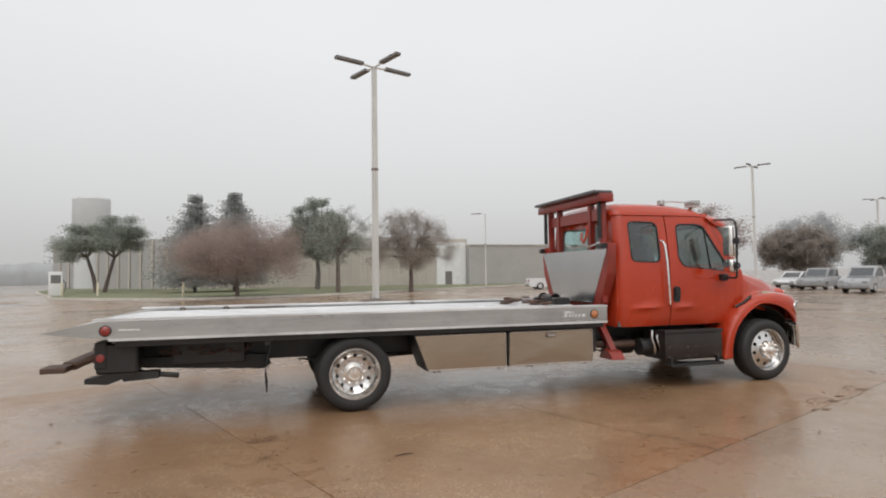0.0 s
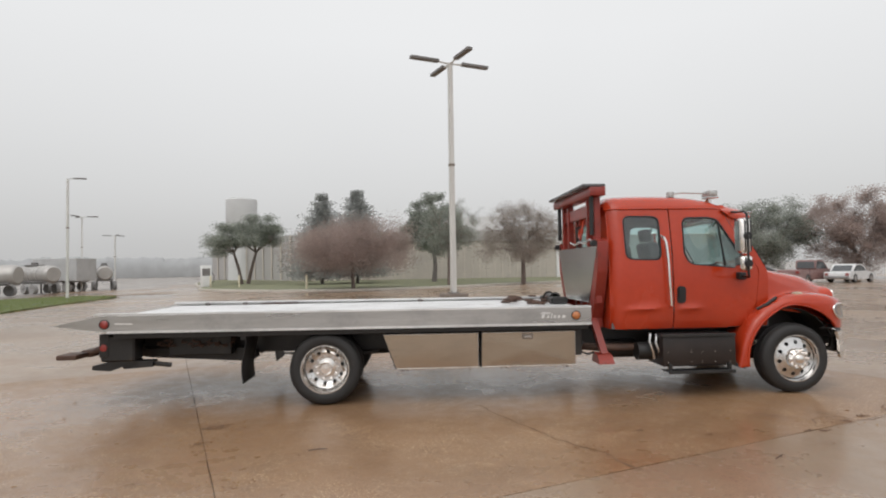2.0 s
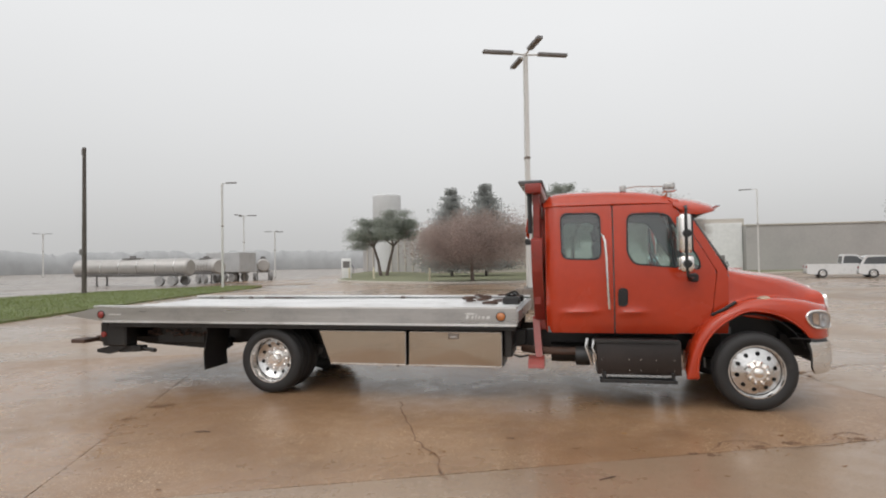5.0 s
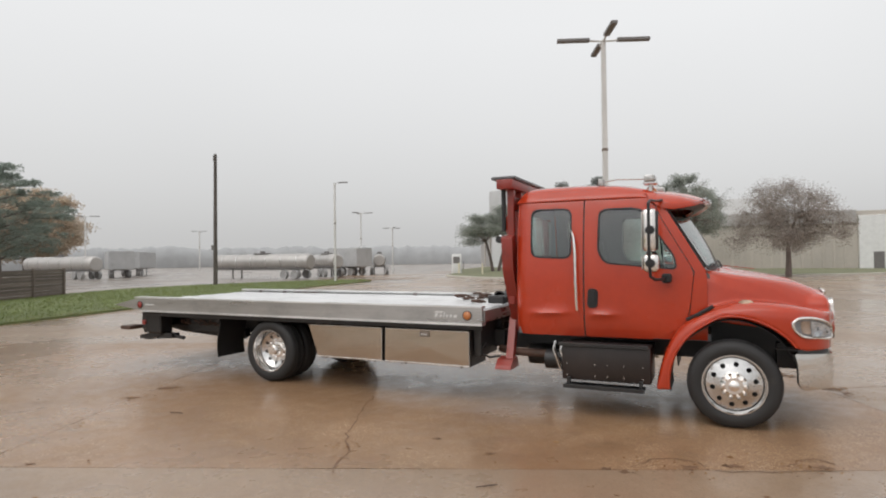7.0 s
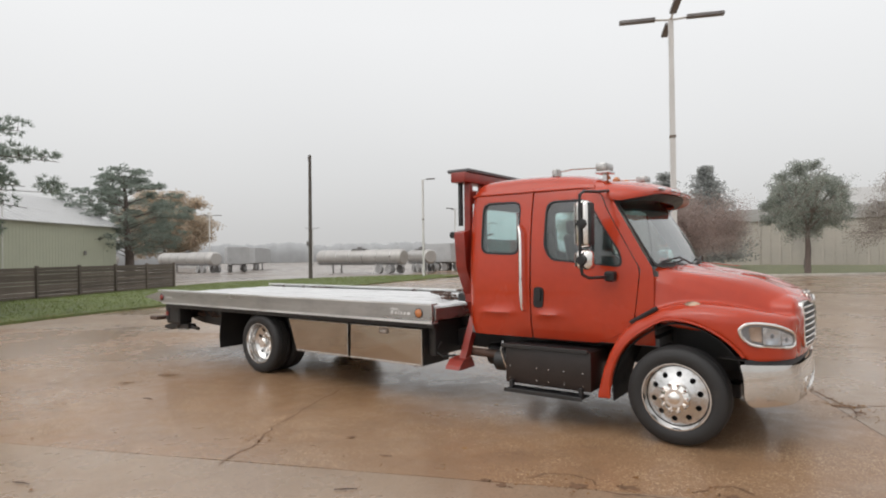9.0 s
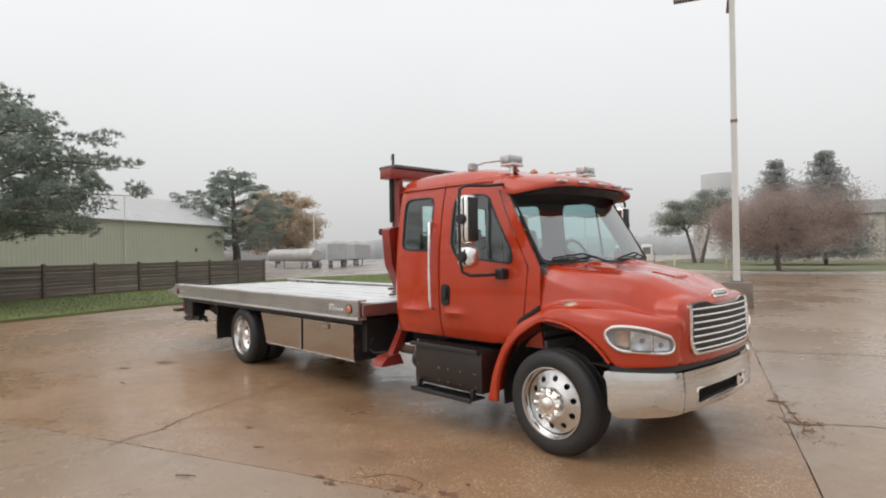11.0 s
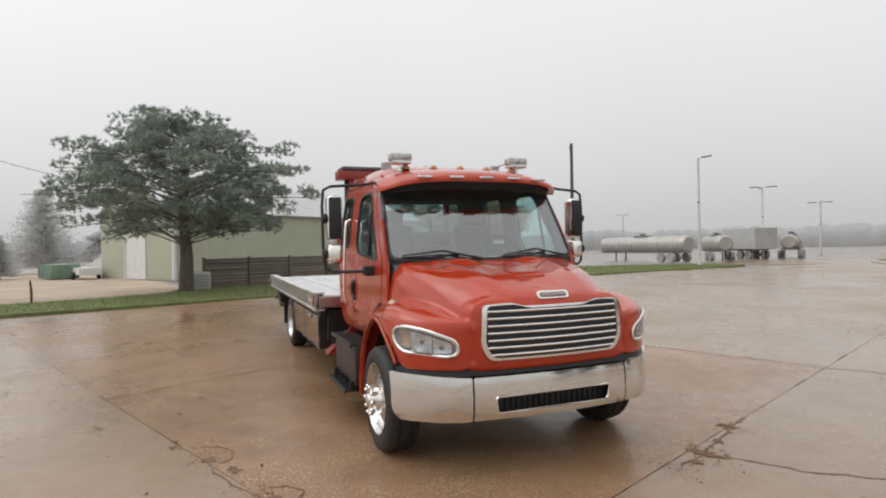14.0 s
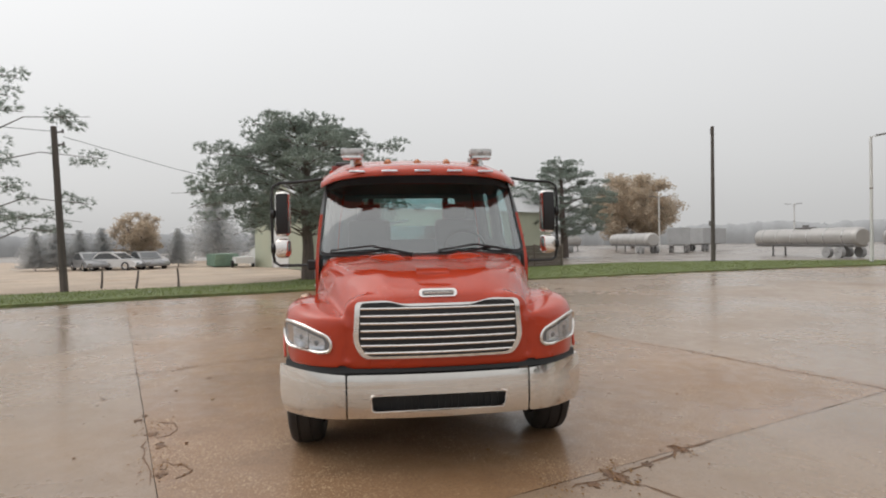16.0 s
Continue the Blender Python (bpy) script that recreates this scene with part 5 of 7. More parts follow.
ZCUT = [0.9, 0.97, 1.03, 1.07, 1.1, 1.13, 1.16, 1.2, 1.26, 1.35, 1.5, 1.62, 1.75, 1.9, 2.05, 2.2, 2.3, 2.38, 2.44, 2.5]
RWIN = rounded([(4.06, 1.80), (4.52, 1.78), (4.52, 2.37), (4.05, 2.38)], 0.10, 5)
FWIN = rounded([(4.82, 1.85), (4.90, 1.72), (5.62, 1.645), (5.60, 1.80), (5.30, 2.32), (5.18, 2.35), (4.83, 2.35)], [0.1, 0.06, 0.06, 0.1, 0.05, 0.04, 0.10], 5)
rear_outline = rounded([(3.86, 0.86), (4.655, 0.86), (4.655, 2.52), (3.86, 2.52)], [0.03, 0.0, 0.0, 0.02], 4)
door_outline = rounded([(4.672, 0.86), (5.40, 0.86), (5.70, 1.02), (5.76, 1.62), (5.40, 2.42), (5.30, 2.52), (4.672, 2.52)], [0.02, 0.06, 0.2, 0.08, 0.1, 0.05, 0.0], 5)
cowl_outline = [(5.42, 0.87), (5.86, 0.87), (5.865, 1.55), (5.85, 1.64), (5.50, 2.40), (5.42, 2.52), (5.318, 2.52), (5.409, 2.42), (5.766, 1.62), (5.707, 1.02)]


def win_frame(loop, grow):
    cx, cz = sum(p[0] for p in loop) / len(loop), sum(p[1] for p in loop) / len(loop)
    return [(p[0] + (p[0] - cx) / math.hypot(p[0] - cx, p[1] - cz) * grow, p[1] + (p[1] - cz) / math.hypot(p[0] - cx, p[1] - cz) * grow) for p in loop]


def offset_side(d, fn=cab_side):
    def at(x, z):
        p = fn(x, z)
        return (p[0], p[1] + d, p[2])
    return at


def lined(ob):
    """The faces that look into the cab take the grey lining."""
    ob.data.materials.append(M_LINER)
    for p in ob.data.polygons:
        if p.normal.y * p.center.y < -0.7 * abs(p.center.y) or (abs(p.center.y) < 0.84 and p.normal.x > 0.7):
            p.material_index = 1
        c = p.center
        if abs(p.normal.y) < 0.6 and 1.62 < c.z < 2.41 and (3.98 < c.x < 4.60 or 4.75 < c.x < 5.66):
            p.material_index = 1
    return ob


for side in (1, -1):
    turn = (lambda b: b) if side == 1 else mirrored
    quarter = part("quarter_panel", turn(panel(rear_outline, [RWIN], soft_crease, 0.03, ([3.87, 3.885, 3.905, 3.93, 3.96, 3.99, 4.02] + steps(4.08, 4.64, 10), ZCUT))), M_RED, truck)
    lined(quarter)
    part("quarter_window_seal", turn(panel(win_frame(RWIN, 0.010), [win_frame(RWIN, -0.012)], offset_side(-0.004), 0.012, ((), [1.9, 2.05, 2.2]))), M_PLASTIC, quarter)
    pane = part("quarter_window", turn(panel(RWIN, [], offset_side(0.012), 0.0, ((), [1.9, 2.05, 2.2]))), M_GLASS, quarter)
    pane.visible_shadow = False
    door = part("cab_door", turn(panel(door_outline, [FWIN], soft_crease, 0.03, (steps(4.7, 5.7, 14), ZCUT))), M_RED, truck)
    lined(door)
    part("door_window_seal", turn(panel(win_frame(FWIN, 0.010), [win_frame(FWIN, -0.012)], offset_side(-0.004), 0.012, ((), [1.75, 1.9, 2.05, 2.2]))), M_PLASTIC, door)
    pane = part("door_window", turn(panel(FWIN, [], offset_side(0.012), 0.0, ((), [1.75, 1.9, 2.05, 2.2]))), M_GLASS, door)
    pane.visible_shadow = False
    bm = bmesh.new()
    pipe(bm, [cab_side(5.36, 1.69), cab_side(5.31, 2.30)], 0.013, 6)
    part("vent_window_bar", turn(bm), M_PLASTIC, door)
    cow = part("cowl_pillar", turn(panel(cowl_outline, [], offset_side(0.004), 0.03, ((5.6, 5.7, 5.8), ZCUT))), M_RED, truck)
    lined(cow)
    part("side_lining", turn(panel([(3.90, 0.92), (5.66, 0.92), (5.76, 1.62), (5.42, 2.40), (5.34, 2.48), (3.90, 2.48)], [RWIN, FWIN], offset_side(0.042), 0.008, (steps(4.0, 5.7, 12), ZCUT[::2]))), M_LINER, truck, "pale grey inner lining")
    # door handle: dark paddle in a dished plate
    bm = panel(rounded([(4.70, 1.20), (4.81, 1.20), (4.82, 1.42), (4.71, 1.43)], 0.05, 5), [], offset_side(-0.014), 0.02, ((), [1.25, 1.3, 1.35]))
    dh = part("door_handle", turn(bm), M_PLASTIC, door, "black door handle")
    bm = panel(rounded([(4.72, 1.27), (4.79, 1.27), (4.795, 1.40), (4.725, 1.405)], 0.03, 4), [], offset_side(-0.034), 0.016)
    part("paddle", turn(bm), M_PLASTIC, dh)
    bm = bmesh.new()
    gr = [(4.60, -1.07, 1.155), (4.60, -1.115, 1.175), (4.595, -1.125, 1.25), (4.585, -1.12, 1.5), (4.58, -1.105, 1.8), (4.565, -1.085, 2.02), (4.545, -1.07, 2.08), (4.535, -1.02, 2.10)]
    pipe(bm, gr, 0.016, 8)
    part("grab_handle", turn(bm), M_CHROME, quarter, "bright grab handle")

# rear wall of the cab with its window
RW = rounded([(-0.62, 1.80), (0.62, 1.80), (0.62, 2.34), (-0.62, 2.34)], 0.06, 4)
rear_edge = [(-cab_side(3.872, z)[1], z) for z in (0.86, 1.0, 1.3, 1.7, 2.1, 2.3, 2.45, 2.53)]
bm = panel([(-y, z) for y, z in rear_edge] + [(y, z) for y, z in reversed(rear_edge)], [RW], lambda y, z: (3.862, y, z), 0.03)
back = lined(part("cab_back_wall", bm, M_RED, truck))
pane = part("rear_window", panel(RW, [], lambda y, z: (3.875, y, z), 0.0), M_GLASS, back)
pane.visible_shadow = False

# roof skin: stations along x, arched across
ROOF_Z = [(3.84, 2.58), (3.88, 2.645), (3.98, 2.685), (4.4, 2.70), (4.8, 2.69), (5.1, 2.66), (5.35, 2.60), (5.52, 2.53), (5.60, 2.485)]
bm = bmesh.new()
rows = []
for x in steps(3.84, 5.60, 26):
    zc = smooth_lerp(ROOF_Z, x)
    w = 0.925 if x < 5.2 else 0.925 - 0.35 * (x - 5.2) ** 2
    if x < 4.0:
        w -= 0.07 * ((4.0 - x) / 0.16) ** 2
    edge = 2.475 if x < 5.25 else 2.475 - 0.10 * (x - 5.25)
    row = []
    for k in range(25):
        s = -1 + 2 * k / 24
        h = (1 - abs(s) ** 9) ** 0.75
        row.append((x, s * w, edge + (zc - 0.035 * s * s - edge) * h))
    rows.append(row)
loft(bm, rows)
thicken(bm, 0.025)
roof = part("cab_roof", bm, M_RED, truck)
for s in (-1, 1):
    bm = bmesh.new()
    pipe(bm, [(3.87, s * 0.885, 2.478), (4.0, s * 0.932, 2.478), (4.6, s * 0.934, 2.480), (5.2, s * 0.932, 2.478), (5.36, s * 0.922, 2.465)], 0.011, 6)
    part("drip_rail", bm, M_RED, roof)
bm = bmesh.new()
loft(bm, [[(p[0], p[1] * 0.95, min(p[2], 2.60) - 0.06) for p in row] for row in rows[1:-2]])
part("headliner", bm, M_LINER, roof, "pale grey headliner")

# sun visor: a red shell with a dark underside
def visor_row(s, width):
    a = abs(s)
    bow, drop = 0.16 * (1 - s * s), 0.085 * a ** 4
    e = max(0.0, (a - 0.82) / 0.18) ** 2
    return s * width, bow, drop, e


bm = bmesh.new()
rows = []
for k in range(31):
    y, bow, drop, e = visor_row(math.sin(math.pi / 2 * (-1 + 2 * k / 30)), 0.985)
    crown = 0.16 * bow
    rows.append([(5.36 + bow * 0.4, y, 2.555 - drop + crown - 0.03 * e), (5.47 + bow * 0.6 - 0.03 * e, y, 2.545 - drop + crown - 0.03 * e), (5.60 + bow * 0.8 - 0.06 * e, y, 2.505 - drop + crown - 0.025 * e), (5.70 + bow - 0.10 * e, y, 2.455 - drop + 0.12 * bow), (5.74 + bow - 0.13 * e, y, 2.425 - drop), (5.735 + bow - 0.13 * e, y, 2.40 - drop), (5.64 + bow * 0.8 - 0.13 * e, y * 0.995, 2.415 - drop)])
g = loft(bm, rows)
bm.faces.new(g[0])
bm.faces.new(g[-1])
thicken(bm, 0.014)
visor = part("sun_visor", bm, M_RED, truck, angle=60)
bm = bmesh.new()
rows = []
for k in range(21):
    y, bow, drop, e = visor_row(-1 + 2 * k / 20, 0.93)
    rows.append([(5.68 + bow - 0.10 * e, y, 2.405 - drop), (5.655 + bow * 0.8 - 0.10 * e, y, 2.37 - drop * 0.8), (5.63 + bow * 0.7 - 0.10 * e, y, 2.345 - drop * 0.5)])
loft(bm, rows)
thicken(bm, 0.008)
part("visor_blind", bm, M_PLASTIC, visor, "smoked plastic lower blind")
for y in (-0.62, -0.31, 0.0, 0.31, 0.62):
    bm = bmesh.new()
    bow = 0.16 * (1 - (y / 0.99) ** 2)
    box(bm, (5.735 + bow, y - 0.075, 2.425), (5.775 + bow, y + 0.075, 2.45), 0.008)
    part("visor_lamp", bm, M_REFL, visor, "small clear visor lamp")
    bm = bmesh.new()
    xx = 5.36
    zz = smooth_lerp(ROOF_Z, xx) - 0.005 - 0.06 * (y / 0.9) ** 6
    revolve(bm, [(zz, 0.045), (zz + 0.02, 0.043), (zz + 0.045, 0.02), (zz + 0.048, 0.001)], 12, "z", (xx, y, 0))
    part("marker_lamp", bm, M_AMBER, roof, "amber roof marker lamp")

# windscreen, bowed, with a black border
def ws_at(y, t):
    """t runs from the bottom (0) to the top (1) of the windscreen."""
    bow = 0.17 * (1 - (y / 1.0) ** 2)
    w = 1.0 - 0.055 * t
    return (5.86 - 0.38 * t + bow * (1 - 0.3 * t), y * w, 1.655 + 0.80 * t - 0.02 * (1 - (y / 1.0) ** 2) * (1 - t))


ws = [(-0.98, 0.0), (0.98, 0.0), (0.97, 1.0), (-0.97, 1.0)]
YC = steps(-0.9, 0.9, 13)
pane = part("windscreen", panel(rounded(ws, [0.08, 0.08, 0.05, 0.05]), [], ws_at, 0.0, (YC, [0.25, 0.5, 0.75])), M_WSGLASS, truck)
pane.visible_shadow = False
part("windscreen_seal", panel(rounded([(-0.99, -0.015), (0.99, -0.015), (0.985, 1.012), (-0.985, 1.012)], 0.08), [rounded([(-0.972, 0.025), (0.972, 0.025), (0.967, 0.975), (-0.967, 0.975)], 0.07)], lambda y, t: tuple(Vector(ws_at(y, t)) + Vector((0.006, 0, 0.004))), 0.012, (YC, [0.25, 0.5, 0.75])), M_PLASTIC, truck)
for y0, y1, yp in ((-0.12, -0.88, -0.05), (0.86, 0.12, 0.90)):
    bm = bmesh.new()
    a, b = Vector(ws_at(y0, 0.02)) + Vector((0.04, 0, 0)), Vector(ws_at(y1, 0.055)) + Vector((0.035, 0, 0.0))
    mid = Vector(ws_at((y0 + y1) / 2, 0.10)) + Vector((0.06, 0, 0.01))
    wip = part("wiper", pipe(bm, [a, mid, b], [0.012, 0.01, 0.007], 6), M_PLASTIC, truck, "black wiper arm")
    bm = bmesh.new()
    pts = [Vector(ws_at(y, 0.035 + 0.045 * (i % 3 == 1))) + Vector((0.022, 0, 0)) for i, y in enumerate(steps(y1 - 0.0, y1 + (y0 - y1) * 0.72, 5))]
    part("wiper_blade", pipe(bm, [pts[0], pts[2], pts[4]], 0.009, 6), M_PLASTIC, wip)

# cab floor, dash, seats, wheel
bm = bmesh.new()
box(bm, (3.88, -0.96, 0.86), (5.9, 0.96, 0.94))
part("cab_floor", bm, M_DASH, truck)
bm = bmesh.new()
prism(bm, rounded([(5.52, 0.95), (5.86, 0.95), (5.90, 1.60), (5.66, 1.63), (5.50, 1.55), (5.46, 1.40)], 0.05, 3), -0.95, 0.95)
part("dashboard", bm, M_DASH, truck)
bm = bmesh.new()
ring = [Vector((5.36 - 0.09 * math.sin(a), 0.50 + 0.22 * math.cos(a), 1.68 + 0.20 * math.sin(a))) for a in steps(0, 2 * math.pi, 25)]
pipe(bm, ring, 0.016, 8)
for a in (0.3, 2.84, 4.71):
    pipe(bm, [(5.38, 0.50, 1.66), (5.36 - 0.09 * math.sin(a), 0.50 + 0.22 * math.cos(a), 1.68 + 0.20 * math.sin(a))], 0.012, 6)
pipe(bm, [(5.38, 0.5, 1.66), (5.55, 0.5, 1.5)], 0.03, 8)
part("steering_wheel", bm, M_PLASTIC, truck)
for y in (-0.52, 0.52):
    bm = bmesh.new()
    box(bm, (4.62, y - 0.26, 1.25), (5.12, y + 0.26, 1.40), 0.05, seg=3)
    seat = part("seat", bm, M_SEAT, truck, "dark cloth cab seat")
    bm = bmesh.new()
    box(bm, (-0.07, -0.25, 0), (0.07, 0.25, 0.66), 0.05, pose(4.64, y, 1.38, 0, -10, 0), 3)
    part("backrest", bm, M_SEAT, seat)
    bm = bmesh.new()
    box(bm, (-0.05, -0.14, 0), (0.05, 0.14, 0.18), 0.04, pose(4.52, y, 2.04, 0, -8, 0), 3)
    part("headrest", bm, M_SEAT, seat)
    bm = bmesh.new()
    box(bm, (4.66, y - 0.2, 0.94), (5.05, y + 0.2, 1.25), 0.03)
    part("seat_base", bm, M_DASH, seat)
bm = bmesh.new()
box(bm, (3.95, -0.85, 1.0), (4.35, 0.85, 1.40), 0.06, seg=2)
part("rear_bench", bm, M_SEAT, truck)

# hood: stations along x
HOODZ = [(5.84, 1.668), (6.1, 1.625), (6.4, 1.575), (6.7, 1.515), (6.92, 1.445), (7.06, 1.39), (7.14, 1.345), (7.175, 1.30)]
HOODW = [(5.84, 1.035), (6.0, 1.03), (6.2, 0.985), (6.4, 0.92), (6.7, 0.84), (7.0, 0.76), (7.175, 0.715)]
bm = bmesh.new()
rows = []
for x in steps(5.84, 7.175, 24):
    zc, w = smooth_lerp(HOODZ, x), smooth_lerp(HOODW, x)
    row = []
    for k in range(33):
        s = -1 + 2 * k / 32
        a = abs(s)
        bend = 24 - 15 * min(1, (x - 5.84) / 0.9)
        z = zc - 0.52 * a ** bend - 0.035 * a * a
        z += 0.018 * math.exp(-((a - 0.50) / 0.10) ** 2) * min(1, (7.2 - x) * 2)      # raised shoulder
        if a < 0.2 and 6.15 < x < 6.95:
            z -= 0.012 * math.cos(a / 0.2 * math.pi / 2)
        row.append((x - 0.17 * a ** 2.2 * min(1, max(0, (x - 6.5) / 0.7)), math.copysign(w * min(1, a * 1.0), s), z))
    rows.append(row)
loft(bm, rows)
thicken(bm, 0.05)
shell = bm


# nose panel round the grille
GR = rounded([(-0.60, 1.315), (-0.62, 1.0), (-0.55, 0.885), (0.55, 0.885), (0.62, 1.0), (0.60, 1.315), (0.38, 1.325), (0.27, 1.295), (-0.27, 1.295), (-0.38, 1.325)], [0.04, 0.08, 0.05, 0.05, 0.08, 0.04, 0.04, 0.04, 0.04, 0.04], 4)


def nose(y, z):
    return (7.185 - 0.075 * (y / 0.65) ** 2 - 0.045 * ((z - 1.08) / 0.25) ** 2 * 0.4 - 0.05 * max(0, z - 1.25), y, z)


# solid block behind the grille, rounded over at its top edge
rows = []
for z, back in ((0.795, 0.02), (0.83, 0.0), (1.0, 0.0), (1.15, 0.0), (1.27, 0.004), (1.32, 0.02), (1.352, 0.05), (1.372, 0.10)):
    wz = lerp([(0.78, 0.70), (1.2, 0.70), (1.27, 0.685), (1.32, 0.65), (1.352, 0.59), (1.38, 0.50)], z)
    front = [(nose(y, z)[0] - back - 0.03 * max(0.0, abs(y) - 0.62) / 0.08, y, z) for y in steps(-wz, wz, 19)]
    rows.append(front + [(6.85, wz, z), (6.85, -wz, z)])
g = loft(shell, rows, True)
shell.faces.new(g[0])
shell.faces.new(g[-1])

# fenders: from the hood's flank over the wheel and round to the nose
FT = [(5.43, 0.42), (5.47, 0.60), (5.53, 0.80), (5.61, 0.98), (5.74, 1.14), (5.9, 1.235), (6.1, 1.29), (6.35, 1.315), (6.6, 1.29), (6.8, 1.25), (7.0, 1.21), (7.18, 1.17)]


def f_out(x):
    if x < 6.38:
        return 1.195 - 0.03 * max(0, 5.7 - x)
    return 0.60 + 0.595 * math.sqrt(max(0.0, 1 - ((x - 6.38) / 0.72) ** 2))


def f_bottom(x):
    if x < 5.56:
        return 0.34
    rx = 0.57 if x < 6.13 else 0.66
    s = (x - 6.13) / rx
    return max(0.81 if x > 6.6 else 0.40, 0.42 + 0.74 * math.sqrt(max(0.0, 1 - s * s)))


def fender():
    bm = bmesh.new()
    rows = []
    for x in [5.43, 5.445, 5.46, 5.48, 5.50, 5.525, 5.55, 5.562, 5.58, 5.62, 5.68, 5.75] + steps(5.83, 6.55, 13) + [6.62, 6.67, 6.71, 6.76, 6.82, 6.88, 6.93, 6.97, 7.0, 7.025, 7.045, 7.06, 7.072, 7.082, 7.089]:
        t, o, b = smooth_lerp(FT, x), f_out(x), f_bottom(x)
        b = min(b, t - 0.03)
        inner = min(0.62, o - 0.01)
        row = []
        zin = t - 0.10 if x < 6.5 else t - 0.10 - 0.06 * (x - 6.5)
        for y, z in ((0, zin), (0.35, t - 0.015), (0.62, t), (0.80, t - 0.012), (0.90, t - 0.035), (0.965, t - 0.075), (0.995, t - 0.13)):
            row.append((x, -(inner + (o - inner) * y), max(z, b + 0.02 * (1 - y))))
        z0 = row[-1][2]
        for k, yy in ((0.3, 1.0), (0.6, 1.0), (0.9, 1.0), (1.0, 0.985)):
            row.append((x, -(inner + (o - inner) * yy), z0 + (b - z0) * k))
        row.append((x, -(o - 0.05), b + 0.002))
        rows.append(row)
    loft(bm, rows)
    bmesh.ops.remove_doubles(bm, verts=bm.verts[:], dist=0.0005)
    thicken(bm, 0.045)
    return bm


for turned in (False, True):
    bm = fender()
    if turned:
        mirrored(bm)
    copy_me = bpy.data.meshes.new("half")
    bm.to_mesh(copy_me)
    bm.free()
    shell.from_mesh(copy_me)
hood = part("hood", shell, M_RED, truck, "one-piece red hood with rounded fenders")
blend = hood.modifiers.new("blend", "REMESH")
blend.mode, blend.voxel_size, blend.use_smooth_shade = "VOXEL", 0.015, True
ease = hood.modifiers.new("ease", "SMOOTH")
ease.factor, ease.iterations = 0.5, 9

for y in (-0.36, 0.36):
    bm = bmesh.new()
    rows = []
    for x in steps(5.98, 6.24, 8):
        t = (x - 5.98) / 0.26
        rows.append([(x, y + d, smooth_lerp(HOODZ, x) - 0.012 + 0.045 * math.sin(math.pi * t) ** 0.7 * max(0.0, math.cos(math.pi / 2 * (d / 0.19))) ** 0.6) for d in steps(-0.19, 0.19, 13)])
    loft(bm, rows)
    thicken(bm, 0.015)
    part("cowl_vent_blister", bm, M_RED, hood, angle=60)
bm = bmesh.new()
prism(bm, rounded([(6.50, smooth_lerp(HOODZ, 6.50) - 0.02), (6.74, smooth_lerp(HOODZ, 6.74) - 0.02), (6.73, smooth_lerp(HOODZ, 6.74) + 0.012), (6.52, smooth_lerp(HOODZ, 6.5) + 0.004)], 0.008, 2), -0.13, 0.13)
part("hood_scoop", bm, M_RED, hood)
bm = bmesh.new()
pipe(bm, [(6.06, 0.30, 1.665), (6.42, 0.38, 1.62)], 0.004, 5)
part("hood_seam", bm, M_RED, hood)

grille = part("grille", panel(win_frame(GR, 0.008), [win_frame(GR, -0.030)], lambda y, z: tuple(Vector(nose(y, z)) + Vector((0.030, 0, 0))), 0.045, (steps(-0.5, 0.5, 9), [0.95, 1.02, 1.1, 1.18, 1.25])), M_CHROME, truck, "chrome grille with seven bars")
bm = panel(GR, [], lambda y, z: (nose(y, z)[0] + 0.008, y, z), 0.012, (steps(-0.55, 0.55, 12), [0.95, 1.02, 1.1, 1.18, 1.25]))
part("grille_backing", bm, M_PLASTIC, grille)
for i in range(7):
    z = 0.925 + i * 0.0565
    half = 0.57 if 0.95 < z < 1.3 else 0.55
    bm = bmesh.new()
    rows = []
    for y in steps(-half, half, 17):
        x = nose(y, z)[0] + 0.022
        rows.append([(x - 0.024, y, z - 0.006), (x + 0.004, y, z - 0.009), (x + 0.010, y, z), (x + 0.004, y, z + 0.007), (x - 0.024, y, z + 0.006)])
    loft(bm, rows, True)
    part("grille_bar", bm, M_CHROME, grille)
bm = bmesh.new()
pts = rounded([(-0.14, 1.345), (0.14, 1.345), (0.14, 1.405), (-0.14, 1.405)], 0.029, 6)
b2 = panel(pts, [], lambda y, z: (7.156 - 0.8 * (z - 1.345) - 0.06 * y * y, y, z), 0.02)
badge = part("hood_badge", b2, M_CHROME, hood, "oval chrome badge")
b2 = panel(rounded([(-0.118, 1.358), (0.118, 1.358), (0.118, 1.392), (-0.118, 1.392)], 0.016, 4), [], lambda y, z: (7.162 - 0.8 * (z - 1.345) - 0.06 * y * y, y, z), 0.006)
part("badge_field", b2, M_LAMPHEAD, badge)
for i in range(9):
    y = -0.096 + i * 0.024
    b2 = bmesh.new()
    box(b2, (7.130, y - 0.008, 1.367), (7.154, y + 0.008, 1.383), 0.002)
    part("badge_bar", b2, M_CHROME, badge)


def on_corner(s, z, out=0.0):
    """A place on the fender's rounded front corner, s metres round it from the nose."""
    def at(a):
        return Vector((6.38 + 0.72 * math.cos(a), -(0.60 + 0.595 * math.sin(a)), z))
    a = s / 0.6
    d = at(a + 0.01) - at(a - 0.01)
    p = at(a) + Vector((-d.y, d.x, 0)).normalized() * out
    return tuple(p)


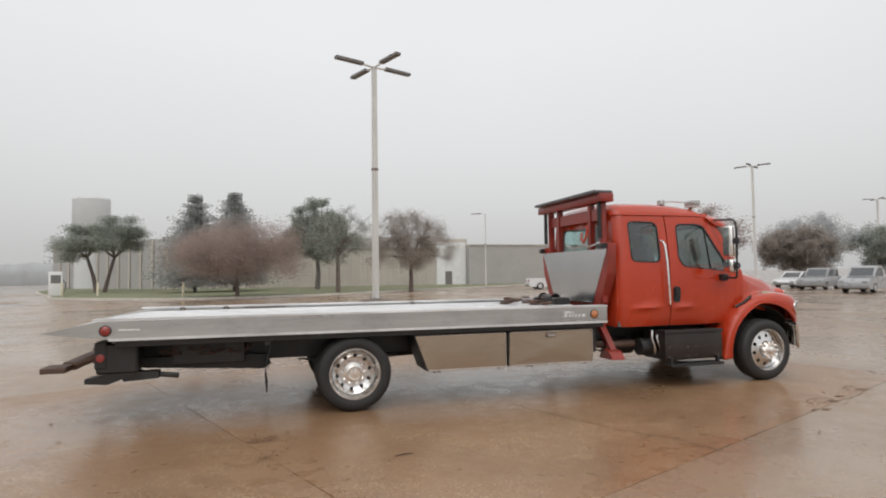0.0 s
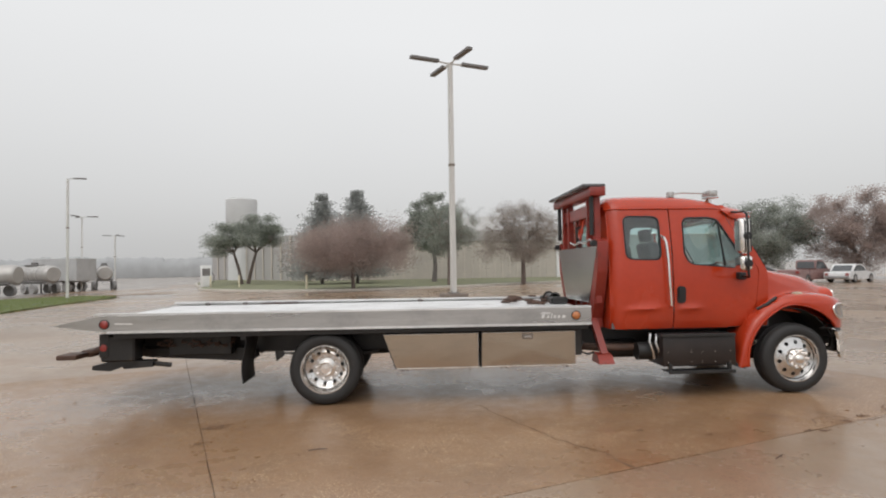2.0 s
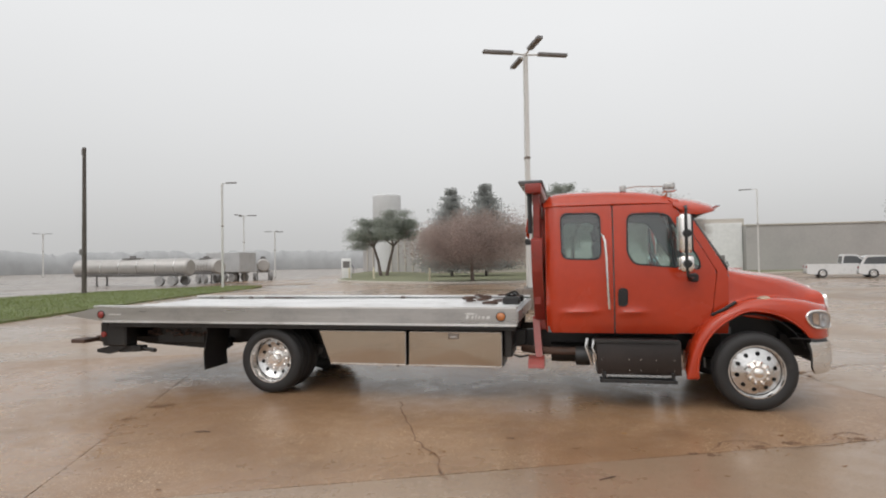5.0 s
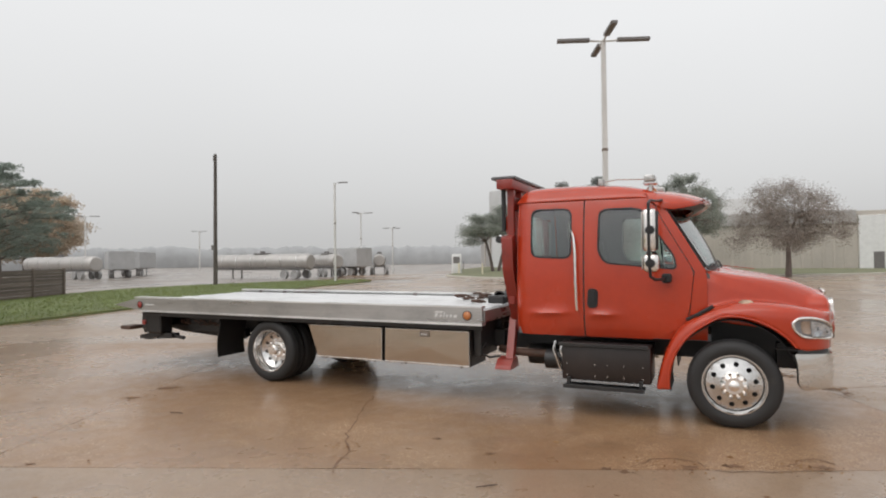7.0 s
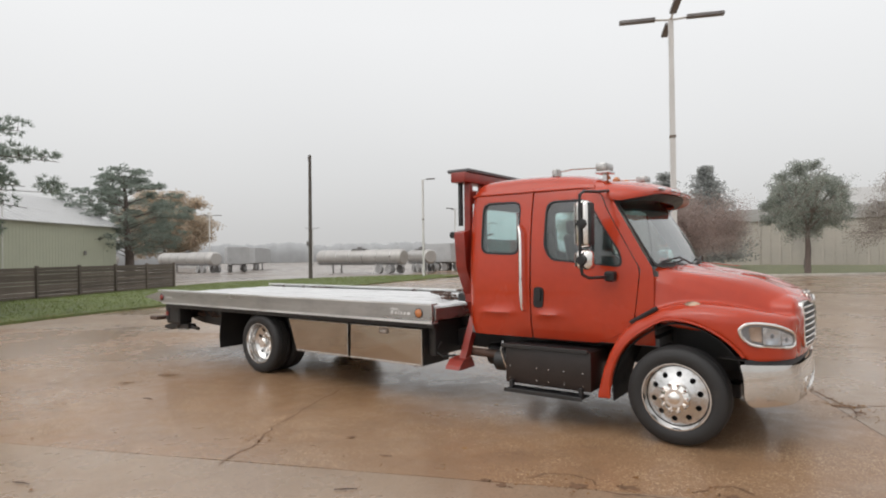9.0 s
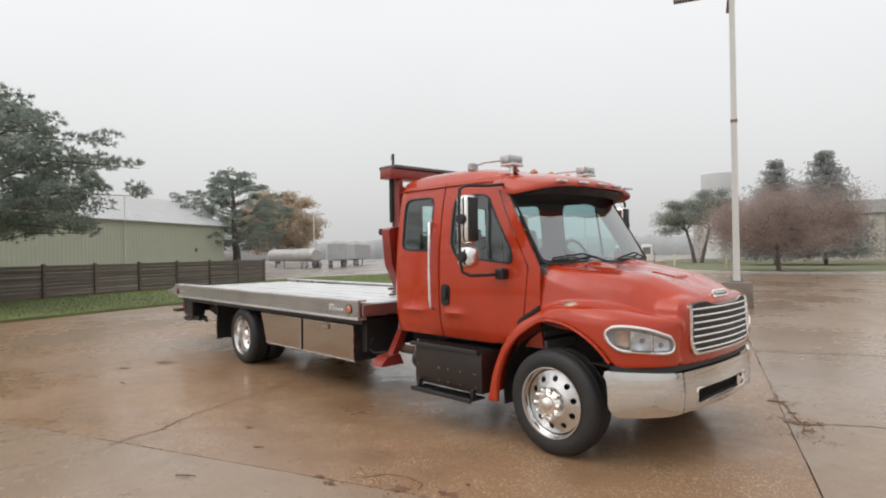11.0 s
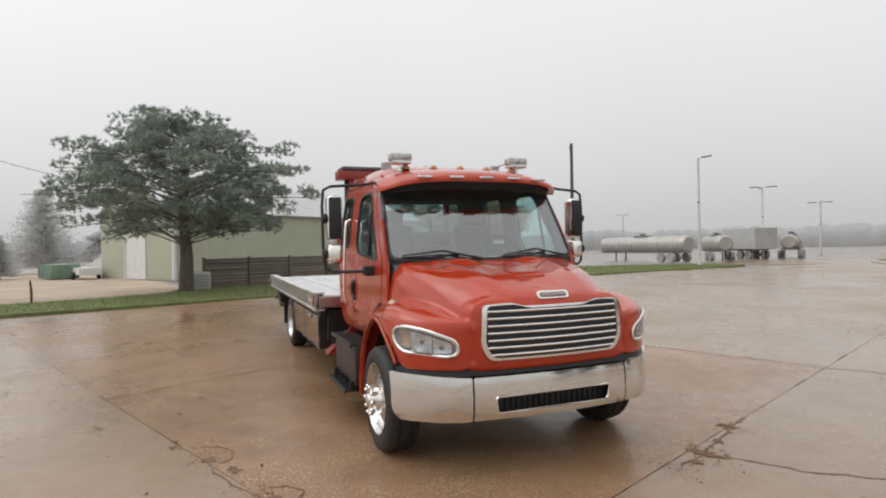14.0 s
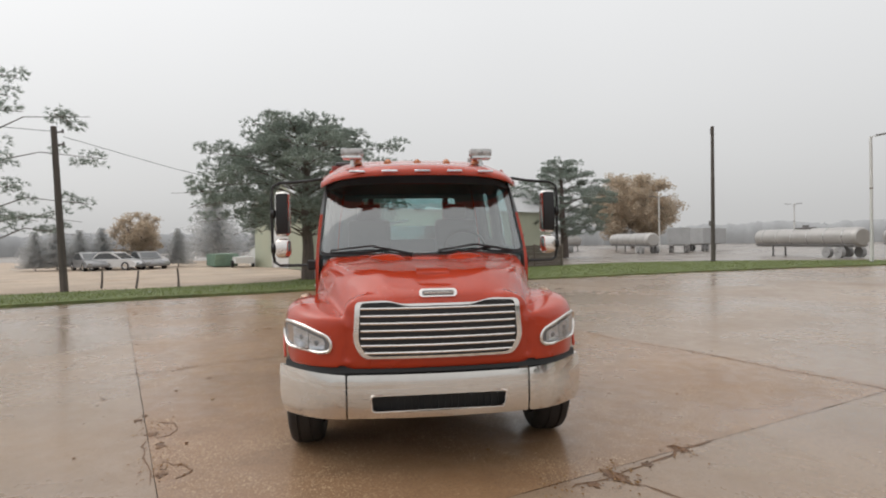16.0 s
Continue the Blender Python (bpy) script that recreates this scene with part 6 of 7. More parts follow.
HL = rounded([(0.705, 1.03), (0.63, 0.962), (0.275, 0.930), (0.205, 0.942), (0.192, 1.0), (0.225, 1.055), (0.40, 1.118), (0.57, 1.150), (0.67, 1.145), (0.718, 1.105)], [0.05, 0.06, 0.04, 0.03, 0.03, 0.05, 0.08, 0.06, 0.04, 0.03], 4)
HC = (steps(0.21, 0.71, 16), (1.0, 1.05, 1.1))
M_BOWL = mat("lamp_bowl", (0.20, 0.205, 0.215), 0.25, 0.3, vary=0.35, scale=9)
M_GLOW = mat("pale_amber_reflector", (0.50, 0.35, 0.25), 0.18, 0.6, vary=0.4, scale=13)
for side in (1, -1):
    turn = (lambda b: b) if side == 1 else mirrored
    fen = hood
    # pressed lip round the wheel opening
    bm = bmesh.new()
    pts = [(5.545, -1.19, 0.36)] + [(6.13 + (0.59 if a > math.pi / 2 else 0.665) * math.cos(a), -f_out(6.13 + 0.6 * math.cos(a)) - 0.002, 0.42 + 0.742 * math.sin(a)) for a in steps(math.pi * 0.97, 0.62, 22)]
    part("arch_lip", turn(pipe(bm, pts, 0.013, 6)), M_RED, fen)
    bm = bmesh.new()
    rows = [[(6.13 + 0.58 * math.cos(a), y, 0.42 + 0.685 * math.sin(a)) for y in (-1.08, -0.85, -0.5)] for a in steps(math.pi * 1.05, 0.42, 18)]
    loft(bm, rows)
    thicken(bm, 0.01)
    part("wheel_arch_liner", turn(bm), M_PLASTIC, fen)
    lamp = part("headlamp", turn(panel(HL, [], lambda a, z: on_corner(a, z, 0.014), 0.0, HC)), M_LENS, truck, "clear wraparound headlamp")
    lamp.visible_shadow = False
    bm = bmesh.new()
    rim_ = win_frame(HL, 0.008)
    part("headlamp_bezel", turn(pipe(bm, [on_corner(a, z, 0.012) for a, z in rim_ + rim_[:1]], 0.0135, 8)), M_CHROME, lamp, "chrome bezel")
    part("headlamp_bowl", turn(panel(HL, [], lambda a, z: on_corner(a, z, 0.003), 0.004, HC)), M_BOWL, lamp)
    for loop, m in (([(0.235, 0.953), (0.372, 0.950), (0.372, 1.078), (0.24, 1.03)], M_REFL), ([(0.378, 0.953), (0.545, 0.965), (0.545, 1.120), (0.378, 1.085)], M_REFL), ([(0.552, 0.985), (0.64, 1.005), (0.655, 1.120), (0.555, 1.124)], M_GLOW)):
        cx, cz = sum(p[0] for p in loop) / 4, sum(p[1] for p in loop) / 4
        cell = panel(rounded(loop, 0.018, 4), [], lambda a, z: on_corner(a, z, 0.005 + 0.009 * min(1.0, (abs(a - cx) / 0.08) ** 2 + (abs(z - cz) / 0.07) ** 2)), 0.004, (steps(cx - 0.07, cx + 0.07, 8), steps(cz - 0.07, cz + 0.07, 8)))
        part("reflector", turn(cell), m, lamp)
    for a, z in ((0.31, 1.0), (0.46, 1.04)):
        bm = bmesh.new()
        c = Vector(on_corner(a, z, 0.006))
        nrm = (Vector(on_corner(a, z, 0.1)) - c).normalized()
        tube(bm, c, c + nrm * 0.006, 0.022, 0.014, 12)
        part("bulb_shield", turn(bm), M_BOWL, lamp)
    bm = bmesh.new()
    revolve(bm, [(1.275, 0.055), (1.30, 0.05), (1.318, 0.03), (1.322, 0.001)], 14, "z", (6.27, -1.055, 0.005))
    for v in bm.verts:
        v.co.x = 6.27 + (v.co.x - 6.27) * 1.35
    part("fender_marker", turn(bm), M_GLOW, fen, "small pale marker lamp on fender")
    bm = bmesh.new()
    pipe(bm, [(5.70, -1.08, 1.10), (5.80, -1.12, 1.17), (5.93, -1.10, 1.255)], 0.022, 6)
    part("hood_latch", turn(bm), M_PLASTIC, fen, "black rubber hood latch")

# bumper: three bright sections on one bowed line
def bump(y, z):
    a = abs(y)
    x = 7.18 - 0.065 * (a / 0.68) ** 2 if a < 0.68 else 7.115 - 0.44 * ((a - 0.68) / 0.53) ** 1.9
    return (x - 0.020 * ((z - 0.60) / 0.18) ** 2 - 0.05 * max(0.0, z - 0.72) - 0.05 * max(0.0, 0.46 - z), y, z)


SLOT = rounded([(-0.50, 0.475), (0.49, 0.475), (0.51, 0.60), (-0.51, 0.60)], 0.035, 4)
bumper = part("bumper", panel(rounded([(-0.675, 0.425), (0.675, 0.425), (0.675, 0.755), (-0.675, 0.755)], 0.012, 2), [SLOT], bump, 0.03, (steps(-0.6, 0.6, 13), [0.46, 0.53, 0.6, 0.66, 0.71])), M_BUMPER, truck, "bright chrome front bumper")
for s in (-1, 1):
    end = [(s * 0.688, 0.425), (s * 1.16, 0.425), (s * 1.205, 0.50), (s * 1.21, 0.80), (s * 1.15, 0.79), (s * 0.688, 0.757)]
    part("bumper_end", panel(rounded(end, [0.01, 0.03, 0.04, 0.02, 0.02, 0.01], 3), [], bump, 0.03, ([s * v for v in steps(0.72, 1.19, 9)], [0.46, 0.53, 0.6, 0.66, 0.71])), M_BUMPER, bumper)
bm = bmesh.new()
pipe(bm, [tuple(Vector(bump(y, z)) + Vector((0.002, 0, 0))) for y, z in SLOT + SLOT[:1]], 0.009, 6)
part("bumper_slot_rim", bm, M_CHROME, bumper)
bm = bmesh.new()
box(bm, (7.01, -0.52, 0.44), (7.05, 0.52, 0.62))
for y in steps(-0.45, 0.45, 19):
    box(bm, (7.05, y - 0.006, 0.47), (7.07, y + 0.006, 0.605))
part("bumper_grid", bm, M_PLASTIC, bumper)
# black sheet added to make the shaded gap between nose and bumper
bm = bmesh.new()
rows = [[(bump(y, 0.78)[0] - 0.03, y, 0.765), (bump(y, 0.78)[0] - 0.05, y, 0.83), (bump(y, 0.78)[0] - 0.25, y, 0.84)] for y in steps(-1.16, 1.16, 21)]
loft(bm, rows)
thicken(bm, 0.01)
part("bumper_filler", bm, M_PLASTIC, bumper)
bm = bmesh.new()
box(bm, (6.98, -0.32, 0.80), (7.11, 0.32, 0.835), 0.008)
part("bumper_bracket", bm, M_BLOCK, bumper)
bm = bmesh.new()
box(bm, (6.55, -0.62, 0.55), (7.02, 0.62, 0.82))
box(bm, (5.9, -0.5, 0.70), (7.0, 0.5, 1.25))
part("engine_bay", bm, M_BLACK, truck)


# ---- wheels ----
def wheel(name, at, out, front):
    """out is -1 for the right side. The disc bulges on the front axle and is dished on the rear."""
    w = new(name)
    w.parent = truck
    w.matrix_local = pose(*at) @ Matrix.Diagonal((1, -out, 1, 1))
    H = 0.135
    bm = bmesh.new()
    prof = [(-H + 0.02, 0.29), (-H, 0.32), (-H - 0.012, 0.37), (-H + 0.005, 0.425), (-H + 0.03, 0.447), (-0.06, TR), (-0.055, TR - 0.012), (-0.045, TR - 0.012), (-0.04, TR), (0.04, TR), (0.045, TR - 0.012), (0.055, TR - 0.012), (0.06, TR), (H - 0.03, 0.447), (H - 0.005, 0.425), (H + 0.012, 0.37), (H, 0.32), (H - 0.02, 0.29)]
    revolve(bm, prof, 56)
    part("tyre", bm, M_RUBBER, w)
    bm = bmesh.new()
    prof = [(-H + 0.01, 0.302), (-H - 0.004, 0.308), (-H - 0.004, 0.298), (-H + 0.02, 0.286), (-H + 0.07, 0.276), (0.0, 0.262), (H - 0.06, 0.268), (H, 0.30)]
    revolve(bm, prof, 56)
    rim = part("rim", bm, M_ALLOY, w, "polished aluminium rim")
    ys = (lambda r: -0.075 - 0.035 * max(0, (0.25 - r) / 0.1)) if front else (lambda r: 0.055 - 0.055 * max(0, (r - 0.16) / 0.11) ** 2)
    holes = [circle(0.208 * math.cos(a), 0.208 * math.sin(a), 0.026, 10) for a in steps(0.2, 0.2 + 2 * math.pi, 11)[:-1]]
    disc = panel(circle(0, 0, 0.27, 40), holes, lambda x, z: (x, ys(math.hypot(x, z)), z), 0.012, (steps(-0.2, 0.2, 7), steps(-0.2, 0.2, 7)))
    part("disc", disc, M_ALLOY, rim)
    bm = bmesh.new()
    y0 = ys(0.15)
    if front:
        revolve(bm, [(y0, 0.135), (y0 - 0.05, 0.125), (y0 - 0.075, 0.095), (y0 - 0.082, 0.085), (y0 - 0.082, 0.055), (y0 - 0.105, 0.05), (y0 - 0.115, 0.03), (y0 - 0.117, 0.001)], 32)
    else:
        revolve(bm, [(y0, 0.12), (y0 - 0.015, 0.115), (y0 - 0.02, 0.085), (y0 - 0.13, 0.08), (y0 - 0.145, 0.065), (y0 - 0.147, 0.001)], 32)
    hub = part("hub", bm, M_CHROME, rim, "chrome hub cover")
    bm = bmesh.new()
    revolve(bm, [(0.004 if front else 0.085, 0.265), (0.004 if front else 0.085, 0.001)], 24)
    part("brake_drum", bm, M_BLACK, rim)
    for a in steps(0, 2 * math.pi, 11)[:-1]:
        bm = bmesh.new()
        r = 0.118 if front else 0.143
        c = Vector((r * math.cos(a), y0, r * math.sin(a)))
        d = 0.07 if front else 0.035
        if front:
            c.y = y0 - 0.035
        tube(bm, c, c - Vector((0, d * 0.75, 0)), 0.021, 0.019, 8)
        tube(bm, c - Vector((0, d * 0.75, 0)), c - Vector((0, d, 0)), 0.019, 0.007, 8)
        part("lug_nut", bm, M_CHROME, hub)
    return w


wheel("front_wheel", (FX, -1.075, FZ), -1, True)
wheel("front_wheel", (FX, 1.075, FZ), 1, True)
for y, s in ((-1.045, -1), (1.045, 1)):
    wheel("rear_wheel", (0, y, FZ), s, False)
    wheel("rear_wheel", (0, y - s * 0.31, FZ), s, False)

# ---- chassis ----
for y in (-0.43, 0.43):
    bm = bmesh.new()
    box(bm, (-2.55, y - 0.04, 0.60), (6.9, y + 0.04, 0.84), 0.006)
    part("frame_rail", bm, M_BLACK, truck)
bm = bmesh.new()
tube(bm, (0, -1.0, FZ), (0, 1.0, FZ), 0.085, seg=14)
revolve(bm, [(-0.22, 0.02), (-0.2, 0.12), (-0.08, 0.21), (0.08, 0.21), (0.2, 0.12), (0.22, 0.02)], 18, "y", (0.02, 0, FZ))
tube(bm, (0, 0, 0.5), (3.2, 0, 0.62), 0.05, seg=10)
part("rear_axle", bm, M_BLACK, truck)
bm = bmesh.new()
tube(bm, (FX, -0.95, FZ - 0.02), (FX, 0.95, FZ - 0.02), 0.06, seg=10)
box(bm, (5.75, -0.55, 0.36), (6.6, -0.42, 0.50), 0.01)
box(bm, (5.75, 0.42, 0.36), (6.6, 0.55, 0.50), 0.01)
part("front_axle", bm, M_BLACK, truck)
for s in (-1, 1):
    bm = bmesh.new()
    for i in range(4):
        box(bm, (-0.65 + 0.1 * i, s * 0.55 - 0.04, 0.58 - 0.014 * i), (0.65 - 0.1 * i, s * 0.55 + 0.04, 0.592 - 0.014 * i))
    part("leaf_spring", bm, M_BLACK, truck)
bm = bmesh.new()
tube(bm, (3.9, -0.55, 0.55), (4.3, -0.55, 0.55), 0.13, seg=16)
tube(bm, (4.20, -0.92, 0.56), (4.40, -0.92, 0.56), 0.12, seg=16)
part("air_tank", bm, M_BLACK, truck, "black air tanks under the cab")
bm = bmesh.new()
tube(bm, (4.15, 0.9, 0.6), (5.3, 0.9, 0.6), 0.26, seg=24)
part("fuel_tank", bm, M_ALLOY, truck)
bm = bmesh.new()
pipe(bm, [(3.5, -0.62, 0.60), (3.75, -0.80, 0.60), (4.25, -0.80, 0.60)], 0.05, 10)
part("exhaust_pipe", bm, M_RUST, truck, "dull brown exhaust pipe")
for x0, z0 in ((4.34, 0.80), (4.42, 0.79)):
    bm = bmesh.new()
    pipe(bm, [(x0, -1.05, z0), (x0 - 0.02, -1.07, z0 - 0.1), (x0 + 0.02, -1.07, z0 - 0.22), (x0 + 0.05, -1.04, z0 - 0.33)], 0.02, 6)
    part("air_hose", bm, M_ALLOY, truck, "pale braided hose")

# step box under the door
bm = bmesh.new()
box(bm, (4.44, -1.20, 0.385), (5.38, -0.70, 0.785), 0.012, seg=2)
sb = part("step_box", bm, M_BOXBLK, truck, "dark painted battery box with steps")
for z, y0, y1, x0, x1 in ((0.80, -1.235, -1.0, 4.41, 5.36), (0.335, -1.29, -1.08, 4.47, 5.32)):
    bm = bmesh.new()
    box(bm, (x0, y0, z - 0.015), (x1, y1, z), 0.004)
    box(bm, (x0, y0 - 0.012, z - 0.03), (x1, y0 + 0.006, z + 0.012), 0.004)
    tread = part("step_tread", bm, M_BLACK, sb, "ribbed black step tread")
    for i in range(24):
        bm = bmesh.new()
        xx = x0 + 0.03 + i * (x1 - x0 - 0.06) / 23
        box(bm, (xx - 0.008, y0 + 0.02, z), (xx + 0.008, y1 - 0.02, z + 0.006))
        part("tread_rib", bm, M_PLASTIC, tread)
for x in (4.52, 5.28):
    bm = bmesh.new()
    box(bm, (x - 0.02, -1.24, 0.33), (x + 0.02, -1.19, 0.42), 0.004)
    part("step_bracket", bm, M_BLACK, sb)
for x in (4.50, 4.8, 4.93, 5.1, 5.30):
    for z in (0.44, 0.57):
        bm = bmesh.new()
        tube(bm, (x, -1.19, z), (x, -1.21, z), 0.006, seg=6)
        part("bolt", bm, M_ALLOY, sb)

# ---- bed ----
bed = part("bed_deck", bmesh.new(), M_DECKAL, truck, "pale aluminium tilt bed")
me = bed.data
bm = bmesh.new()
box(bm, (-2.62, -1.16, 1.10), (3.40, 1.16, 1.145))
bm.to_mesh(me)
bm.free()
for i in range(18):
    y0 = -1.16 + i * 2.32 / 18
    bm = bmesh.new()
    box(bm, (-2.60, y0 + 0.004, 1.146), (3.40, y0 + 2.32 / 18 - 0.004, 1.158 + (0.006 if i % 3 == 0 else 0)), 0.004)
    part("deck_plank", bm, M_DECKAL, bed)
RAIL = [(-3.20, 1.075), (-2.66, 1.185), (3.44, 1.19), (3.44, 0.965), (-2.60, 0.995)]
for s in (1, -1):
    bm = bmesh.new()
    prism(bm, rounded(RAIL, [0.01, 0.03, 0.005, 0.01, 0.03], 3), s * -1.235, s * -1.265)
    rail = part("side_rail", bm, M_RAIL, bed, "brushed metal side rail")
    for z0, z1, x0 in ((1.185, 1.207, -2.70), (0.965, 0.992, -2.55)):
        bm = bmesh.new()
        prism(bm, [(x0, z0 + 0.008), (3.44, z0 - 0.004), (3.44, z1 - 0.004), (x0, z1 + 0.008)], s * -1.15, s * -1.278)
        part("rail_lip", bm, M_DECKAL, rail)
    for x, m, lab in ((-2.58, M_REDLENS, "round red marker lamp"), (3.245, M_AMBER, "round amber marker lamp")):
        bm = bmesh.new()
        revolve(bm, [(s * -1.26, 0.052), (s * -1.275, 0.05), (s * -1.285, 0.035), (s * -1.288, 0.001)], 20, "y", (x, 0, 1.085))
        lm = part("marker_lamp", bm, m, rail, lab)
        bm = bmesh.new()
        revolve(bm, [(s * -1.26, 0.062), (s * -1.272, 0.062), (s * -1.276, 0.052), (s * -1.27, 0.05)], 20, "y", (x, 0, 1.085))
        part("lamp_grommet", bm, M_PLASTIC, lm)
    # maker's mark: pale slanted bars
    for k, (x0, w, h) in enumerate(((2.80, 0.05, 0.05), (2.87, 0.035, 0.035), (2.92, 0.02, 0.06), (2.955, 0.035, 0.035), (3.005, 0.04, 0.035), (3.06, 0.06, 0.035))):
        bm = bmesh.new()
        prism(bm, [(x0, 1.055), (x0 + w * 0.7, 1.055), (x0 + w * 0.7 + 0.012, 1.055 + h), (x0 + 0.012, 1.055 + h)], s * -1.264, s * -1.2675)
        part("mark_bar", bm, M_WHITE, rail)
    bm = bmesh.new()
    prism(bm, [(2.78, 1.115), (2.90, 1.105), (2.93, 1.125), (2.83, 1.135)], s * -1.264, s * -1.2675)
    part("mark_bar", bm, M_WHITE, rail)
    bm = bmesh.new()
    prism(bm, [(-2.46, 1.085), (-2.24, 1.08), (-2.25, 1.095), (-2.45, 1.10)], s * -1.264, s * -1.2675)
    part("mark_bar", bm, M_WHITE, rail)
bm = bmesh.new()
prism(bm, [(-3.08, 1.09), (-2.62, 1.10), (-2.62, 1.15)], -1.235, 1.235)
part("tail_ramp", bm, M_DECKAL, bed)
bm = bmesh.new()
box(bm, (3.40, -1.22, 1.0), (3.46, 1.22, 1.15), 0.006)
part("bed_front_beam", bm, M_RAIL, bed)
for y in (-0.42, 0.42):
    bm = bmesh.new()
    box(bm, (-2.55, y - 0.05, 0.85), (3.42, y + 0.05, 1.10), 0.006)
    part("bed_long_sill", bm, M_BLACK, bed)
for x in steps(-2.3, 3.2, 12):
    bm = bmesh.new()
    box(bm, (x - 0.03, -1.22, 0.98), (x + 0.03, 1.22, 1.098), 0.004)
    part("bed_cross_member", bm, M_BLACK, bed)
for y in (-1.16, 1.16):
    bm = bmesh.new()
    box(bm, (-2.5, y - 0.05, 0.90), (3.42, y + 0.02, 0.968), 0.005)
    part("bed_under_sill", bm, M_BLACK, bed)

# stainless tool boxes
for x0, x1, slant in ((0.78, 2.005, True), (2.03, 3.25, False)):
    out = [(x0 + 0.005, 0.885), (x1, 0.885), (x1, 0.435), (x0 + (0.17 if slant else 0), 0.435)]
    bm = bmesh.new()
    prism(bm, out, -1.185, -0.66)
    tb = part("tool_box", bm, [M_BLACK], truck, "mirror-bright stainless tool box")
    dout = [(x0 + 0.02, 0.878), (x1 - 0.008, 0.878), (x1 - 0.008, 0.445), (x0 + (0.18 if slant else 0.008), 0.445)]
    bm = panel(rounded(dout, 0.012, 2), [], lambda x, z: (x, -1.205 - 0.003 * math.sin(3.1 * x) * math.sin(7 * z) - (0.0 if slant else 0.010 * max(0.0, 1 - max(abs(x - 2.64) / 0.55, abs(z - 0.66) / 0.19))), z), 0.018, (steps(x0 + 0.05, x1 - 0.05, 25), steps(0.47, 0.86, 13)))
    dr = part("tool_box_door", bm, M_STEEL, tb)
    if not slant:
        bm = bmesh.new()
        box(bm, (2.56, -1.222, 0.79), (2.70, -1.20, 0.86), 0.008, seg=2)
        lk = part("latch", bm, M_BLOCK, dr, "recessed dark latch")
        bm = bmesh.new()
        box(bm, (2.585, -1.232, 0.805), (2.675, -1.218, 0.832), 0.005)
        part("latch_paddle", bm, M_ALLOY, lk)
    bm = bmesh.new()
    box(bm, (x0 + (0.17 if slant else 0), -1.20, 0.428), (x1, -1.16, 0.442), 0.003)
    part("drip_edge", bm, M_ALLOY, tb)
    for a, b in (((x0 + 0.02, 0.872), (x1 - 0.008, 0.882)), ((x0 + (0.18 if slant else 0.008), 0.440), (x1 - 0.008, 0.449)), ((x1 - 0.016, 0.449), (x1 - 0.006, 0.872))):
        bm = bmesh.new()
        box(bm, (a[0], -1.216, a[1]), (b[0], -1.204, b[1]), 0.003)
        part("door_trim", bm, M_ALLOY, dr)
    for x in (x0 + 0.26, x0 + 0.32, x1 - 0.12):
        bm = bmesh.new()
        box(bm, (x - 0.018, -1.212, 0.418), (x + 0.018, -1.19, 0.438), 0.004)
        part("hinge", bm, M_BLOCK, dr)
    for x in (x0 + 0.3, x1 - 0.1):
        bm = bmesh.new()
        box(bm, (x - 0.03, -1.0, 0.42), (x + 0.03, -0.6, 0.44))
        part("box_strap", bm, M_BLACK, tb)
bm = bmesh.new()
box(bm, (3.26, -1.1, 0.55), (3.36, -0.5, 0.97), 0.01)
box(bm, (3.26, -0.6, 0.62), (3.5, -0.4, 0.84), 0.01)
pipe(bm, [(3.40, -1.02, 0.72), (3.33, -1.05, 0.60), (3.45, -1.05, 0.55), (3.56, -0.95, 0.56)], 0.014, 6)
part("box_end_bracket", bm, M_BLACK, truck)

# mud flap behind the rear wheels
for s in (-1, 1):
    bm = bmesh.new()
    rows = [[(-0.93 + 0.02 * math.sin(z * 9) - 0.05 * (0.87 - z), s * y, z) for y in (0.62, 0.8, 1.0, 1.18)] for z in steps(0.87, 0.30, 8)]
    loft(bm, rows)
    thicken(bm, 0.012)
    fl = part("mud_flap", bm, M_FLAP, truck, "black rubber mud flap")
    bm = bmesh.new()
    box(bm, (-0.97, s * 0.9 - 0.3, 0.85), (-0.90, s * 0.9 + 0.3, 0.90), 0.006)
    part("flap_bar", bm, M_BLACK, fl)

# wheel lift and tail frame
bm = bmesh.new()
box(bm, (-2.72, -1.12, 0.66), (-2.60, 1.12, 0.95), 0.01)
for s in (-1, 1):
    box(bm, (-2.71, s * 0.98 - 0.13, 0.60), (-2.30, s * 0.98 + 0.13, 0.93), 0.02)
    prism(bm, [(-2.82, 0.50), (-2.60, 0.48), (-2.28, 0.60), (-2.40, 0.64), (-2.68, 0.58), (-2.82, 0.55)], s * 0.88, s * 1.08)
tail = part("tail_bar", bm, M_BLACK, truck, "black tail light bar")
for s in (-1, 1):
    for y, m in ((1.0, M_REDLENS), (0.85, M_REDLENS)):
        bm = bmesh.new()
        revolve(bm, [(-2.715, 0.055), (-2.735, 0.05), (-2.745, 0.03), (-2.746, 0.001)], 16, "x", (0, s * y, 0.80))
        part("tail_lamp", bm, m, tail, "round red tail lamp")
    bm = bmesh.new()
    revolve(bm, [(s * 1.12, 0.045), (s * 1.135, 0.042), (s * 1.14, 0.001)], 16, "y", (-2.66, 0, 0.78))
    part("side_marker", bm, M_REDLENS, tail, "round red side marker")
bm = bmesh.new()
for s in (-1, 1):
    prism(bm, [(-2.65, 0.70), (-0.95, 0.68), (-0.9, 0.56), (-1.0, 0.50), (-2.3, 0.58), (-2.65, 0.64)], s * 0.52, s * 0.62)
    box(bm, (-2.0, s * 0.62 - 0.02, 0.62), (-1.2, s * 0.8, 0.88), 0.01)
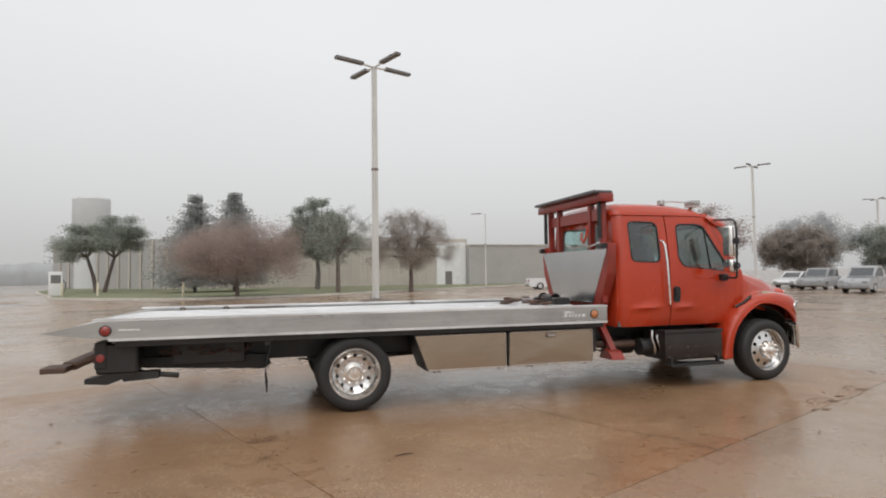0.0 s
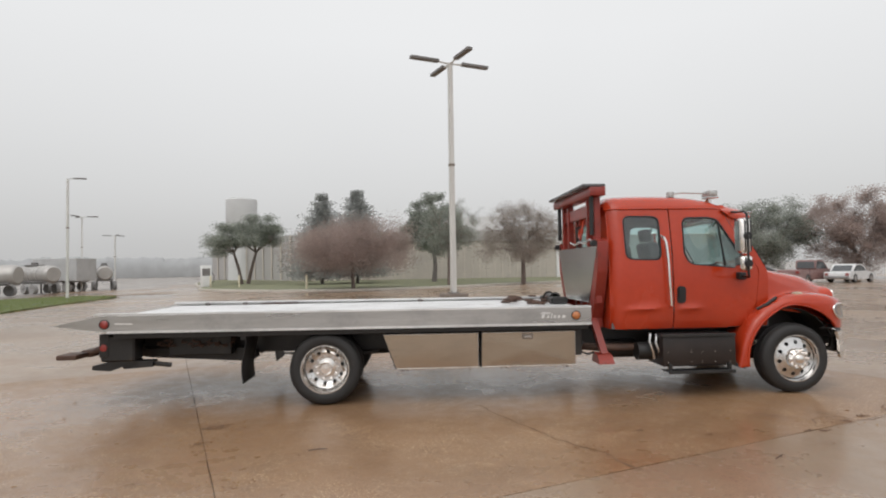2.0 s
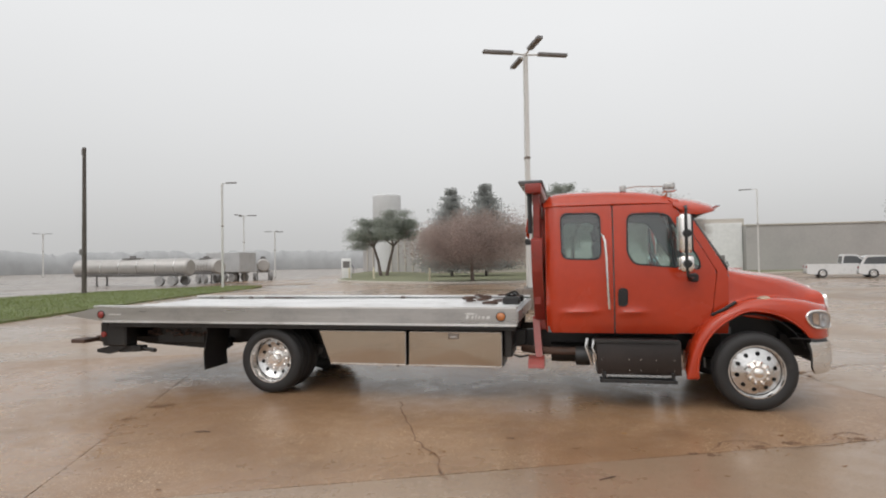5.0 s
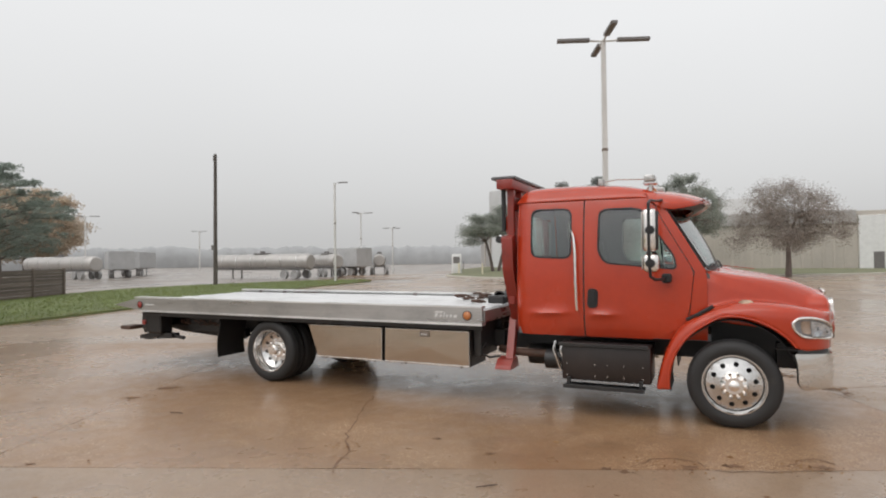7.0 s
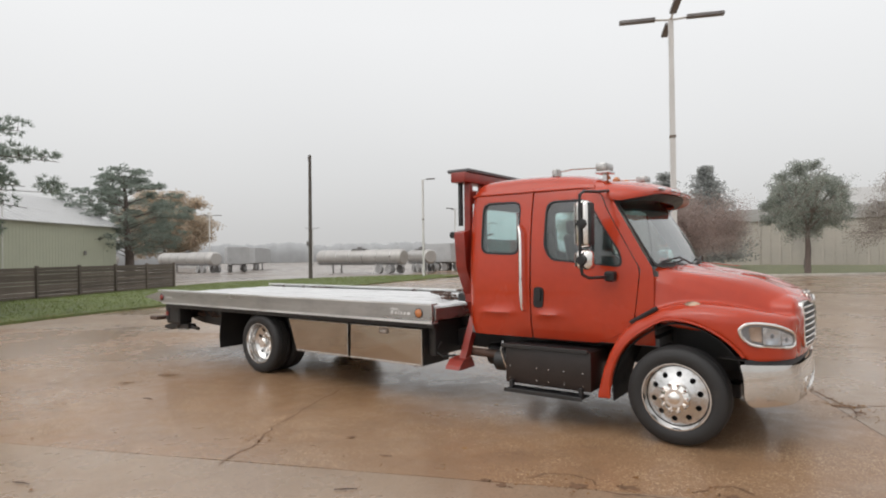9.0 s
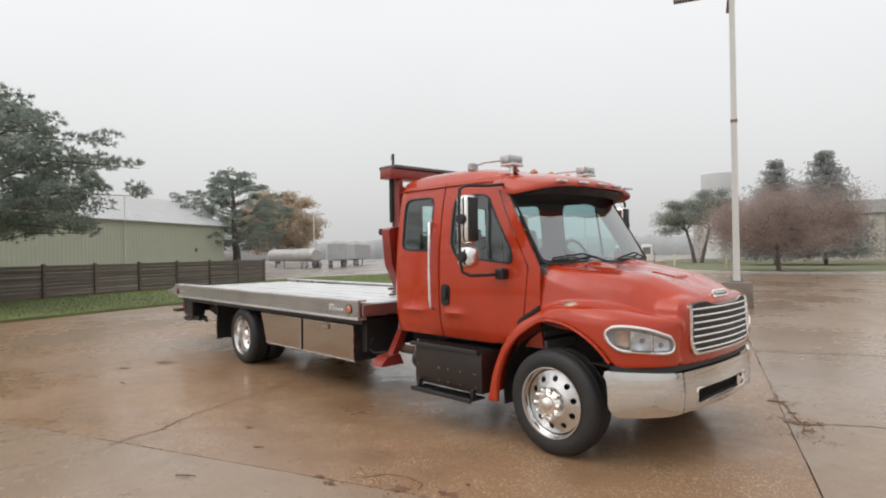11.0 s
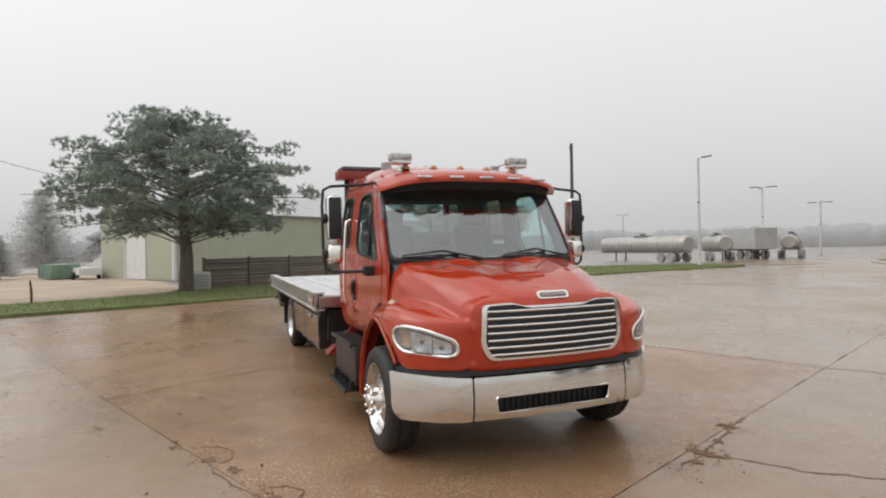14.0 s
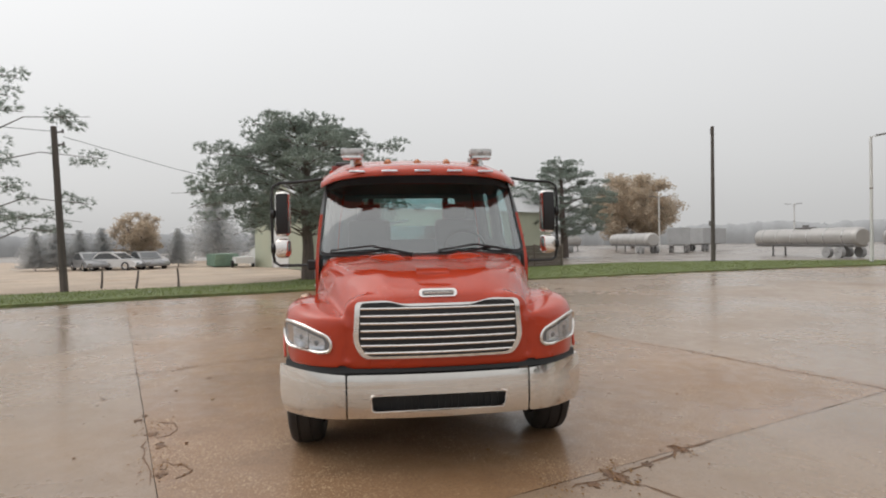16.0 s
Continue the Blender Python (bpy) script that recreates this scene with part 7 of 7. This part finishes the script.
box(bm, (-2.6, -0.3, 0.56), (-0.9, 0.3, 0.72), 0.02)
tube(bm, (-2.2, -0.2, 0.72), (-1.1, -0.2, 0.86), 0.05)
part("wheel_lift", bm, M_BLACK, truck, "black folded wheel lift")
bm = bmesh.new()
box(bm, (-3.05, -0.07, 0.60), (-2.5, 0.07, 0.72), 0.01)
box(bm, (-3.12, -0.78, 0.62), (-2.98, 0.78, 0.71), 0.01)
for s in (-1, 1):
    box(bm, (-3.22, s * 0.95 - 0.2, 0.64), (-2.98, s * 0.95 + 0.10, 0.70), 0.008, pose(0, 0, 0.0))
    pipe(bm, [(-2.98, s * 0.8, 0.68), (-2.75, s * 0.9, 0.76)], 0.035, 8)
part("lift_crossbar", bm, M_RUST, truck, "rusty lift crossbar with grids")
for s in (-1, 1):
    bm = bmesh.new()
    prism(bm, [(-2.50, 0.60), (-2.1, 0.60), (-2.1, 0.52), (-2.45, 0.50)], s * 0.90, s * 1.05)
    tube(bm, (-2.45, s * 0.98, 0.60), (-1.9, s * 0.98, 0.53), 0.03)
    part("wheel_grid_fork", bm, M_BLACK, truck, "worn black wheel fork")
bm = bmesh.new()
rng = random.Random(9)
for i in range(46):
    x, z = rng.uniform(-2.2, -1.15), rng.uniform(0.74, 0.82)
    a = rng.uniform(0, 3.1)
    d = Vector((math.cos(a), 0, math.sin(a) * 0.6)) * 0.03
    pipe(bm, [Vector((x, -0.83, z)) - d, Vector((x, -0.845, z + 0.012)), Vector((x, -0.83, z)) + d], 0.008, 5)
tagged(part("stowed_chain", bm, M_RUST, truck, "loose steel chain in tray"), kind="stuff")

# headache rack behind the cab
bm = bmesh.new()
box(bm, (3.59, -1.0, 2.60), (3.80, 1.06, 2.72), 0.012, seg=2)
rack = part("rack_header", bm, M_RACKRED, truck, "red rack header behind cab")
bm = bmesh.new()
box(bm, (3.50, -0.95, 2.722), (3.82, 1.02, 2.768), 0.018, seg=2)
part("light_bar", bm, mat("light_bar_lens", (0.10, 0.10, 0.105), 0.22, vary=0.2, scale=9), rack, "low dark beacon bar")
for y in (-0.815, -0.50, 0.50, 0.815):
    bm = bmesh.new()
    box(bm, (3.68, y - 0.035, 1.20), (3.77, y + 0.035, 2.60), 0.008)
    part("rack_post", bm, M_RACKRED, rack)
for y in (-0.86, 0.86):
    bm = bmesh.new()
    tube(bm, (3.64, y, 2.62), (3.64, y, 2.10), 0.03, seg=10)
    part("work_lamp_tube", bm, M_PLASTIC, rack)
bm = bmesh.new()
box(bm, (3.70, -0.80, 2.36), (3.755, 0.80, 2.52), 0.006)
part("rack_rail", bm, M_RACKRED, rack)
bm = panel([(-0.60, 1.20), (-1.02, 1.95), (1.02, 1.95), (0.60, 1.20)], [], lambda y, z: (3.655, y, z), 0.02, (steps(-0.9, 0.9, 9), [1.4, 1.6, 1.8]))
part("rack_panel", bm, M_RACKAL, rack, "polished stainless rack panel")
for y in (-1.06, 1.06):
    bm = bmesh.new()
    tube(bm, (3.62, y * 0.93 - 0.04, 1.99), (3.62, y * 0.93 + 0.04, 1.99), 0.04, seg=10)
    tube(bm, (3.64, y * 0.93, 1.98), (3.74, y * 0.93, 1.95), 0.02, seg=8)
    part("work_lamp", bm, M_PLASTIC, rack)
for s in (-1, 1):
    bm = bmesh.new()
    prism(bm, rounded([(s * 1.04, 2.02), (s * 0.88, 2.05), (s * 0.84, 1.75), (s * 0.56, 1.02), (s * 0.70, 0.98), (s * 1.0, 1.62)], 0.03, 2), 3.66, 3.80, "x")
    leg = part("stabiliser_leg", bm, M_RACKRED, truck, "red outrigger leg")
    bm = bmesh.new()
    prism(bm, [(s * 0.57, 1.03), (s * 0.68, 1.03), (s * 1.04, 0.50), (s * 0.94, 0.50)], 3.63, 3.72, "x")
    part("lower_leg", bm, M_RACKRED, leg)
    bm = bmesh.new()
    prism(bm, rounded([(s * 0.84, 0.43), (s * 1.18, 0.43), (s * 1.16, 0.47), (s * 1.08, 0.54), (s * 0.90, 0.56)], 0.01, 2), 3.54, 3.74, "x")
    part("foot", bm, M_RACKRED, leg)
bm = bmesh.new()
box(bm, (3.64, -0.7, 0.86), (3.80, 0.7, 1.04), 0.01)
part("rack_base_beam", bm, M_RACKRED, truck)

# winch with rope behind the rack panel
bm = bmesh.new()
revolve(bm, [(-0.22, 0.085), (-0.21, 0.085), (-0.21, 0.06), (0.21, 0.06), (0.21, 0.085), (0.22, 0.085)], 20, "y", (3.26, 0.1, 1.245))
box(bm, (3.16, -0.32, 1.158), (3.40, -0.14, 1.27), 0.02)
box(bm, (3.16, 0.34, 1.158), (3.40, 0.48, 1.26), 0.02)
winch = part("winch", bm, M_BLACK, truck, "black winch on the bed front")
bm = bmesh.new()
rng = random.Random(5)
for i in range(18):
    x, y = 2.95 + rng.uniform(-0.35, 0.35), 0.15 + rng.uniform(-0.5, 0.5)
    r = rng.uniform(0.05, 0.1)
    pipe(bm, [(x + r * math.cos(a), y + r * 1.5 * math.sin(a), 1.175 + 0.025 * (i % 4)) for a in steps(0, 5.5, 9)], 0.014, 5)
part("chain_pile", bm, M_RUST, winch)

# roof lamps on stalks, antenna
for y in (-0.68, 0.68):
    bm = bmesh.new()
    z = 2.59
    box(bm, (5.30, y - 0.115, z + 0.075), (5.42, y + 0.115, z + 0.155), 0.018, seg=2)
    rl = part("work_light", bm, M_WLAMP, roof, "clear rectangular roof work light")
    bm = bmesh.new()
    box(bm, (5.29, y - 0.10, z + 0.045), (5.44, y + 0.10, z + 0.075), 0.006)
    tube(bm, (5.36, y, z - 0.03), (5.36, y, z + 0.05), 0.022, seg=8)
    part("lamp_stalk", bm, M_ALLOY, rl)
    bm = bmesh.new()
    pipe(bm, [(5.30, y, z + 0.12), (4.98, y + 0.02, z + 0.135), (4.86, y + 0.02, z + 0.12)], 0.010, 6)
    part("lamp_bar", bm, M_ALLOY, rl)
    bm = bmesh.new()
    box(bm, (4.78, y - 0.04, z + 0.06), (4.85, y + 0.07, z + 0.15), 0.012)
    part("rear_work_light", bm, M_WLAMP, rl)

# mirrors on their hoops
for s in (1, -1):
    turn = (lambda b: b) if s == 1 else mirrored
    bm = bmesh.new()
    hoop = [(5.50, -0.98, 2.42), (5.46, -1.15, 2.40), (5.42, -1.42, 2.385), (5.41, -1.49, 2.35), (5.41, -1.505, 2.2), (5.41, -1.50, 1.70), (5.42, -1.48, 1.58), (5.46, -1.42, 1.545), (5.52, -1.2, 1.545), (5.54, -1.04, 1.55)]
    mr = part("mirror", turn(pipe(bm, hoop, 0.015, 8)), M_PLASTIC, truck, "chrome door mirror on black hoop")
    bm = bmesh.new()
    box(bm, (5.50, -1.14, 1.50), (5.58, -1.02, 1.60), 0.015)
    part("mirror_bracket", turn(bm), M_PLASTIC, mr)
    for z0, z1, d in ((1.84, 2.30, 0.085), (1.62, 1.82, 0.10)):
        bm = bmesh.new()
        box(bm, (5.34, -1.468, z0), (5.40 + d, -1.315, z1), 0.05, seg=4)
        sh = part("mirror_shell", turn(bm), M_CHROME, mr)
        bm = bmesh.new()
        box(bm, (5.332, -1.455, z0 + 0.03), (5.342, -1.33, z1 - 0.03), 0.004)
        part("mirror_glass", turn(bm), M_CHROME, sh)
        if z1 > 2.0:
            bm = bmesh.new()
            box(bm, (5.37 + d, -1.452, z0 + 0.025), (5.408 + d, -1.331, z1 - 0.025), 0.012, seg=2)
            part("mirror_cover", turn(bm), M_PLASTIC, sh, "black plastic cover")
        bm = bmesh.new()
        revolve(bm, [(-1.515, 0.005), (-1.51, 0.045), (-1.475, 0.05)], 12, "y", (5.42, 0, (z0 + z1) / 2))
        part("mirror_clamp", turn(bm), M_PLASTIC, sh)

# tag behind the windscreen, hook and strap on the rack, rings and chain on the deck
bm = bmesh.new()
c = Vector(ws_at(0.60, 0.90)) - Vector((0.03, 0, 0))
box(bm, (c.x - 0.01, c.y - 0.06, c.z - 0.025), (c.x, c.y + 0.06, c.z + 0.025), 0.004)
part("windscreen_tag", bm, mat("tag_plastic", (0.16, 0.26, 0.15), 0.5, vary=0.1, scale=20), truck, "small green tag behind the glass")
bm = bmesh.new()
pipe(bm, [(3.60, -0.62, 2.30), (3.58, -0.60, 2.15), (3.585, -0.50, 2.06), (3.59, -0.42, 2.12), (3.60, -0.44, 2.2)], [0.014, 0.02, 0.022, 0.018, 0.01], 8)
part("tow_hook", bm, M_RED, rack, "red tow hook hanging on the rack")
bm = bmesh.new()
pipe(bm, [(3.60, -0.9, 2.04), (3.57, -0.7, 1.99), (3.575, -0.5, 2.02), (3.57, -0.25, 1.985), (3.58, 0.0, 2.03)], 0.014, 6)
part("rack_strap", bm, M_RACKAL, rack, "pale strap looped on the rack")
for x in (-2.15, -1.55, 1.3):
    bm = bmesh.new()
    pipe(bm, [(x + 0.035 * math.cos(a), 1.10, 1.175 + 0.018 * math.sin(a)) for a in steps(0, 2 * math.pi, 13)], 0.009, 6)
    part("tie_down_ring", bm, M_RUST, bed, "dark tie-down ring")
bm = bmesh.new()
rng = random.Random(31)
x = -1.3
for i in range(26):
    x += rng.uniform(0.018, 0.03)
    y, s = 1.06 + 0.03 * math.sin(i * 0.8), 0.018
    if i % 2:
        pipe(bm, [(x - s, y, 1.178), (x, y + 0.008, 1.186), (x + s, y, 1.178)], 0.006, 5)
    else:
        pipe(bm, [(x - s, y - 0.008, 1.176), (x, y, 1.170), (x + s, y + 0.008, 1.176)], 0.006, 5)
tagged(part("deck_chain", bm, M_RUST, bed, "short dark chain on the deck"), kind="stuff")

# ---- the truck's parts shifted and stretched along it to fit the camera's views ----
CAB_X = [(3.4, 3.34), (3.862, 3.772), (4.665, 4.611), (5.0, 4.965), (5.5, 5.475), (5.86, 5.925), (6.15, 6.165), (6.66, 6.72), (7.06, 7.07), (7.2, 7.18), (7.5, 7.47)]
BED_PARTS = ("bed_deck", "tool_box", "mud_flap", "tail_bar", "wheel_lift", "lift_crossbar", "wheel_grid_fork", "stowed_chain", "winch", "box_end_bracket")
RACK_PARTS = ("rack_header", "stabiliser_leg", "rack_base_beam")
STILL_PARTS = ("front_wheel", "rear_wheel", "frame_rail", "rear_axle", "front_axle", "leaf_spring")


def fit_to_view(ob, kind_):
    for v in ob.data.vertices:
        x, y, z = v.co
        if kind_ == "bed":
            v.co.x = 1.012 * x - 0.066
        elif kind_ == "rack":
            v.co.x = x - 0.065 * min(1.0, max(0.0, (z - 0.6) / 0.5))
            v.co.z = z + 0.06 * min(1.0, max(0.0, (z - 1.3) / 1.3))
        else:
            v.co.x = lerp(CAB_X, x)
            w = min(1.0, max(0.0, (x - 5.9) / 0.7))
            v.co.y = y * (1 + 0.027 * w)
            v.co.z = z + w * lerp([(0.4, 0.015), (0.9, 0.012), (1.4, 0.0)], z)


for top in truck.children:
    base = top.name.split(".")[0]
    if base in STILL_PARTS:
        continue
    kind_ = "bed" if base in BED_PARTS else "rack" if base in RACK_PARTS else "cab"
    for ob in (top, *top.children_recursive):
        fit_to_view(ob, kind_)

# ---- concrete slabs of the lot, each a piece with broken edges ----
slabs = thing("lot_pavement", "wet tan concrete slabs with dirty joints", "pavement", kind="structure")
DU, DV, U0, V0, GAP = 9.13, 7.55, -1.93, -4.62, 0.0025
slab_mes = []
for seed in range(6):
    r = random.Random(100 + seed)
    bm = bmesh.new()
    ring = []
    for (a, b), n in ((((0, 0), (DU, 0)), 26), (((DU, 0), (DU, DV)), 22), (((DU, DV), (0, DV)), 26), (((0, DV), (0, 0)), 22)):
        for i in range(n):
            t = i / n
            x, y = a[0] + (b[0] - a[0]) * t, a[1] + (b[1] - a[1]) * t
            j = 0 if i == 0 else max(0, r.gauss(0.001, 0.003))
            x += (GAP + j) * (1 if x < 0.01 else -1 if x > DU - 0.01 else 0)
            y += (GAP + j) * (1 if y < 0.01 else -1 if y > DV - 0.01 else 0)
            ring.append((x, y))
    top = [bm.verts.new((x, y, 0.0)) for x, y in ring]
    f = bm.faces.new(top)
    low = [bm.verts.new((x, y, -0.03)) for x, y in ring]
    for i in range(len(top)):
        bm.faces.new((top[i], low[i], low[(i + 1) % len(top)], top[(i + 1) % len(top)]))
    bmesh.ops.recalc_face_normals(bm, faces=bm.faces[:])
    me = bpy.data.meshes.new("slab")
    bm.to_mesh(me)
    bm.free()
    me.materials.append(M_CONC)
    slab_mes.append(me)
pale_mes = []
for me in slab_mes:
    pale = me.copy()
    pale.materials[0] = M_PALECONC
    pale_mes.append(pale)
rng = random.Random(55)
for i in range(-7, 9):
    for j in range(-6, 11):
        u, v = U0 + i * DU, V0 + j * DV
        c = GU * (u + DU / 2) + GV * (v + DV / 2)
        if inside((c.x, c.y), SV) or c.y > 66 or c.x < -26 or (c.x < -14 and c.y < 0) or (c.x < -18 and c.y < 22):
            continue
        rough_one = j == 0 and i in (-1, 0)           # the worn slabs under the truck
        s = new("slab", rng.choice(slab_mes if rough_one else pale_mes))
        s.parent = slabs
        s.matrix_local = pose(*uv(u, v), 0, 0, 22.4)
bm = bmesh.new()
for s in list(slabs.children):
    m = s.matrix_local
    bm.faces.new([bm.verts.new(m @ Vector((a, b, -0.001))) for a, b in ((0, 0), (DU, 0), (DU, DV), (0, DV))])
tagged(part("joint_bed", bm, M_SOIL), "dark soil showing in the joints of the slabs", "soil", kind="structure")
